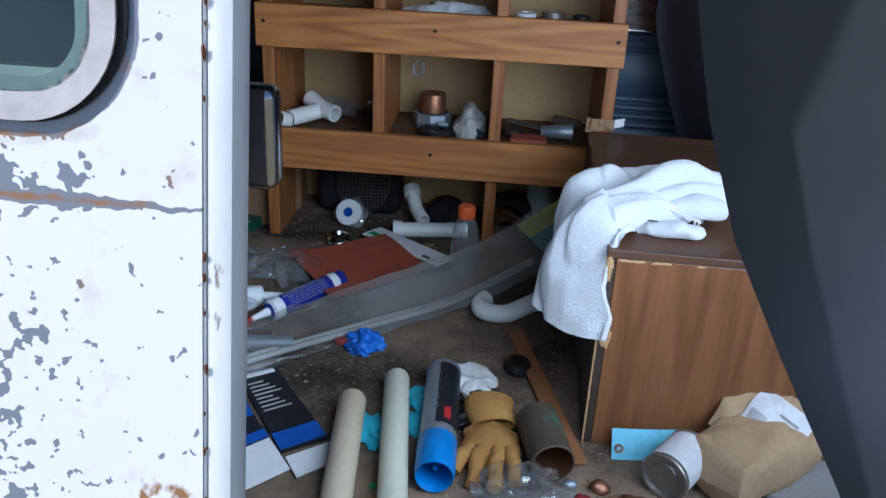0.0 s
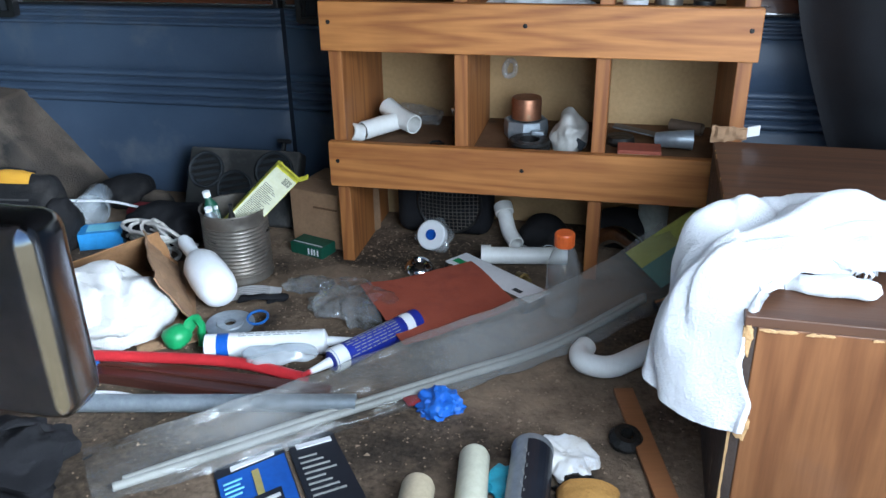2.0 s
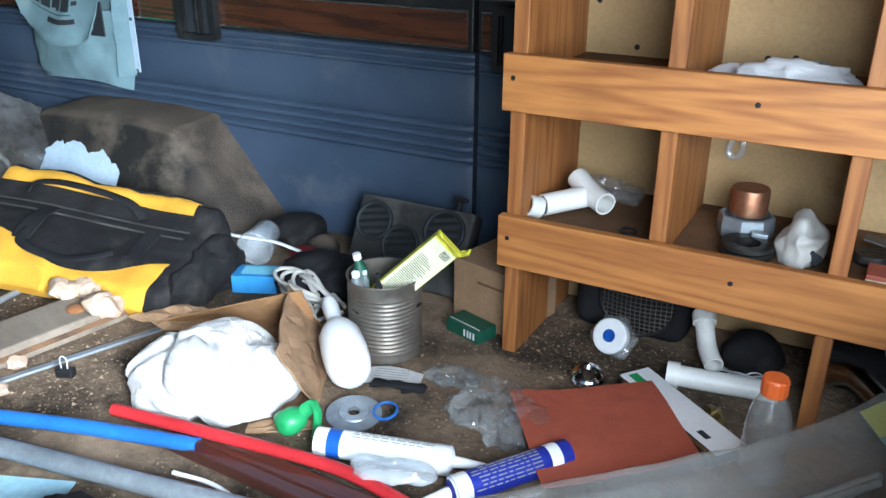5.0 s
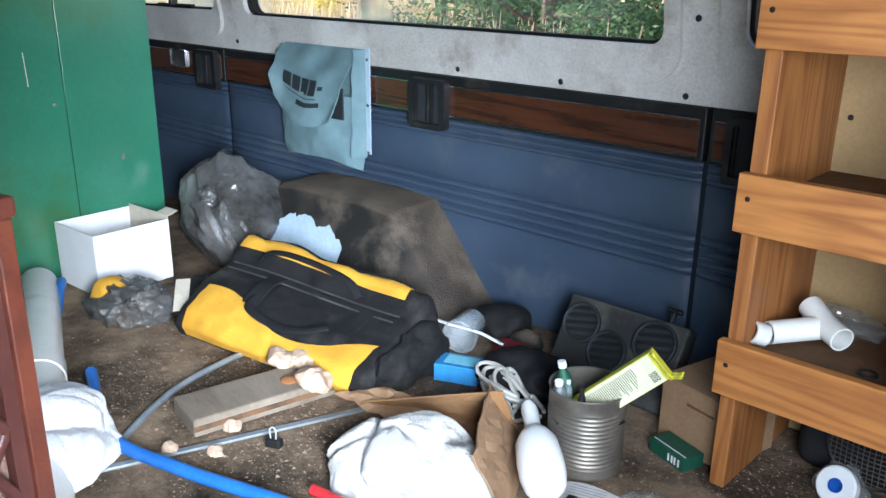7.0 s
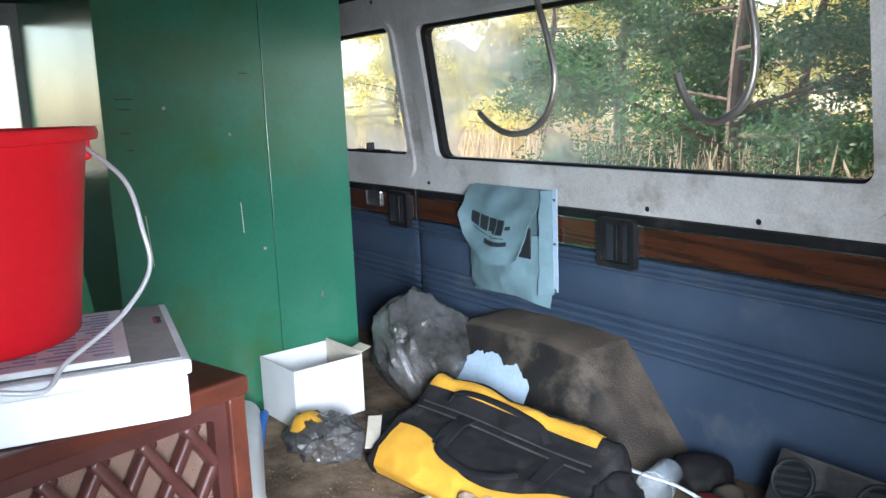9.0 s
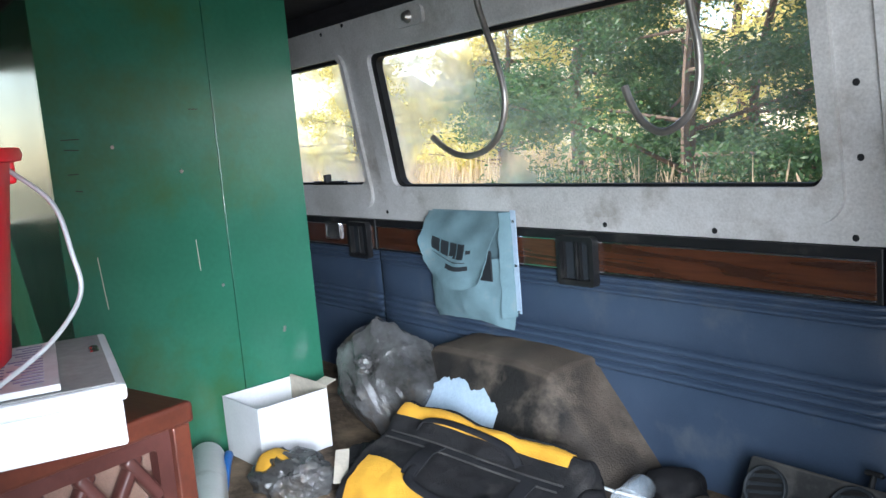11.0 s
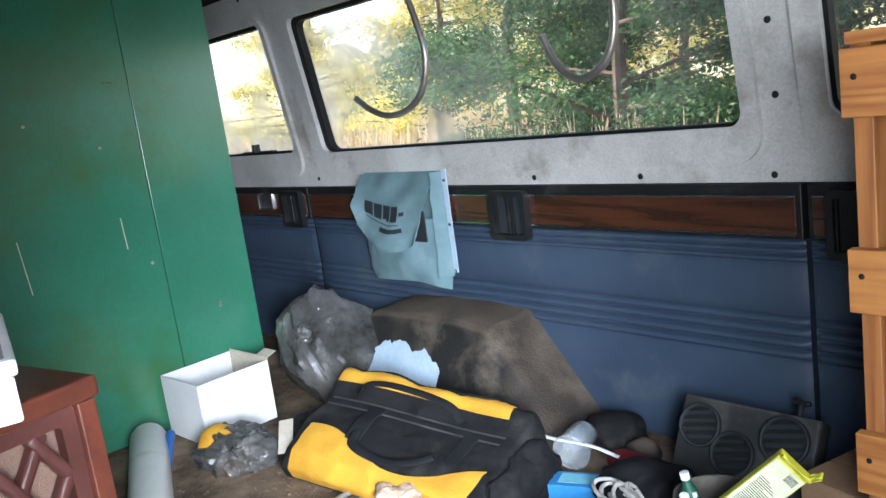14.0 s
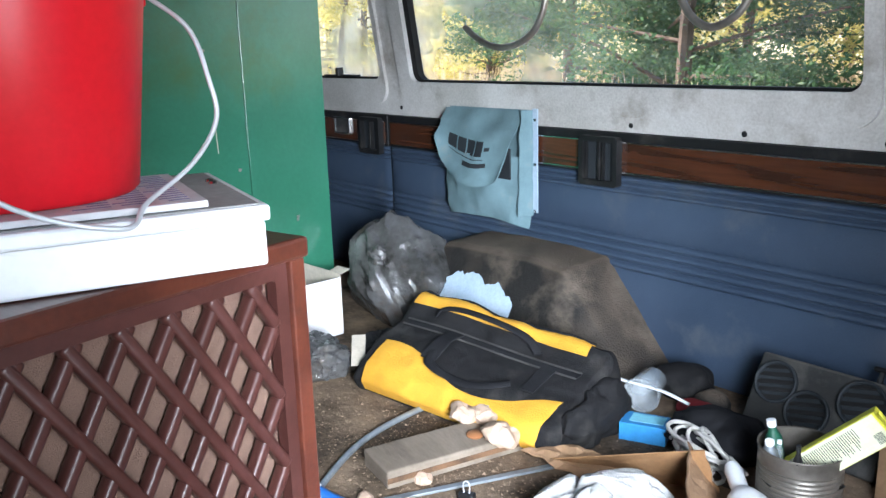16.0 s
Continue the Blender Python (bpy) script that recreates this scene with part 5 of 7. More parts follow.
# crumpled cardboard box holding a white towel
cb = thing("cardboard_box", "collapsed brown cardboard box holding a towel", "box", T(0, 0, 0))
part("base", grid(10, 8, lambda u, v: V((-0.50, -0.50, 0.004)).lerp(V((-0.20, -0.36, 0.004)), u) + V((-0.16, 0.30, 0)) * v + V((0, 0, 0.012 * abs(nv((u, v, 0), 5)))), thick=0.003), M["card"], cb)
part("side_wall", grid(10, 6, lambda u, v: V((-0.20, -0.36, 0.004)).lerp(V((-0.38, -0.10, 0.004)), u) + V((-0.055, -0.04, 0.135 - 0.02 * u)) * v + V((0.012, 0.008, 0)) * nv((u, v, 3), 4), thick=0.003), M["card"], cb)
part("back_wall", grid(10, 6, lambda u, v: V((-0.38, -0.10, 0.004)).lerp(V((-0.68, -0.22, 0.004)), u) + V((0.0, -0.06, 0.125 * (1 - 0.75 * u))) * v + V((0.008, 0.012, 0)) * nv((u, v, 8), 4), thick=0.003), M["cardin"], cb)
part("flap", grid(8, 6, lambda u, v: V((-0.555, -0.17, 0.03)).lerp(V((-0.70, -0.20, 0.03)), u) + V((-0.06, -0.10, -0.02 + 0.02 * u)) * v + V((0, 0, 0.015)) * nv((u, v, 5), 4), thick=0.003), M["card"], cb)
part("flap", grid(8, 6, lambda u, v: V((-0.20, -0.36, 0.01)).lerp(V((-0.30, -0.43, 0.006)), u) + V((0.03, -0.05, 0.0)) * v + V((0, 0, 0.01)) * nv((u, v, 15), 4), thick=0.003), M["card"], cb)
bm = rumple(lump(0.165, 0.135, 0.088, 0.14, 9, 7, 6, flat=0.55), 8, 0.020, 0.09, 0.002, 3)
solo("towel", bm, M["towel2"], "bunched white towel in the cardboard box", "towel", T(-0.402, -0.398, 0.008, 0, 0, 20), 80)

# tubes, pipes and rods
def pipe(name, lab, pts, r, m, hollow=0.0, n=16, cat="pipe"):
    return solo(name, tube(pts, r, n, 10, hollow), M[m], lab, cat, smooth=50)


pipe("red_pipe", "red plastic water tubing on the floor", [(-0.49, -0.572, 0.040), (-0.25, -0.535, 0.038), (-0.05, -0.505, 0.030), (0.105, -0.515, 0.018)], 0.0112, "redpipe", 0.002)
pipe("blue_pipe", "blue plastic water tubing on the floor", [(-1.20, -0.66, 0.06), (-0.95, -0.74, 0.035), (-0.74, -0.70, 0.030), (-0.52, -0.625, 0.026), (-0.30, -0.562, 0.024)], 0.0135, "bluepipe", 0.002)
pipe("blue_pipe", "blue plastic tubing behind the white pipe", [(-1.52, -0.63, 0.01), (-1.66, -0.55, 0.03), (-1.75, -0.50, 0.06), (-1.80, -0.47, 0.07), (-1.83, -0.46, 0.06)], 0.014, "bluepipe", 0.002)
pipe("steel_conduit", "dull grey galvanised conduit on the floor", [(-0.60, -0.735, 0.028), (-0.30, -0.68, 0.025), (0.02, -0.615, 0.022), (0.22, -0.575, 0.020)], 0.0165, "galv", 0.002)
pipe("plastic_rod", "thin translucent white rod", [(-0.30, -0.622, 0.008), (-0.22, -0.615, 0.010), (-0.13, -0.63, 0.008)], 0.004, "white", n=8, cat="rod")
wd = solo("wood_strip", box(0, 0.52, -0.032, 0.032, 0, 0.022, 0.003), M["darkwood"], "dark reddish moulded wood strip", "wood strip", along((-0.36, -0.545, 0.0), (0.12, -0.56, 0.0)))
part("groove", box(0.0, 0.519, -0.006, 0.004, 0.0222, 0.0262, 0.001), M["darkwood"], wd)
pipe("grey_cable", "grey flexible cable curving over the floor", [(-0.95, -0.72, 0.008), (-1.037, -0.594, 0.008), (-1.084, -0.499, 0.008), (-1.114, -0.394, 0.008), (-1.13, -0.263, 0.008), (-1.11, -0.15, 0.008)], 0.0075, "galv", cat="cable")
an = solo("metal_angle", box(0, 0.62, -0.008, 0.008, 0, 0.006, 0.001), M["galv"], "long thin grey metal edging strip", "metal strip", along((-0.90, -0.83, 0.001), (-0.66, -0.17, 0.001)))

# caulking cartridges
def cartridge(name, lab, p, q, body, nozzle_m, band, L=0.235, r=0.0245):
    ob = thing(name, lab, "sealant tube", along(p, q))
    part("barrel", xlathe([(0.0, 0.004), (r - 0.002, 0.004), (r, 0.0), (r, L * 0.85), (r, L), (0.012, L + 0.006), (0, L + 0.006)], 28), M[body], ob, smooth=40)
    part("end_collar", xlathe([(r + 0.0006, L * 0.88), (r + 0.001, L * 0.885), (r + 0.001, L - 0.001), (r - 0.004, L + 0.003)], 28), M["white"], ob, smooth=40)
    part("label_band", xlathe([(r + 0.0005, L * 0.1), (r + 0.0006, L * 0.2)], 28), M[band], ob)
    bm = bmesh.new()
    rg = random.Random(len(name))
    for row in range(7):
        g = radians(-75 + row * 15)
        x = L * 0.28
        while x < L * 0.8:
            w = rg.uniform(0.006, 0.02)
            b2 = box(x, x + w, -0.0009, 0.0009, r + 0.0003, r + 0.0009)
            xf(b2, pose(0, 0, 0, math.degrees(g), 0, 0))
            me = bpy.data.meshes.new("tmp")
            b2.to_mesh(me)
            b2.free()
            bm.from_mesh(me)
            bpy.data.meshes.remove(me)
            x += w + 0.004
    part("print", bm, M["greytop"], ob)
    nz = part("nozzle", xlathe([(0.0105, L + 0.004), (0.009, L + 0.02), (0.004, L + 0.07), (0, L + 0.071)], 14), M["white"], ob, smooth=40)
    part("nozzle_tip", xlathe([(0.0062, L + 0.046), (0.0046, L + 0.0715), (0, L + 0.0725)], 12), M[nozzle_m], nz)
    return ob


cartridge("sealant_tube", "white sealant cartridge with fine grey print", (-0.128, -0.455, 0.026), (0.106, -0.392, 0.026), "white", "white", "bluecard")
cartridge("sealant_tube", "deep blue sealant cartridge with red tipped nozzle", (0.262, -0.285, 0.030), (0.100, -0.515, 0.026), "navy", "redpipe", "white", 0.215)
solo("bubble_wrap", lump(0.065, 0.028, 0.018, 0.35, 30, 9, 4, flat=0.5), M["cloudy"], "small scrunched white plastic wrapper", "wrapper", T(0.035, -0.475, 0.03, 0, 0, 15), 60)

# rust red sandpaper sheet on a clip board of card
def redfn(u, v):
    a = V((0.104, -0.171, 0)).lerp(V((0.327, -0.005, 0)), u)
    b = V((0.264, -0.398, 0)).lerp(V((0.465, -0.197, 0)), u)
    p = a.lerp(b, v)
    p.z = 0.034 + 0.018 * (u - 0.5) ** 2 + 0.006 * nv(p, 9)
    return p


solo("sandpaper_sheet", grid(14, 14, redfn, thick=0.0015), M["redsheet"], "rust red sandpaper sheet lying on packaging", "sandpaper", smooth=60)
wc = thing("card_header", "white packaging card with a hang slot", "packaging", along((0.285, 0.02, 0.03), (0.505, -0.15, 0.03)))
part("card", box(0, 0.275, -0.032, 0.035, 0, 0.004, 0.001), M["whitecard"], wc)
part("print", box(0.01, 0.06, -0.02, 0.0, 0.0042, 0.0046), M["greenplastic"], wc)
part("print", box(0.21, 0.235, -0.02, -0.008, 0.0042, 0.0046), M["ink"], wc)
part("backing", box(0.02, 0.27, -0.042, -0.033, -0.001, 0.003), M["shelfboard"], wc)
part("underside", box(0.0, 0.27, -0.04, 0.03, -0.03, -0.0005, 0.006), M["grease"], wc)

# clear bags
cl = lump(0.10, 0.075, 0.035, 0.45, 22, 4, 5, flat=0.5, ridge=True)
solo("plastic_bag", cl, M["clear"], "scrunched clear plastic bag", "plastic bag", T(0.105, -0.215, 0.0, 0, 0, -20), 30)
solo("plastic_bag", lump(0.055, 0.03, 0.018, 0.5, 40, 6, 4, flat=0.5, ridge=True), M["clear"], "small scrunched clear plastic wrapper", "plastic bag", T(-0.03, -0.135, 0.0, 0, 0, 15), 30)


middle = spline([(-0.150, -0.832, 0.014), (0.0, -0.735, 0.020), (0.145, -0.612, 0.022), (0.315, -0.458, 0.030), (0.49, -0.315, 0.040), (0.66, -0.160, 0.062), (0.80, 0.010, 0.095)], 10)


def longbag(u, v):
    """A long film sleeve from the near end to the cabinet: v goes round it."""
    c = middle[min(int(u * 60), 60)].lerp(middle[min(int(u * 60) + 1, 60)], u * 60 - int(u * 60))
    side = V((0.62, -0.78, 0)).normalized()
    h = 0.062 + 0.012 * u
    t = 0.020 * (0.25 + math.sin(u * 3.14)) + 0.004
    g = v * 2 * math.pi
    s, z = math.cos(g), math.sin(g)
    p = c + side * (h * s) + V((0, 0, 1)) * (t * z + 0.030 * (-s) * (0.3 + u))
    p += V((nv(p, 12, 1), nv(p, 12, 2), nv(p, 12, 3))) * 0.007 + V((nv(p, 38, 1), nv(p, 38, 2), nv(p, 38, 3))) * 0.0012
    p += V((0.2, -0.4, 1)) * (0.008 * nv((u * 4, v * 9, 0), 1.0) + 0.006 * nv((u * 6, v * 26, 4), 1.0))
    p.z = max(p.z, 0.004)
    return p


M["rodwhite"] = mat("dull_white_rod", (0.36, 0.355, 0.33), rough=0.5)
lbg = solo("plastic_sleeve", grid(150, 48, longbag), M["film"], "long clear plastic sleeve with white rods inside", "plastic sleeve", smooth=70)
for k in range(2):
    o = 0.018 * k
    solo("plastic_rod", tube([(-0.093 + o * 0.4, -0.850 + o, 0.012), (0.038, -0.739 + o, 0.012), (0.195, -0.606 + o, 0.013), (0.373, -0.465 + o, 0.016), (0.544, -0.33 + o, 0.022), (0.724, -0.13 + o, 0.040)], 0.0075, 10, 8), M["rodwhite"], "white plastic rod inside the clear sleeve", "rod", smooth=60, group="rods in the sleeve")
part("hang_tab", box(-0.008, 0.008, -0.002, 0.002, -0.001, 0.001, 0.0005), M["black"], lbg, at=T(-0.155, -0.815, 0.034, 0, 0, 60))
hd = thing("header_card", "yellow and teal printed card inside the sleeve", "packaging", along((0.715, -0.072, 0.084), (0.86, 0.10, 0.125)) @ pose(0, 0, 0, 28, 0, 0))
part("card", box(0, 0.24, -0.06, 0.05, -0.001, 0.001), mat("dull_teal_print", (0.12, 0.28, 0.25), rough=0.5), hd)
part("yellow_edge", box(0, 0.24, 0.0, 0.05, 0.0012, 0.002), M["yellowgreen"], hd)

# bottle with orange cap
bt = thing("drink_bottle", "clear plastic drink bottle with an orange cap", "bottle", T(0.551, -0.15, 0.0, 0, 0, 0))
part("bottle_body", lathe([(0, 0.004), (0.030, 0.002), (0.035, 0.01), (0.036, 0.045), (0.033, 0.05), (0.036, 0.056), (0.036, 0.10), (0.034, 0.12), (0.026, 0.145), (0.019, 0.160), (0.018, 0.168)], 32), M["clear"], bt, smooth=50)
bm = lathe([(0.0205, 0.162), (0.0215, 0.164), (0.0215, 0.188), (0.019, 0.192), (0, 0.192)], 32)
for i, v in enumerate(bm.verts):
    if 0.163 < v.co.z < 0.189 and i % 2:
        v.co.x, v.co.y = v.co.x * 0.97, v.co.y * 0.97
part("cap", bm, M["orange"], bt)

# plumbing by the shelf
def pvcpipe(lab, pts, r, collar=True, m="pvc"):
    ob = thing("pvc_pipe", lab, "pipe", group="white plumbing pieces")
    part("pipe", tube(pts, r, 20, 12, 0.003), M[m], ob, smooth=50)
    if collar:
        d = (V(pts[0]) - V(pts[1])).normalized() * 0.02
        part("collar", tube([tuple(V(pts[0]) - d), tuple(V(pts[0]) + d * 0.2)], r + 0.005, 20, 1, 0.005), M[m], ob, smooth=50)
    return ob


pvcpipe("white plastic drain tailpiece lying before the shelf", [(0.345, 0.055, 0.026), (0.44, 0.07, 0.026), (0.545, 0.088, 0.026)], 0.021)
pvcpipe("white plastic drain pipe leaning in the shelf", [(0.372, 0.205, 0.095), (0.395, 0.15, 0.055), (0.42, 0.105, 0.040)], 0.019)
pvcpipe("white plastic drain bend beside the cabinet", [(0.80, -0.305, 0.042), (0.735, -0.325, 0.034), (0.665, -0.385, 0.028), (0.615, -0.385, 0.030), (0.602, -0.355, 0.030), (0.612, -0.325, 0.030)], 0.021)
ring = solo("drain_ring", lathe([(0.022, 0.006), (0.030, 0.004), (0.034, 0.012), (0.028, 0.022), (0.018, 0.026), (0.012, 0.020), (0.012, 0.004), (0.022, 0.006)], 28), M["chrome"], "chrome drain flange on the floor", "drain fitting", T(0.20, -0.005, 0.0, 18, 10, 0), 40)
solo("brass_fitting", lathe([(0, 0), (0.009, 0.0), (0.009, 0.02), (0.013, 0.022), (0.013, 0.035), (0.008, 0.036), (0.008, 0.06), (0, 0.06)], 8), mat("dull_brass", (0.30, 0.21, 0.08), rough=0.4, metal=0.8), "small dull brass fitting", "fitting", T(0.44, -0.005, 0.012, 80, 0, 30), 40)

# fan heater in the lower bay
fan = thing("fan", "black fan with a round wire grille", "fan", T(0.205, 0.235, 0.0, 0, 0, 0))
part("housing", box(-0.115, 0.135, -0.035, 0.075, 0.002, 0.205, 0.034, 5), M["blackmatt"], fan, smooth=50)
gr = part("grille_rim", lathe([(0.082, 0.0), (0.086, 0.004), (0.082, 0.008), (0.078, 0.004), (0.082, 0.0)], 36), M["black"], fan, at=Matrix.Translation((0.03, -0.037, 0.10)) @ pose(0, 0, 0, 90))
bm = bmesh.new()
for k in range(-7, 8):
    q = k * 0.0105
    w = math.sqrt(0.08 ** 2 - q * q)
    tube([(-w, q, 0.004), (0, q, 0.020 * (1 - abs(q) / 0.09)), (w, q, 0.004)], 0.0009, 4, 4, bm=bm)
    tube([(q, -w, 0.004), (q, 0, 0.020 * (1 - abs(q) / 0.09)), (q, w, 0.004)], 0.0009, 4, 4, bm=bm)
part("wire_grille", bm, M["dullsteel"], gr)
tr = thing("tape_roll", "white roll with a blue core in clear wrap", "tape roll", T(0.205, 0.125, 0.038, 62, 0, -12))
part("roll", lathe([(0.014, -0.012), (0.036, -0.012), (0.038, -0.008), (0.038, 0.010), (0.035, 0.013), (0.014, 0.013), (0.014, -0.012)], 32), M["white"], tr, smooth=40)
part("core", lathe([(0.0, 0.006), (0.0138, 0.006), (0.0138, 0.0135), (0.011, 0.0135), (0.011, 0.007)], 24), M["bluecard"], tr)
part("wrapper", lump(0.052, 0.046, 0.010, 0.25, 40, 3, 4), M["clear"], tr, at=T(0, 0, -0.02), smooth=60)
solo("cloth_hat", lump(0.062, 0.05, 0.045, 0.2, 14, 3, 4, flat=0.6), M["bagblack"], "crumpled dark cloth hat in the shelf", "hat", T(0.475, 0.22, 0.0, 0, 0, 20), 60)
solo("wire_tangle", ragged(tube([(0.05 * math.cos(k * 1.1), 0.015 * math.sin(k * 1.7), 0.012 + 0.008 * math.sin(k * 2.3)) for k in range(18)], 0.0016, 5, 5), 0.004, 50), M["wire"], "small tangle of bright wire", "wire", T(0.475, 0.14, 0.0), 60)
lc = thing("spray_can", "yellow-green labelled can at the back of the shelf", "can", T(0.745, 0.24, 0.0))
part("can_body", lathe([(0, 0), (0.036, 0.0), (0.036, 0.15), (0.03, 0.16), (0, 0.16)], 28), M["yellowgreen"], lc, smooth=40)
part("label_band", lathe([(0.0364, 0.03), (0.0364, 0.125)], 28), mat("worn_grey_label", (0.42, 0.44, 0.38), rough=0.6, scale=30), lc)
solo("chrome_trap", tube([(0.62, 0.20, 0.03), (0.66, 0.17, 0.055), (0.70, 0.14, 0.045), (0.735, 0.10, 0.025)], 0.022, 16, 10, 0.002), M["chrome"], "chrome drain trap in the lower shelf", "drain trap", smooth=50)
solo("cloth_roll", lump(0.085, 0.06, 0.06, 0.25, 14, 12, 4, flat=0.5), M["bagblack"], "dark cloth roll in the lower shelf", "cloth", T(0.68, 0.26, 0.0), 60)
solo("chrome_tube", tube([(0.745, -0.165, 0.045), (0.79, -0.14, 0.055)], 0.012, 14, 1, 0.001), M["chrome"], "short chrome tube by the cabinet", "tube", smooth=50)
solo("red_rag", lump(0.02, 0.015, 0.008, 0.4, 50, 2, 3), M["redcloth"], "scrap of red rag", "rag", T(0.315, -0.53, 0.0), 60)
solo("nitrile_glove", lump(0.040, 0.034, 0.024, 0.55, 40, 5, 5, flat=0.5, ridge=True), M["glove"], "balled-up blue nitrile glove", "glove", T(0.365, -0.540, 0.0), 40)


# ---- bay contents of the shelf ----
Z2 = 0.287
tee = thing("pvc_tee", "white plastic tee fitting on the shelf", "pipe fitting", T(0.10, 0.17, Z2 + 0.024))
part("run", tube([(-0.055, -0.07, 0.0), (0.005, 0.0, 0.006), (0.02, 0.02, 0.008)], 0.0225, 20, 8, 0.0035), M["pvc"], tee, smooth=50)
part("branch", tube([(-0.025, 0.045, 0.03), (0.02, 0.01, 0.012), (0.06, -0.02, 0.006)], 0.0235, 20, 8, 0.0035), M["pvc"], tee, smooth=50)
solo("pvc_collar", lathe([(0.018, 0), (0.022, 0.0), (0.022, 0.03), (0.018, 0.03), (0.018, 0.0)], 24), M["pvc"], "short white plastic pipe collar", "pipe fitting", T(0.012 + 0.03, 0.09, Z2 + 0.02, 70, 0, -40), 40)
solo("plastic_bag", lump(0.085, 0.035, 0.03, 0.45, 30, 14, 4, flat=0.5, ridge=True), M["clear"], "clear bag of fittings on the shelf", "plastic bag", T(0.12, 0.27, Z2), 30)
ct = thing("drain_stopper", "chrome and black drain stopper", "drain fitting", T(0.258, 0.19, Z2))
part("stem", lathe([(0, 0), (0.013, 0.0), (0.013, 0.03), (0.009, 0.034), (0.009, 0.05), (0, 0.05)], 16), M["black"], ct, smooth=40)
part("rim", lathe([(0, 0.068), (0.014, 0.066), (0.016, 0.06), (0.012, 0.05), (0, 0.05)], 20), M["chrome"], ct, smooth=40)
solo("rubber_ring", lathe([(0.014, 0.0), (0.018, 0.001), (0.018, 0.004), (0.014, 0.005), (0.014, 0.0)], 20), M["black"], "thin black rubber ring", "ring", T(0.225, 0.10, Z2), 40)
ft = thing("pipe_coupling", "grey pipe coupling on the shelf", "pipe fitting", T(0.425, 0.20, Z2))
part("ring_body", lathe([(0.046, 0.0), (0.052, 0.002), (0.054, 0.022), (0.052, 0.042), (0.047, 0.044), (0.044, 0.04), (0.044, 0.0)], 8), M["galv"], ft)
part("lug", box(0.02, 0.05, -0.065, -0.045, 0.0, 0.03, 0.003), M["galv"], ft)
cp = solo("copper_coupling", lathe([(0.0, 0.05), (0.034, 0.05), (0.036, 0.046), (0.036, 0.0), (0.033, 0.0)], 32), M["copper"], "tarnished copper pipe coupling", "pipe fitting", T(0.425, 0.205, Z2 + 0.044), 40)
solo("rubber_seal", lathe([(0.024, 0.0), (0.048, 0.0), (0.050, 0.006), (0.046, 0.011), (0.050, 0.016), (0.046, 0.022), (0.024, 0.022), (0.024, 0)], 32), M["grease"], "stack of black rubber rings", "rubber ring", T(0.445, 0.105, Z2), 40)
solo("plastic_bag", lump(0.042, 0.05, 0.066, 0.32, 16, 22, 5, flat=0.7, ridge=True), mat("milky_film", (0.55, 0.53, 0.49), (0.42, 0.40, 0.37), rough=0.35, scale=14, trans=0.15), "milky grey plastic bag of parts on the shelf", "plastic bag", T(0.535, 0.13, Z2), 40)
solo("black_tag", box(-0.012, 0.012, -0.002, 0.002, 0, 0.022, 0.002), M["ink"], "small black cap showing in a bag", "cap", T(0.555, 0.083, Z2 + 0.012, 0, 30, 0))
solo("clear_hook", tube([(0.0, 0, 0.0), (0.014, -0.004, -0.01), (0.012, -0.006, -0.035), (-0.008, -0.006, -0.04), (-0.012, -0.004, -0.02), (0.0, 0, 0.0)], 0.004, 8, 8, flat=1.8), M["clear"], "clear plastic hook on the shelf back", "hook", T(0.365, 0.341, 0.44), 60)
solo("steel_plate", box(-0.08, 0.075, -0.016, 0.016, 0, 0.005, 0.002), mat("dull_dark_steel", (0.10, 0.10, 0.10), rough=0.45, metal=0.7, scale=20), "flat dull steel tool blade", "blade", T(0.71, 0.20, Z2 + 0.018, 0, 7, -12))
solo("black_puck", lathe([(0, 0), (0.03, 0), (0.034, 0.008), (0.03, 0.02), (0, 0.022)], 24), M["grease"], "black rubber puck on the shelf", "rubber puck", T(0.65, 0.17, Z2), 40)
solo("pipe_stub", tube([(0.0, 0, 0), (0.07, -0.035, 0.0)], 0.0145, 16, 1, 0.003), mat("brown_iron", (0.09, 0.06, 0.04), rough=0.7, scale=20), "short rusty brown pipe nipple", "pipe", T(0.765, 0.245, Z2 + 0.03), 50)
solo("conduit_elbow", tube([(-0.045, 0.01, 0.0), (0.0, 0.0, 0.006), (0.035, 0.0, 0.006)], lambda u: 0.017 + 0.006 * u, 16, 8, 0.002), M["galv"], "pale grey conduit elbow", "pipe fitting", T(0.775, 0.135, Z2 + 0.022), 50)
rb = thing("red_carton", "flat orange-red carton edge on the shelf", "carton", T(0.695, 0.075, Z2))
part("carton_body", box(-0.05, 0.045, -0.02, 0.04, 0.0, 0.022, 0.002), mat("brick_red_card", (0.36, 0.085, 0.05), rough=0.7, scale=20), rb)
part("white_line", box(-0.05, 0.045, -0.0212, -0.0203, 0.012, 0.014), M["creamcard"], rb)
cf = thing("torn_cardboard", "torn piece of cardboard by the cabinet", "cardboard", T(0.855, -0.112, 0.396, -70, 0, -8))
part("panel", grid(10, 5, lambda u, v: (-0.035 + 0.065 * u, -0.03 + 0.040 * v * (1 - 0.4 * u), 0.006 * nv((u * 3, v, 0), 2)), thick=0.003), M["card"], cf)
part("panel", grid(6, 5, lambda u, v: (0.031 + 0.022 * u, -0.03 + 0.022 * v, 0.01 * u), thick=0.003), M["paper"], cf)
# upper row
cl4 = lump(0.12, 0.06, 0.03, 0.4, 16, 31, 5, flat=0.4, ridge=True)
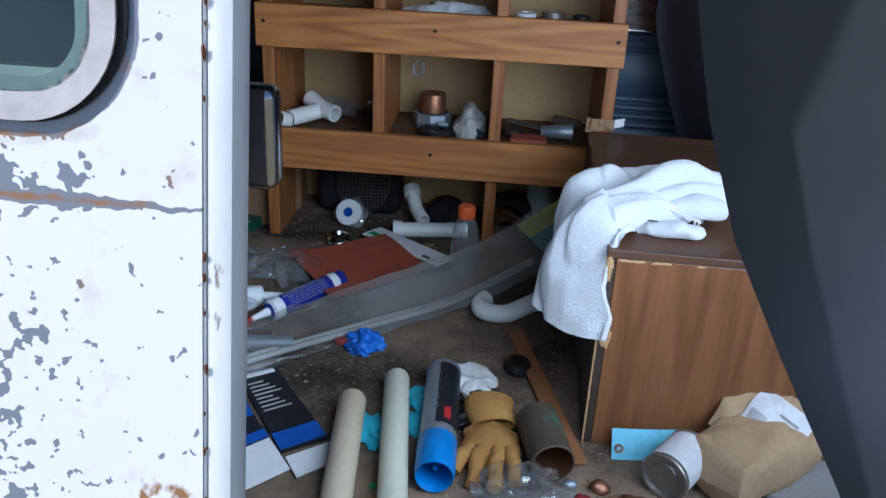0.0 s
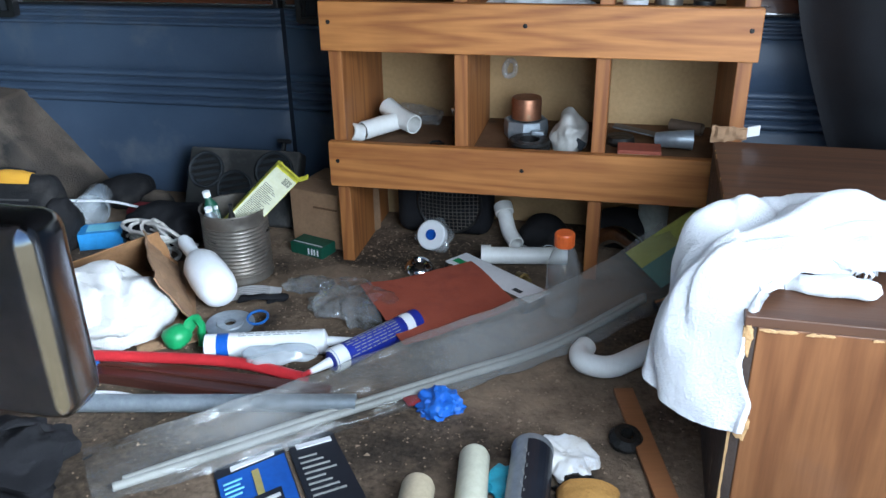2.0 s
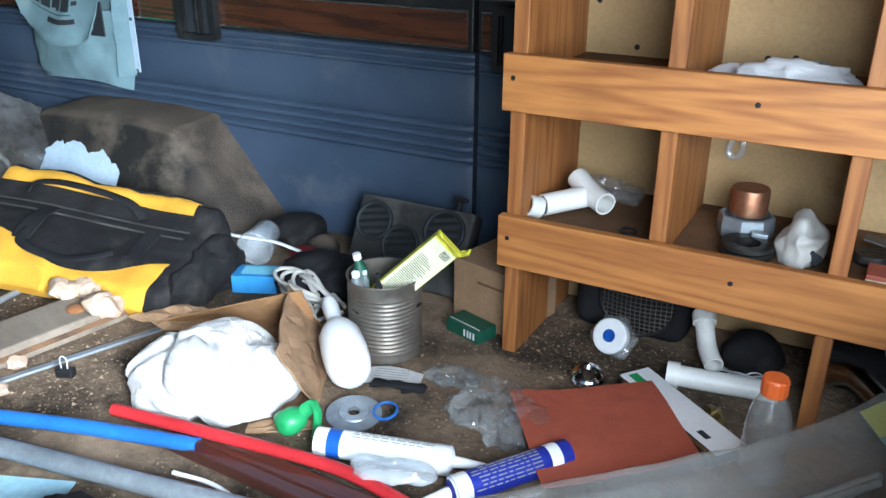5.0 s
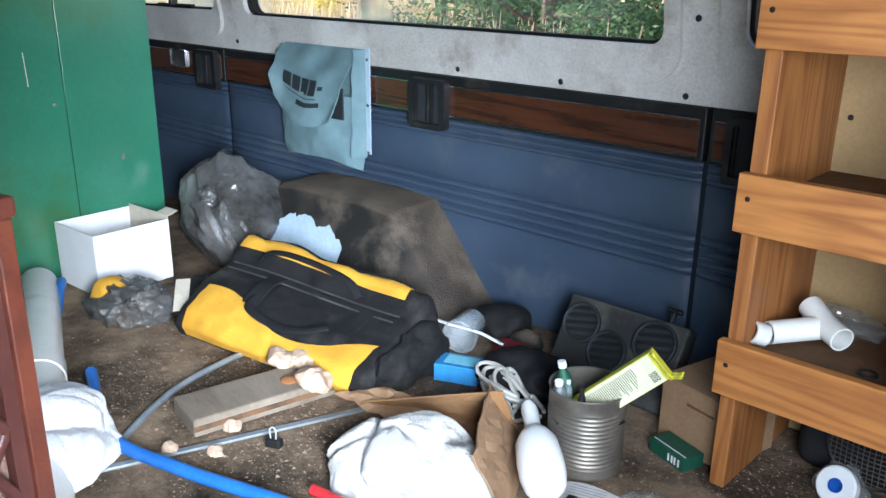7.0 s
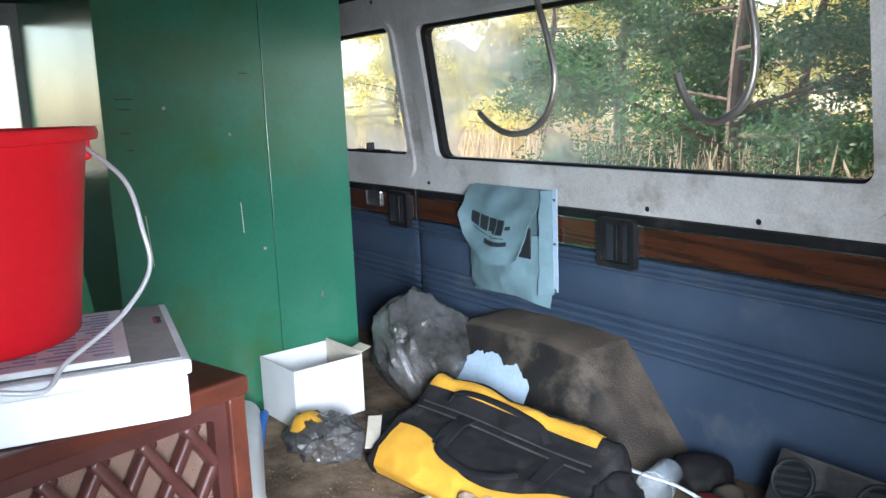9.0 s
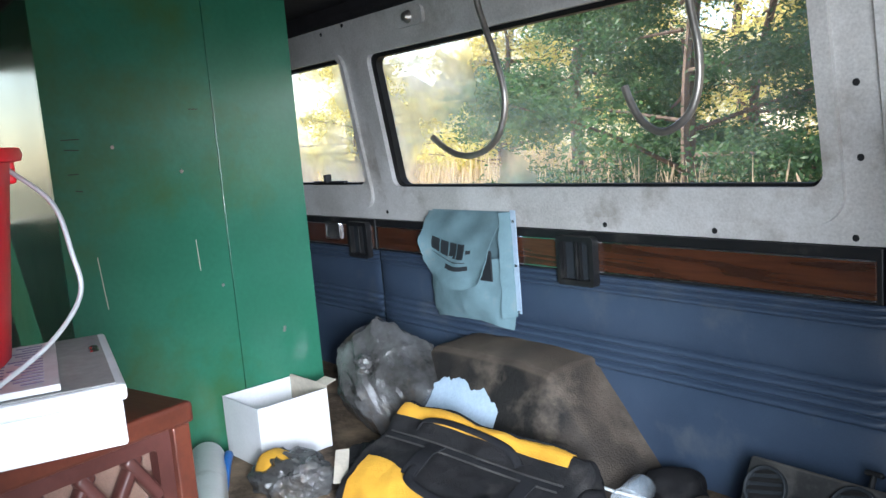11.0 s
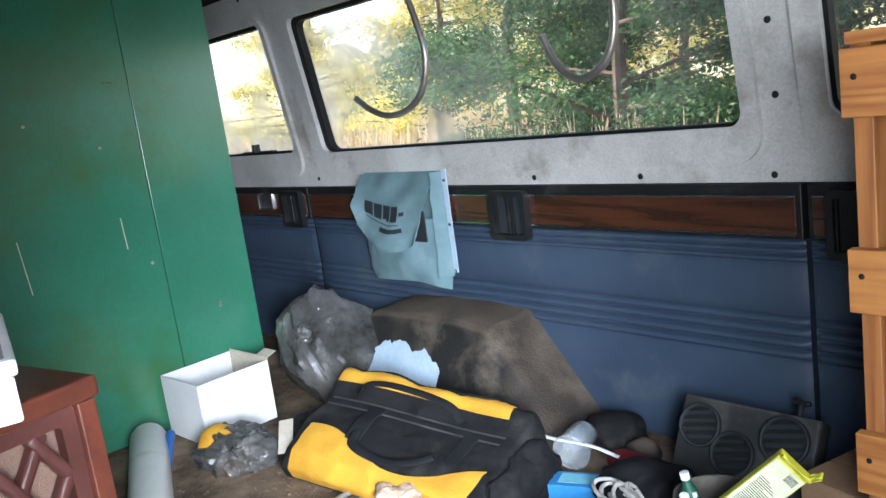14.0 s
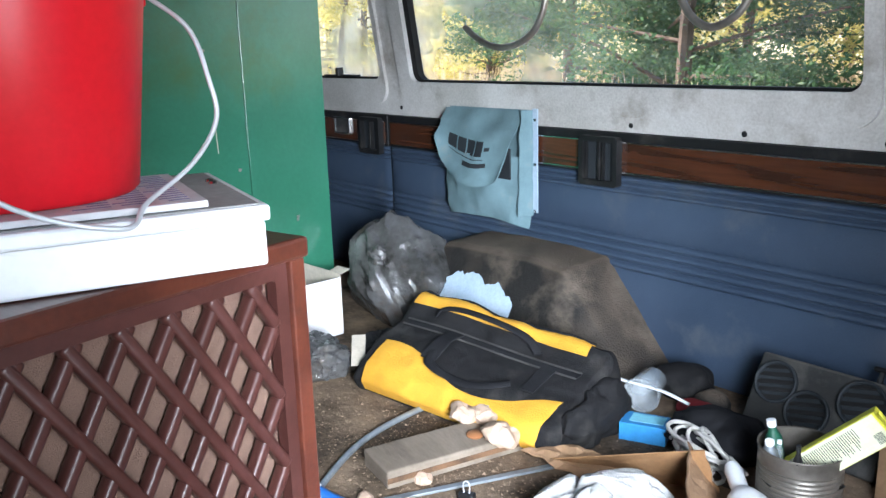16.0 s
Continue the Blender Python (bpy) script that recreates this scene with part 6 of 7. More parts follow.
solo("white_cloth", cl4, M["towel"], "white cloth bundle on the upper shelf", "cloth", T(0.46, 0.15, 0.583), 60)
for k, (x, y, w) in enumerate(((0.50, 0.20, 0.03), (0.66, 0.12, 0.035), (0.73, 0.16, 0.04), (0.80, 0.12, 0.03))):
    solo("pipe_fitting", lathe([(0.012, 0), (w * 0.6, 0.0), (w * 0.6, 0.02), (w * 0.75, 0.024), (w * 0.75, 0.04), (0.012, 0.042), (0.012, 0.0)], 20), M[("galv", "whitecard", "steel", "black")[k]], "loose pipe fitting on the upper shelf", "pipe fitting", T(x, y, 0.583, 0, 0, 20 * k), 40, group="fittings on the upper shelf")

# ---- near the door sill ----
pk = thing("torch_package", "flattened black and blue torch packaging card", "packaging", T(0, 0, 0))


def quad(a, b, c, d, z):
    bm = bmesh.new()
    vs = [bm.verts.new((*p, z)) for p in (a, b, c, d)]
    f = bm.faces.new(vs)
    r = bmesh.ops.extrude_face_region(bm, geom=[f])
    bmesh.ops.translate(bm, vec=(0, 0, 0.0022), verts=[v for v in r["geom"] if isinstance(v, bmesh.types.BMVert)])
    return bm


A0, A1, A2, A3 = (0.041, -0.777), (0.124, -0.690), (0.225, -0.842), (0.140, -0.925)


def bil(u, v, q=(A0, A1, A2, A3)):
    a, b, c, d = [V((*p, 0)) for p in q]
    p = a.lerp(b, u).lerp(d.lerp(c, u), v)
    return (p.x, p.y)


def patch(name, u0, u1, v0, v1, m, z, q=(A0, A1, A2, A3), label=""):
    return part(name, quad(bil(u0, v0, q), bil(u1, v0, q), bil(u1, v1, q), bil(u0, v1, q), z), m, pk, label)


patch("card", 0, 1, 0, 1, M["blackcard"], 0.004)
patch("blue_face", 0.02, 0.98, 0.16, 0.82, M["bluecard"], 0.0064, label="bright blue printed face")
patch("logo_bar", 0.22, 0.85, 0.06, 0.12, M["paper"], 0.0064)
patch("torch_picture", 0.48, 0.58, 0.24, 0.58, mat("brass_print", (0.42, 0.34, 0.12), rough=0.5), 0.0088)
patch("bottle_picture", 0.42, 0.80, 0.58, 0.80, M["blackcard"], 0.0088)
patch("logo_bar", 0.46, 0.76, 0.66, 0.70, M["paper"], 0.0112)
for k in range(4):
    patch("text_bar", 0.08, 0.34 - 0.04 * (k % 2), 0.27 + 0.06 * k, 0.285 + 0.06 * k, M["lightblue"], 0.0088)
B = ((0.130, -0.686), (0.195, -0.640), (0.355, -0.862), (0.285, -0.915))
patch("card", 0, 1, 0, 1, M["blackcard"], 0.003, B)
patch("logo_bar", 0.15, 0.9, 0.06, 0.10, M["paper"], 0.0054, B)
patch("blue_stripe", 0.0, 1.0, 0.80, 0.97, M["bluecard"], 0.0054, B)
for k in range(8):
    patch("text_bar", 0.12, 0.5 + 0.09 * (k % 4), 0.18 + 0.05 * k, 0.19 + 0.05 * k, M["greytop"], 0.0054, B)
C = ((0.140, -0.926), (0.226, -0.843), (0.31, -0.955), (0.225, -1.045))
patch("card", 0, 1, 0, 1, M["blackcard"], 0.006, C)
patch("blue_stripe", 0, 1, 0.14, 0.3, M["bluecard"], 0.0084, C)
patch("white_insert", 0.1, 0.98, 0.36, 1.04, M["whitecard"], 0.0098, C, "blank white card insert")
D = ((0.29, -0.92), (0.357, -0.868), (0.40, -0.93), (0.335, -0.99))
patch("white_insert", 0, 1, 0.1, 0.8, M["whitecard"], 0.005, D)


def sleeve(lab, p, q, r, m):
    ob = thing("foam_roller", lab, "paint roller", along(p, q))
    L = (V(q) - V(p)).length
    part("sleeve", xlathe([(r * 0.6, 0.0), (r * 0.9, -0.001), (r, 0.006), (r, L - 0.006), (r * 0.9, L + 0.001), (r * 0.6, L), (r * 0.6, 0.0)], 28), M[m], ob, smooth=50)


sleeve("beige foam paint roller sleeve", (0.383, -0.775, 0.031), (0.415, -1.13, 0.031), 0.026, "beige")
sleeve("cream foam paint roller sleeve", (0.455, -0.690, 0.031), (0.502, -1.10, 0.031), 0.0245, "cream")
for dx, dy, s, k in ((0.43, -0.83, 0.045, 1), (0.51, -0.72, 0.04, 2), (0.505, -0.80, 0.03, 7)):
    solo("nitrile_glove", lump(s * 0.7, s * 1.1, 0.012, 0.5, 34, k, 4, flat=0.5, ridge=True), M["teal"], "crumpled teal nitrile glove between the rollers", "glove", T(dx, dy, 0.0, 0, 0, 20), 40)
sp = thing("spray_can", "black and silver aerosol can with blue cap", "spray can", along((0.545, -0.668, 0.037), (0.556, -0.99, 0.037)))
part("can_body", xlathe([(0.0, 0.004), (0.031, 0.003), (0.034, 0.0), (0.0345, 0.004), (0.033, 0.008), (0.033, 0.215), (0.030, 0.222), (0, 0.223)], 32), M["silver"], sp, smooth=40)
bm = xlathe([(0.0334, 0.012), (0.0334, 0.205)], 32)
bmesh.ops.delete(bm, geom=[f for f in bm.faces if f.calc_center_median().y < -0.004], context="FACES")
part("dark_label", bm, M["blackcard"], sp)
bm = bmesh.new()
for k in range(16):
    box(0.03 + k * 0.009, 0.036 + k * 0.009, -0.010 + 0.003 * (k % 3), -0.0088 + 0.003 * (k % 3), 0.0305, 0.0338, bm=bm)
part("print", bm, M["greytop"], sp)
part("red_mark", box(0.16, 0.19, 0.008, 0.020, 0.0275, 0.0335), M["redpipe"], sp)
part("cap", xlathe([(0.034, 0.224), (0.035, 0.226), (0.034, 0.30), (0.031, 0.312), (0.028, 0.306), (0.027, 0.25), (0.0, 0.248)], 32), M["blueplastic"], sp, "bright blue cap", smooth=40)
part("actuator", xlathe([(0.009, 0.248), (0.009, 0.275), (0.004, 0.29), (0, 0.29)], 12), M["blueplastic"], sp)
solo("stained_rag", lump(0.045, 0.05, 0.018, 0.55, 26, 3, 5, flat=0.4, ridge=True), mat("stained_white_rag", (0.70, 0.69, 0.70), (0.62, 0.58, 0.52), rough=0.9, scale=16, stain=(0.36, 0.26, 0.15), sscale=14, slo=0.58, shi=0.7), "crumpled white rag with brown stains", "rag", T(0.595, -0.645, 0.0, 0, 0, 30), 50)
for x, y, s, k in ((0.625, -0.715, 0.04, 1), (0.60, -0.775, 0.036, 4), (0.645, -0.735, 0.03, 8)):
    solo("black_glove", lump(s, s * 0.8, 0.016, 0.5, 40, k, 4, flat=0.5, ridge=True), M["grease"], "scrunched greasy black glove", "glove", T(x, y, 0.0), 50)
solo("black_grommet", lathe([(0.010, 0.0), (0.028, 0.002), (0.03, 0.012), (0.022, 0.024), (0.012, 0.024), (0.010, 0.0)], 24), M["grease"], "oily black rubber grommet", "grommet", T(0.692, -0.575, 0.0, 8, 6, 0), 40)
st = solo("wood_stick", box(0, 0.47, -0.018, 0.018, 0, 0.008, 0.0015), M["stickwood"], "flat orange-brown wooden paint stick", "stick", along((0.686, -0.425, 0.002), (0.800, -0.905, 0.012)))
# leather glove
gl = thing("leather_glove", "worn tan leather work glove", "glove", T(0.645, -0.845, 0.0, 0, 0, 0))
part("palm", lump(0.052, 0.062, 0.020, 0.25, 18, 3, 5, flat=0.5), M["leather"], gl, smooth=60)
part("cuff", ragged(tube([(0.0, 0.04, 0.02), (-0.005, 0.07, 0.026), (-0.012, 0.115, 0.02)], lambda u: 0.042 + 0.006 * u, 18, 8, 0.003, flat=0.5), 0.008, 24), M["leather"], gl, smooth=60)
for k, (x0, x1, y1) in enumerate(((-0.04, -0.062, -0.085), (-0.016, -0.028, -0.118), (0.012, 0.010, -0.122), (0.036, 0.044, -0.10))):
    part("finger", ragged(tube([(x0, -0.03, 0.018), ((x0 + x1) / 2, -0.06, 0.022), (x1, y1, 0.012)], lambda u: 0.0155 - 0.003 * u, 12, 8), 0.004, 40, k), M["leather"], gl, smooth=60)
cpn = thing("copper_pipe", "short patinated copper pipe end", "pipe", along((0.725, -0.795, 0.038), (0.752, -0.925, 0.038)))
part("pipe", xlathe([(0.035, 0.0), (0.038, 0.0), (0.038, 0.125), (0.035, 0.127), (0.0345, 0.0)], 32), M["patina"], cpn, smooth=40)
part("inner_wall", xlathe([(0.0, 0.02), (0.0343, 0.02), (0.0343, 0.126)], 28), M["copper"], cpn, smooth=40)
solo("plastic_bag", lump(0.075, 0.07, 0.032, 0.4, 24, 41, 5, flat=0.5, ridge=True), M["clear"], "scrunched clear plastic bag by the sill", "plastic bag", T(0.70, -0.975, 0.0), 30)
lbx = thing("hang_tag", "light blue cardboard tag standing by the cabinet", "tag", T(0.86, -0.842, 0.0, 65, 0, 6))
part("card", grid(8, 3, lambda u, v: (0.17 * u, 0.055 * v, 0.004 * math.sin(u * 5)), thick=0.0012), M["lightblue"], lbx)
part("eyelet", lathe([(0.004, 0), (0.008, 0), (0.008, 0.003), (0.004, 0.003), (0.004, 0)], 14), M["copper"], lbx, at=T(0.012, 0.02, 0.002))
pc = thing("paint_can", "small tin can with a pale label lying on its side", "can", along((0.99, -0.855, 0.043), (0.930, -0.935, 0.043)))
part("can_body", xlathe([(0, 0), (0.040, 0.0), (0.042, 0.003), (0.0405, 0.006), (0.0405, 0.094), (0.042, 0.097), (0.041, 0.10), (0.036, 0.10), (0.034, 0.092), (0.024, 0.092), (0.022, 0.096), (0, 0.096)], 32), M["steel"], pc, smooth=40)
part("label_band", xlathe([(0.0412, 0.01), (0.0412, 0.09)], 32), M["paper"], pc)
kb = thing("paper_bag", "torn folded brown paper sack with a printed label", "paper bag", T(1.005, -0.925, 0.0, 0, 0, 38))


def kraft_body(u, v):
    """A flattened square-cornered sack lying on the floor; u along it, v round it."""
    g = v * 2 * math.pi
    c, t = math.cos(g), math.sin(g)
    w, h = 0.060 + 0.012 * u, 0.040 + 0.016 * math.sin(u * 2.6)
    p = V((0.20 * u, w * math.copysign(abs(c) ** 0.5, c), h + h * math.copysign(abs(t) ** 0.45, t)))
    if u < 0.08:
        p.z = h + (p.z - h) * (u / 0.08) ** 0.4
    return p + V((nv(p, 17, 2), nv(p, 17, 5), abs(nv(p, 17, 9)))) * 0.013 + V((0, 0, 1)) * 0.006 * (0.2 - abs(nv(p, 34, 1)))


part("sack", grid(40, 40, kraft_body, thick=0.0012), M["kraft"], kb, smooth=30)
flap_at = kb.matrix_basis.inverted()


def kraft_flap(u, v, lift=0.0):
    """The folded-over top with its torn upper rim, leaning against the dark panel."""
    low = V((1.015, -0.835, 0.088)).lerp(V((1.105, -0.925, 0.070)), u)
    top = V((1.090, -0.755, 0.165)).lerp(V((1.205, -0.850, 0.125)), u)
    p = low.lerp(top, v)
    out = V((-0.45, -0.45, 0.77))
    p += out * (0.010 * math.sin(u * 4 + 0.5) * math.sin(v * 3) + 0.006 * nv((u * 3, v * 3, 0), 1.3) + lift)
    return p + V((0.010, 0.010, 0.004)) * (nv((u * 8, 0, 1), 1.0) if v > 0.93 else 0.0)


part("folded_top", grid(26, 16, kraft_flap, thick=0.0016), M["kraft"], kb, smooth=40, at=flap_at)
lbq = part("label", grid(14, 10, lambda u, v: kraft_flap(0.30 + 0.66 * u, 0.12 + 0.76 * v, 0.003), thick=0.0006), M["paper"], kb, "white printed shipping label", at=flap_at)
for k in range(9):
    part("print_bar", grid(1, 4, lambda u, v: kraft_flap(0.36 + 0.022 * k + 0.011 * u, 0.22 + 0.30 * v, 0.0045)), M["greytop"], lbq)
for k in range(4):
    part("print_line", grid(6, 1, lambda u, v: kraft_flap(0.62 + (0.28 - 0.05 * (k % 2)) * u, 0.26 + 0.13 * k + 0.035 * v, 0.0045)), M["greytop"], lbq)
solo("grey_plate", xf(box(-0.12, 0.12, -0.16, 0.16, 0.0, 0.012, 0.004), Matrix.Identity(4)), M["greytop"], "dull grey metal plate beside the paper sack", "metal plate", T(1.29, -0.83, 0.006, 0, -4, -32))
for k, (x, y, s) in enumerate(((0.83, -0.93, 0.018), (0.80, -0.965, 0.014), (0.86, -0.965, 0.02), (0.78, -0.93, 0.012), (0.885, -0.985, 0.03))):
    solo("fitting_scrap", lump(s, s * 0.8, s * 0.7, 0.4, 50, k, 3, flat=0.4), M[("copper", "redcloth", "card", "galv", "copper")[k]], "small copper scrap among the litter", "scrap", T(x, y, 0.0), 50, group="scraps by the sill")
solo("green_chip", lump(0.007, 0.006, 0.004, 0.3, 60, 1, 2), M["greenplastic"], "tiny green plastic chip", "chip", T(0.455, -0.975, 0.0), 40)
bc2 = thing("black_sack", "crumpled black cloth bag heaped on the floor", "cloth bag", T(-0.30, -0.86, 0.0, 0, 0, 20))
part("body", crinkle(lump(0.13, 0.11, 0.05, 0.4, 12, 77, 5, flat=0.4, ridge=True), 0.016, 18), M["blackmatt"], bc2, smooth=50)
part("strap", ragged(tube([(-0.06, -0.05, 0.055), (0.0, 0.02, 0.082), (0.06, 0.06, 0.062), (0.105, 0.04, 0.02)], 0.014, 8, 8, flat=0.3), 0.004, 40), M["blackmatt"], bc2, smooth=60)
solo("light_blue_sheet", box(-0.16, 0.12, -0.10, 0.10, 0.0, 0.003), mat("pale_blue_sheet", (0.36, 0.60, 0.72), rough=0.6), "pale blue card under the black cloth", "card", T(-0.50, -0.85, 0.001, 0, 0, 22))


# ---- the left-hand heap ----
DUF = T(-1.075, -0.122, 0.0, 0, 0, 8.5)
duffel = thing("tool_bag", "black and yellow canvas tool bag lying slumped", "tool bag", DUF)
PRF = [(-0.170, 0.0), (-0.180, 0.03), (-0.155, 0.075), (-0.098, 0.112), (-0.037, 0.130), (0.02, 0.150), (0.062, 0.185), (0.088, 0.205), (0.108, 0.195), (0.125, 0.10), (0.12, 0.0)]


def duf(u, v, lift=0.0):
    k = v * (len(PRF) - 1)
    i = min(int(k), len(PRF) - 2)
    t = k - i
    y = PRF[i][0] + (PRF[i + 1][0] - PRF[i][0]) * t
    z = PRF[i][1] + (PRF[i + 1][1] - PRF[i][1]) * t
    x = (u - 0.5) * 0.69
    e = min(1, min(u, 1 - u) / 0.035) ** 0.5
    sag = 1.0 + 0.03 * math.sin(u * 6) - 0.13 * (u - 0.3)
    y *= 0.90 + 0.10 * e
    z *= (0.80 + 0.20 * e) * sag
    p = V((x, y, z))
    n = V((0, -1, 0.6)).normalized() if v < 0.7 else V((0, 0.3, 1)).normalized()
    crease = 0.010 * (0.25 - abs(nv((p.x * 0.6, p.y * 1.6, p.z * 1.6), 13, 2))) + 0.005 * (0.25 - abs(nv(p, 31, 5)))
    p += n * (0.012 * nv(p, 11, 3) + crease + lift)
    p.x += 0.01 * nv(p, 16, 8)
    p.z = max(p.z, 0.002)
    return p


bm = grid(110, 80, duf)
ends = {}
for e in (0.0, 1.0):
    ring_pts = [bm.verts.new(duf(e, j / 20)) for j in range(21)]
    bm.faces.new(ring_pts)
part("body", bm, M["bagblack"], duffel, smooth=60)
part("yellow_top_band", grid(50, 6, lambda u, v: duf(0.035 + 0.86 * u, 0.60 + 0.165 * v, 0.004), thick=0.002), M["yellow"], duffel, smooth=60)
part("yellow_front_pocket", grid(60, 14, lambda u, v: duf(0.085 + 0.855 * u, 0.02 + (0.26 + 0.06 * math.cos(u * 6 - 0.5)) * v, 0.006 + 0.012 * math.sin(v * 3.1)), thick=0.002), M["yellow"], duffel, smooth=60)
part("zip_band", grid(40, 2, lambda u, v: duf(0.08 + 0.84 * u, 0.47 + 0.03 * v, 0.004), thick=0.002), M["blackmatt"], duffel)
for name, pts in (("upper", [(0.20, 0.555, 0.010), (0.24, 0.60, 0.020), (0.34, 0.635, 0.026), (0.48, 0.635, 0.028), (0.62, 0.615, 0.026), (0.68, 0.58, 0.020), (0.72, 0.535, 0.010)]),
                  ("lower", [(0.34, 0.37, 0.016), (0.35, 0.32, 0.024), (0.38, 0.285, 0.028), (0.46, 0.262, 0.030), (0.58, 0.255, 0.030), (0.67, 0.28, 0.026), (0.73, 0.33, 0.016)])):
    part("carry_handle", tube([tuple(duf(*q)) for q in pts], 0.013, 10, 8, flat=0.32), M["blackmatt"], duffel, smooth=60)
part("handle_strap", grid(6, 14, lambda u, v: duf(0.305 + 0.075 * u, 0.50 - 0.20 * v, 0.012 + 0.014 * math.sin(v * 3.1)), thick=0.004), M["blackmatt"], duffel, smooth=60)
part("handle_strap", grid(6, 10, lambda u, v: duf(0.77 + 0.06 * u, 0.48 - 0.16 * v, 0.010), thick=0.004), M["blackmatt"], duffel, smooth=60)
for v0 in (0.465, 0.505):
    part("zip_tape", tube([tuple(duf(0.06 + 0.86 * k / 24, v0, 0.0055)) for k in range(25)], 0.0024, 6, 2), M["dustplastic"], duffel)
part("piping", tube([tuple(duf(0.015 + 0.88 * k / 24, 0.772, 0.006)) for k in range(25)], 0.004, 6, 2), M["blackmatt"], duffel)
part("end_flap", crinkle(lump(0.13, 0.125, 0.062, 0.3, 10, 5, 5, flat=0.4, ridge=True), 0.02, 14), M["bagblack"], duffel, smooth=60, at=T(-0.375, 0.035, 0.0, 0, 0, 25))
part("end_panel", crinkle(lump(0.045, 0.135, 0.090, 0.22, 14, 9, 5, flat=0.5), 0.018, 18), M["bagblack"], duffel, smooth=60, at=T(0.345, 0.0, 0.0))

# cloudy cup with a bent white strip through it
cup = solo("plastic_cup", lathe([(0, 0.0), (0.034, 0.0), (0.036, 0.003), (0.046, 0.095), (0.048, 0.096), (0.048, 0.099), (0.044, 0.098), (0.034, 0.005), (0, 0.005)], 32), M["cloudy"], "translucent plastic cup lying on its side", "cup", along((-0.775, 0.20, 0.055), (-0.745, 0.115, 0.048)) @ pose(0, 0, 0, 0, 90, 0), 50)
solo("white_strip", tube([(-0.92, 0.11, 0.075), (-0.80, 0.10, 0.075), (-0.70, 0.125, 0.07), (-0.625, 0.145, 0.05)], 0.007, 8, 8, flat=0.4), M["white"], "thin bent white plastic strip", "plastic strip", smooth=60)
bb = thing("blue_carton", "bright blue and white carton on the floor", "carton", T(-0.655, 0.005, 0.0, 0, 0, 24))
part("carton_body", box(-0.05, 0.06, -0.035, 0.035, 0.0, 0.045, 0.002), mat("sky_blue_carton", (0.04, 0.27, 0.60), rough=0.4), bb)
part("label", box(-0.03, 0.05, -0.02, 0.025, 0.0452, 0.0458), M["lightblue"], bb)
solo("black_cloth", lump(0.115, 0.10, 0.055, 0.22, 11, 17, 5, flat=0.35, ridge=True), M["blackmatt"], "heap of black cloth behind the rope", "cloth", T(-0.50, 0.075, 0.0, 0, 0, 10), 60)
solo("black_cloth", lump(0.09, 0.07, 0.05, 0.3, 13, 27, 4, flat=0.4), M["bagblack"], "dark cloth against the wheel arch", "cloth", T(-0.74, 0.29, 0.0), 60)
rc = thing("cloth_hat", "red and grey cloth hat behind the cup", "hat", T(-0.615, 0.20, 0.0))
part("crown", lump(0.045, 0.035, 0.030, 0.2, 16, 3, 4, flat=0.4), M["well"], rc, smooth=60, at=T(0.0, 0.03, 0.012))
part("brim", lump(0.075, 0.045, 0.028, 0.2, 16, 6, 4, flat=0.4), M["redcloth"], rc, smooth=60, at=T(0.0, -0.012, 0.0))
rope = bmesh.new()
rng = random.Random(12)
for k in range(11):
    a, rr = rng.uniform(0, 6.28), rng.uniform(0.03, 0.06)
    c = V((rng.uniform(-0.03, 0.03), rng.uniform(-0.025, 0.025), 0.012 + 0.006 * k))
    d = rng.uniform(0.5, 0.8)
    tube([tuple(c + V((rr * 1.5 * math.cos(a + q * 0.7), rr * d * math.sin(a + q * 0.7), 0.012 * math.sin(q + k)))) for q in range(10)], 0.0048, 7, 6, bm=rope)
solo("rope_coil", rope, M["rope"], "tangled coil of white braided rope", "rope", T(-0.475, -0.055, 0.012, -22, 10, -25), 60)

# dusty plank, crumpled paper, clips
plk = thing("plank", "dusty grey plank on the floor", "plank", along((-0.928, -0.585, 0.0), (-0.855, -0.20, 0.0)))
part("board", box(0, 0.40, -0.068, 0.062, 0.0, 0.042, 0.005, 2), M["plank"], plk)
part("groove", box(0.0, 0.399, -0.0695, -0.0682, 0.014, 0.026), M["shelfboard"], plk)
for x, y, z, s, k in ((-0.955, -0.30, 0.04, 0.042, 3), (-0.905, -0.275, 0.042, 0.036, 8), (-0.800, -0.325, 0.042, 0.045, 5), (-0.855, -0.66, 0.0, 0.02, 6), (-0.775, -0.60, 0.0, 0.018, 4), (-0.84, -0.52, 0.0, 0.022, 9)):
    solo("crumpled_paper", lump(s, s * 0.8, s * 0.6, 0.5, 0.9 / s, k, 4, flat=0.3, ridge=True), M["tissue"], "crumpled pinkish brown paper wad", "paper wad", T(x, y, z), 25, group="paper wads")
solo("wood_disc", lathe([(0, 0), (0.02, 0), (0.021, 0.004), (0.015, 0.008), (0, 0.008)], 20), M["stickwood"], "small round wooden disc", "wood disc", T(-0.865, -0.345, 0.043), 40)
bc = thing("binder_clip", "black binder clip on the floor", "clip", T(-0.715, -0.50, 0.0, 0, 0, 25))
part("jaw", box(-0.018, 0.018, -0.008, 0.012, 0, 0.02, 0.004), M["black"], bc)
part("wire_handle", tube([(-0.006, 0.0, 0.018), (-0.007, 0.0, 0.04), (0.0, 0.0, 0.047), (0.007, 0.0, 0.04), (0.006, 0.0, 0.018)], 0.0014, 6, 5), M["wire"], bc)

# white carton, grey bag, taped parcel
wb = thing("white_box", "open white cardboard box by the green partition", "box", T(-1.895, -0.255, 0.0, 0, 0, 4))
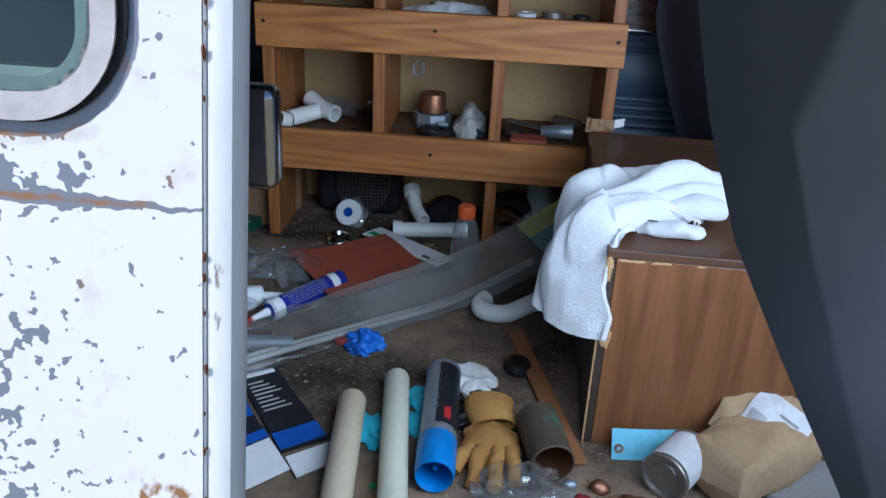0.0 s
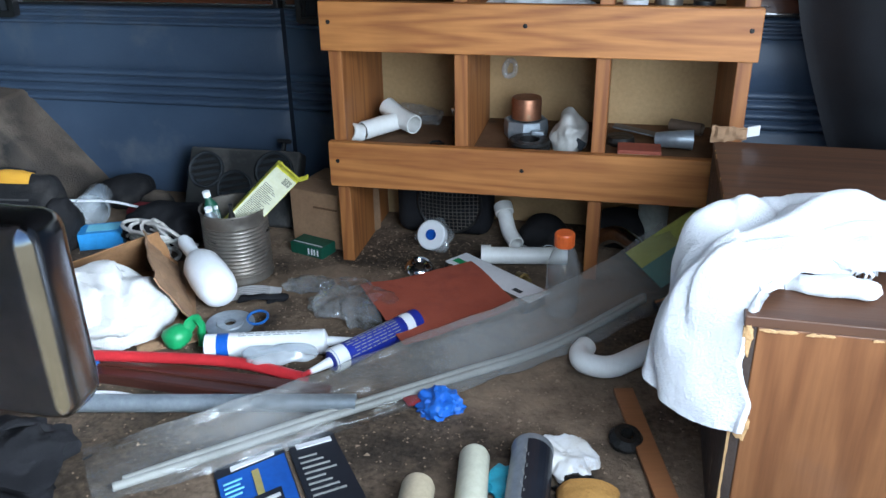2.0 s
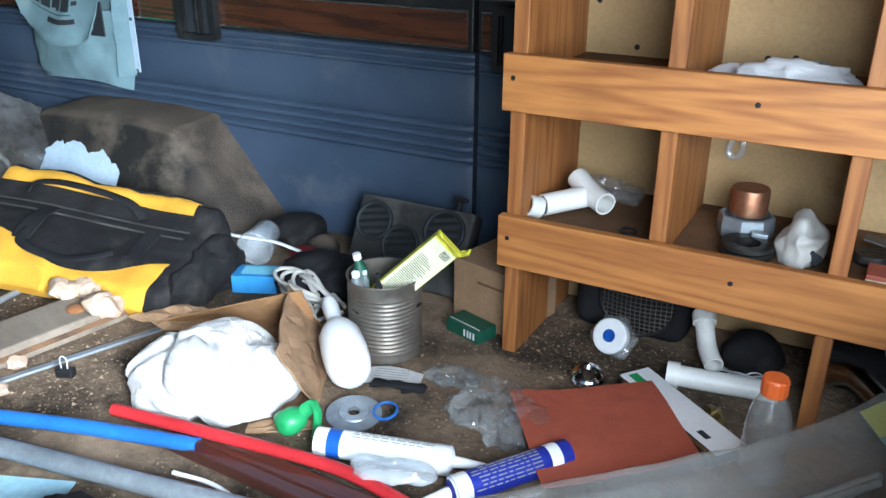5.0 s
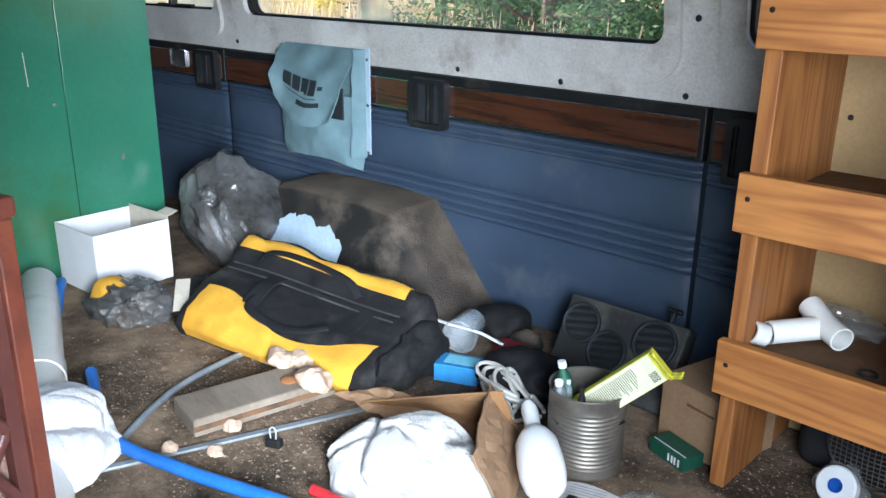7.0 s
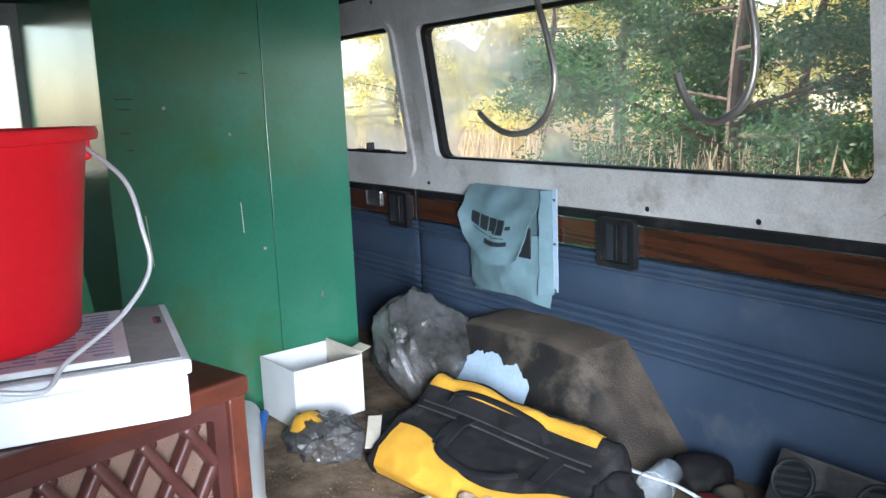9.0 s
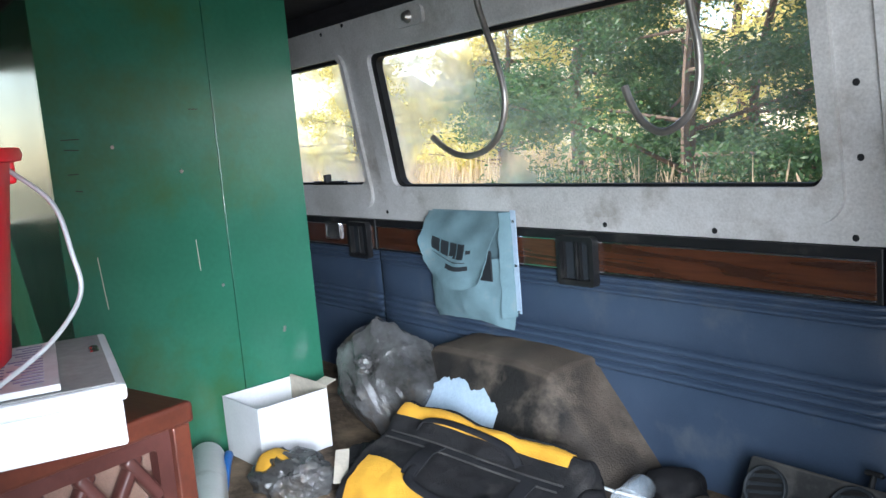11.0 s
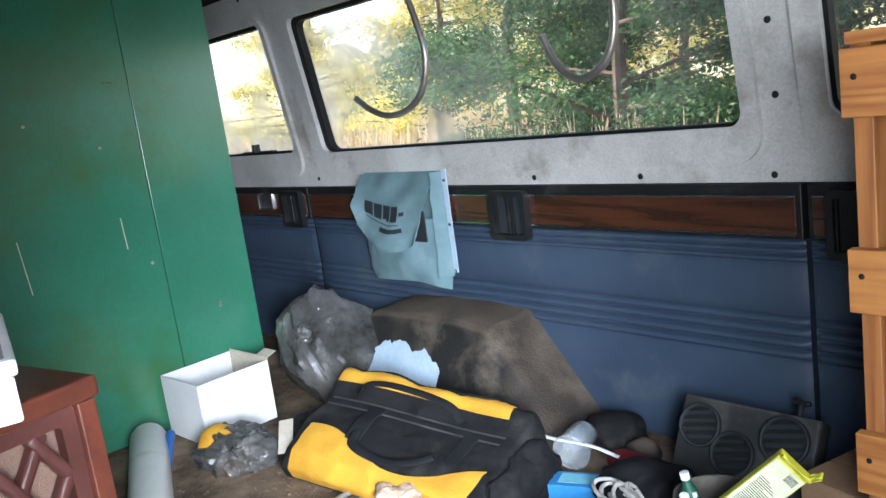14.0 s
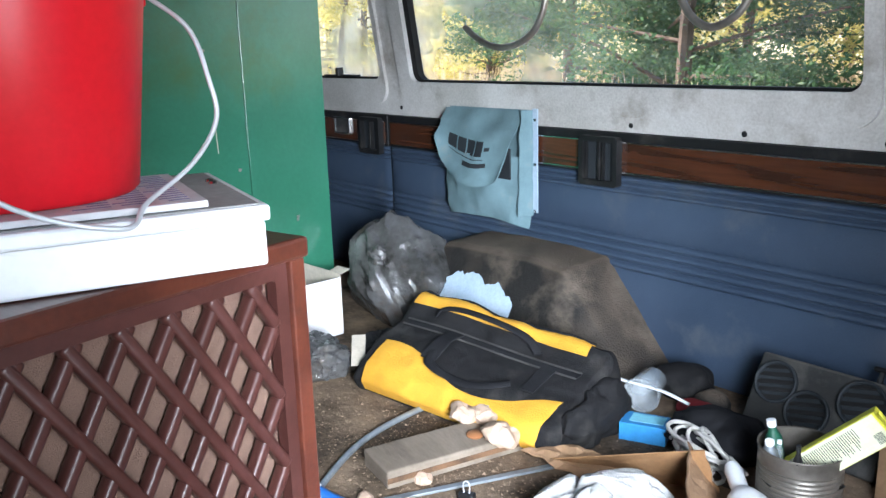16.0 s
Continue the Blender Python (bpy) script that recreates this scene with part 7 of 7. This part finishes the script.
part("side", box(-0.115, 0.115, -0.128, -0.1255, 0, 0.195), M["whitecard"], wb)
part("side", box(0.1125, 0.115, -0.125, 0.125, 0, 0.195), M["whitecard"], wb)
part("side", box(-0.115, -0.1125, -0.125, 0.125, 0, 0.195), M["whitecard"], wb)
part("side", box(-0.112, 0.112, 0.1255, 0.128, 0, 0.205), M["creamcard"], wb)
part("bottom", box(-0.112, 0.112, -0.125, 0.125, 0.001, 0.004), M["creamcard"], wb)
part("flap", grid(4, 4, lambda u, v: (0.05 + 0.065 * u, 0.128 + 0.035 * v, 0.205 + 0.01 * v), thick=0.002), M["creamcard"], wb)


def film_sack():
    """A slumped film sack: taut facets between sharp folds, gathered to a twist on its front."""
    rg = random.Random(19)
    planes = []
    for _ in range(20):
        n = V((rg.gauss(0, 1), rg.gauss(0, 1), rg.gauss(0.1, 0.9))).normalized()
        planes.append((n, 0.86 * math.sqrt((0.235 * n.x) ** 2 + (0.165 * n.y) ** 2 + (0.20 * n.z) ** 2) * rg.uniform(0.92, 1.10)))
    bm = bmesh.new()
    bmesh.ops.create_icosphere(bm, subdivisions=5, radius=1)
    knot = V((0.03, -0.15, 0.08))
    for v in bm.verts:
        d = v.co.normalized()
        r = min(h / max(n.dot(d), 0.05) for n, h in planes)
        p = d * r
        q = p - knot
        g = math.atan2(q.z, q.x)
        fade = math.exp(-(q.length / 0.15) ** 2)
        p += d * (0.004 * (0.5 - abs(math.sin(5 * g + 4 * nv(p, 8, 2)))) * fade - 0.02 * math.exp(-(q.length / 0.03) ** 2))
        p += d * (0.034 * (0.18 - abs(nv((p.x * 1.6 + p.z * 0.5, p.y, p.z * 0.25), 9, 3))) + 0.016 * (0.2 - abs(nv((p.x + p.z * 0.5, p.y, p.z * 0.2), 24, 7))))
        p += V((rg.uniform(-1, 1), rg.uniform(-1, 1), rg.uniform(-1, 1))) * 0.0012
        p.x -= 0.16 * max(0.0, p.z)
        p.z = max(p.z, -0.158) + 0.159
        v.co = p
    return bm


sk = thing("garbage_sack", "crinkled silver-grey plastic sack slumped against the wall", "sack", T(-1.800, 0.135, 0.0, 0, 0, 14))
part("film_body", film_sack(), M["greybag"], sk, smooth=20)
part("twisted_neck", crinkle(lump(0.035, 0.030, 0.035, 0.4, 30, 8, 4, flat=0.2, ridge=True), 0.012, 40), M["greybag"], sk, smooth=28, at=T(0.02, -0.145, 0.225))
tp = thing("taped_parcel", "yellow parcel wrapped in torn grey plastic", "parcel", T(-1.57, -0.375, 0.0, 0, 0, 25))
part("wrap", crinkle(lump(0.135, 0.10, 0.075, 0.22, 13, 61, 5, flat=0.45, ridge=True), 0.016, 26), M["greybag"], tp, smooth=24)
part("yellow_pack", lump(0.07, 0.06, 0.07, 0.15, 14, 6, 4, flat=0.5), M["yellow"], tp, smooth=60, at=T(-0.05, -0.01, 0.014))
solo("card_scrap", box(-0.07, 0.07, -0.02, 0.02, 0, 0.003), M["creamcard"], "pale cardboard scrap by the tool bag", "cardboard", T(-1.46, -0.275, 0.07, 0, 18, -35))
# big white pipe with a towel over it
bp = thing("drain_pipe", "thick white plastic drain pipe on the floor", "pipe", along((-1.885, -0.505, 0.057), (-0.70, -0.975, 0.057)))
part("pipe", xlathe([(0.0, 0.012), (0.04, 0.008), (0.052, 0.018), (0.055, 0.035), (0.055, 0.62), (0.0585, 0.622), (0.0585, 0.70), (0.055, 0.702), (0.055, 1.27), (0.051, 1.27), (0.051, 0.05), (0, 0.04)], 36), M["pvc"], bp, smooth=40)
bm = rumple(lump(0.18, 0.13, 0.098, 0.16, 8, 71, 6, flat=0.35), 7, 0.022, 0.09, 0.002, 7)
solo("towel", bm, M["towel"], "white towel thrown over the drain pipe", "towel", T(-0.965, -0.845, 0.0, 0, 0, -25), 80)

# ---- on the far wall ----
pch = thing("wall_pouch", "pale blue canvas pouch hung on the wall", "pouch", T(-1.60, 0.375, 0.0))
def pouch(u, v):
    w = 0.20 + 0.01 * math.sin(v * 4)
    x = -w + 2 * w * u
    z = 0.358 + 0.215 * v - 0.020 * (abs(u - 0.5) * 2) ** 3 * (1 - v)
    y = -0.012 - 0.062 * math.sin(u * 3.14) ** 0.6 * math.sin(0.5 + v * 1.4) + 0.014 * nv((x, 0, z), 11, 4) + 0.006 * nv((x, 0, z), 30, 6)
    return (x, min(y, -0.006), z)


def flapf(u, v):
    """Hangs from the upper back edge over the pocket, its free edge drooping to one side."""
    x = -0.215 + 0.40 * u * (1 - 0.22 * v) + 0.035 * v
    z = 0.715 - (0.165 + 0.085 * math.sin(u * 2.6)) * v
    y = -0.012 - 0.075 * math.sin(v * 1.5) - 0.012 * math.sin(u * 9 + v * 4) * v + 0.016 * nv((u * 2.2, v * 2, 0), 1.7, 5)
    return (x, min(y, -0.010), z)


part("front_pocket", grid(34, 22, pouch, thick=0.003), M["apron"], pch, smooth=70)
part("back_panel", grid(10, 10, lambda u, v: (-0.195 + 0.40 * u, -0.004 + 0.003 * nv((u, v, 0), 3), 0.385 + 0.335 * v), thick=0.003), M["apron"], pch, smooth=60)
part("side_gusset", grid(6, 20, lambda u, v: (0.195 + 0.022 * u, -0.050 * (1 - u) * (1 - v * 0.3) - 0.008 + 0.008 * nv((u, v * 3, 0), 2), 0.385 + 0.335 * v), thick=0.003), M["apron"], pch, smooth=60)
part("edge_band", box(0.212, 0.236, -0.010, -0.006, 0.395, 0.725, 0.001), M["palepaint"], pch)
part("flap", grid(30, 24, flapf, thick=0.003), M["apron"], pch, "drooping flap with faded black print", smooth=70)
for u0, u1, v0, v1 in ((0.16, 0.28, 0.40, 0.60), (0.30, 0.42, 0.40, 0.60), (0.44, 0.56, 0.40, 0.60), (0.58, 0.69, 0.40, 0.60), (0.71, 0.77, 0.48, 0.53), (0.16, 0.72, 0.64, 0.65), (0.42, 0.76, 0.69, 0.75)):
    def bar(u, v, a=u0, b=u1, c=v0, d=v1):
        q = V(flapf(a + (b - a) * u, c + (d - c) * v))
        return (q.x, q.y - 0.0042, q.z)
    part("print_bar", grid(4, 3, bar), M["ink"], pch)
part("dark_slot", box(0.10, 0.16, -0.058, -0.052, 0.50, 0.60, 0.002), M["ink"], pch)
for z in (0.40, 0.55, 0.69):
    part("rivet", lathe([(0, 0.003), (0.005, 0.002), (0.006, 0)], 10), M["chrome"], pch, at=T(0.224, -0.0102, z, 90))


def wall_vent(x, w):
    ob = thing("air_vent", "square black plastic louvred air vent in the wall", "air vent", T(x, 0.379, 0.585), "wall vents")
    part("housing", frame_ring(-w, w, -0.072, 0.072, 0.016, 0.012, -0.024, 0.0), M["black"], ob)
    part("backing", box(-w + 0.014, w - 0.014, -0.004, -0.001, -0.06, 0.06), M["ink"], ob)
    part("mullion", box(-0.005, 0.005, -0.018, -0.005, -0.056, 0.056, 0.002), M["black"], ob)
    for k in range(2):
        part("louvre", box(-w + 0.018 + k * w * 0.9, -w + 0.022 + k * w * 0.9, -0.016, -0.005, -0.056, 0.056), M["black"], ob)


wall_vent(-1.113, 0.072)
wall_vent(-2.30, 0.072)
wall_vent(-0.13, 0.072)
at_ = thing("ash_tray", "chrome rimmed wall ashtray", "ashtray", T(-2.52, 0.378, 0.612))
part("rim", frame_ring(-0.06, 0.06, -0.036, 0.036, 0.007, 0.008, -0.008, 0.0), M["chrome"], at_)
part("face", box(-0.053, 0.053, -0.004, -0.001, -0.029, 0.029), M["dustplastic"], at_)

# steel hooks hung from the roof
for lab, pts in (("bent steel rod hook hanging from the roof", [(-1.13, 0.05, 1.467), (-1.102, 0.05, 1.312), (-1.084, 0.05, 1.253), (-1.044, 0.05, 1.15), (-1.021, 0.05, 1.05), (-1.052, 0.05, 0.967), (-1.12, 0.05, 0.924), (-1.204, 0.05, 0.916), (-1.275, 0.05, 0.937), (-1.332, 0.05, 0.971)]),
                 ("bent steel rod hook near the shelf side", [(-0.525, 0.07, 1.467), (-0.485, 0.07, 1.201), (-0.468, 0.07, 1.11), (-0.47, 0.07, 1.033), (-0.494, 0.07, 0.979), (-0.538, 0.07, 0.95), (-0.575, 0.07, 0.947), (-0.614, 0.07, 0.97), (-0.641, 0.07, 1.009), (-0.657, 0.07, 1.047)])):
    solo("steel_hook", tube(pts, 0.0085, 12, 8, 0.002), M["steel"], lab, "hook", smooth=60, group="roof hooks")

# ---- loudspeaker cabinet by the door with the bucket ----
FD, DD = V((0.269, -0.963, 0)), V((-0.963, -0.269, 0))
SPK = Matrix(((FD.x, DD.x, 0, -0.262), (FD.y, DD.y, 0, -1.088), (0, 0, 1, 0), (0, 0, 0, 1)))
spk = thing("speaker_cabinet", "dark walnut speaker cabinet with diamond lattice front", "speaker", SPK)
SW, SD, SH = 0.455, 0.255, 0.738
part("top_board", box(-0.004, SW + 0.004, -0.004, SD, SH - 0.022, SH, 0.004, 2), M["speaker"], spk)
part("side_board", box(0.0, 0.020, 0.0, SD, 0.0, SH - 0.0225, 0.002), M["speaker"], spk)
part("side_board", box(SW - 0.020, SW, 0.0, SD, 0.0, SH - 0.0225, 0.002), M["speaker"], spk)
part("base_board", box(0.0205, SW - 0.0205, 0.0, SD, 0.0, 0.04, 0.002), M["speaker"], spk)
part("back_board", box(0.0205, SW - 0.0205, SD - 0.012, SD - 0.001, 0.041, SH - 0.023), M["speaker"], spk)
part("grille_cloth", box(0.0205, SW - 0.0205, 0.027, 0.030, 0.041, SH - 0.023), M["grille"], spk, "brown woven grille cloth")
part("inner_frame", frame_ring(0.0205, SW - 0.0205, 0.0405, SH - 0.023, 0.016, 0.004, 0.006, 0.0195), M["lattice"], spk)
gx0, gx1, gz0, gz1 = 0.036, SW - 0.036, 0.056, SH - 0.038
slope = 1.6
for sgn in (1, -1):
    c = -1.2
    while c < 1.6:
        # line z = gz0 + sgn * slope * (x - gx0) + c, cut to the frame
        pts = []
        for x in (gx0, gx1):
            z = gz0 + sgn * slope * (x - gx0) + c
            if gz0 <= z <= gz1:
                pts.append((x, z))
        for z in (gz0, gz1):
            x = gx0 + (z - gz0 - c) / (sgn * slope)
            if gx0 < x < gx1:
                pts.append((x, z))
        if len(pts) >= 2:
            (xa, za), (xb, zb) = pts[0], pts[1]
            if math.hypot(xb - xa, zb - za) > 0.02:
                y = 0.0145
                ln = math.hypot(xb - xa, zb - za)
                ang = -math.degrees(math.atan2(zb - za, xb - xa))
                part("lattice_bar", box(0, ln, -0.0095, 0.0095 - 0.003, -0.0062, 0.0062, 0.004, 2), M["lattice"], spk, at=T(xa, y + (0.002 if sgn < 0 else 0), za, 0, ang, 0), smooth=60)
        c += 0.078
CL, CD = V((-0.195, -0.981, 0)), V((-0.981, 0.195, 0))
CAS = Matrix(((CL.x, CD.x, 0, -0.172), (CL.y, CD.y, 0, -1.167), (0, 0, 1, SH + 0.001), (0, 0, 0, 1)))
cas = thing("white_case", "flat white plastic case on the speaker", "case", CAS)
part("tray", box(0.004, 0.356, 0.004, 0.236, 0.0, 0.040, 0.003, 2), M["white"], cas)
part("lid", box(0.0, 0.36, 0.0, 0.24, 0.0405, 0.0545, 0.003, 2), M["caserim"], cas, "white lid with a dusty grey top")
part("lid_top", box(0.008, 0.352, 0.008, 0.232, 0.0547, 0.0555), M["greytop"], cas)
for k in range(2):
    part("rivet", lathe([(0, 0.003), (0.004, 0.002), (0.005, 0)], 10), M["chrome"], cas, at=T(0.016, 0.15 + 0.015 * k, 0.0555))
bk = thing("booklet", "white printed booklet under the bucket", "booklet", CAS @ T(0.050, 0.012, 0.0562))
part("page_block", box(0.0, 0.26, 0.0, 0.19, 0.0, 0.006, 0.001), M["paper"], bk)
bm = bmesh.new()
for k in range(14):
    for q in range(3):
        box(0.012 + q * 0.032, 0.03 + q * 0.032 + 0.006 * ((k * 7 + q) % 3), 0.015 + k * 0.012, 0.0185 + k * 0.012, 0.0062, 0.0066, bm=bm)
part("print", bm, mat("violet_grey_ink", (0.25, 0.24, 0.36), rough=0.8), bk)
bz = SH + 0.064
bkt = thing("bucket", "red plastic bucket with a bent wire handle", "bucket", T(-0.345, -1.325, bz))
part("shell", lathe([(0, 0.006), (0.095, 0.006), (0.097, 0.0), (0.101, 0.004), (0.124, 0.185), (0.134, 0.186), (0.136, 0.192), (0.134, 0.198), (0.123, 0.198), (0.120, 0.185), (0.095, 0.012), (0, 0.012)], 48), M["red"], bkt, smooth=40)
hw = [(0.012, 0.120, 0.180), (0.06, 0.145, 0.145), (0.085, 0.150, 0.10), (0.095, 0.150, 0.062), (0.118, 0.115, 0.028), (0.150, 0.06, 0.004), (0.172, 0.03, -0.010), (0.150, -0.05, 0.02), (0.09, -0.12, 0.10), (0.0, -0.130, 0.178)]
part("wire_handle", tube(hw, 0.0023, 8, 8), M["wire"], bkt, "bent galvanised wire handle", smooth=60)
part("handle_lug", box(-0.012, 0.012, 0.118, 0.128, 0.165, 0.192, 0.003), M["red"], bkt)

# ---- grit over the floor ----
rng = random.Random(77)
vs, fs = [], []
for _ in range(9500):
    c = rng.choice(((-0.85, -0.55, 0.22), (-0.1, -0.25, 0.35), (-1.2, -0.45, 0.3), (0.3, -0.45, 0.35), (0.75, -0.95, 0.18), (-0.5, -0.5, 0.35), (0.2, 0.1, 0.25)))
    x, y = rng.gauss(c[0], c[2]), rng.gauss(c[1], c[2] * 0.7)
    if not (-2.0 < x < 1.3 and -1.5 < y < 0.36):
        continue
    s = rng.uniform(0.0008, 0.003) * (2.0 if rng.random() < 0.06 else 1.0)
    k = len(vs)
    g = rng.uniform(0, 6.28)
    for a in range(3):
        vs.append((x + s * math.cos(g + a * 2.1) * rng.uniform(0.6, 1.5), y + s * math.sin(g + a * 2.1), 0.0))
    vs.append((x, y, s * rng.uniform(0.5, 1.1)))
    fs += [(k, k + 1, k + 3), (k + 1, k + 2, k + 3), (k + 2, k, k + 3)]
me = bpy.data.meshes.new("grit")
me.from_pydata(vs, [], fs)
me.materials.append(M["sand"])
tagged(new("grit", me), "sandy grit and crumbs over the floor", "grit", kind="stuff")
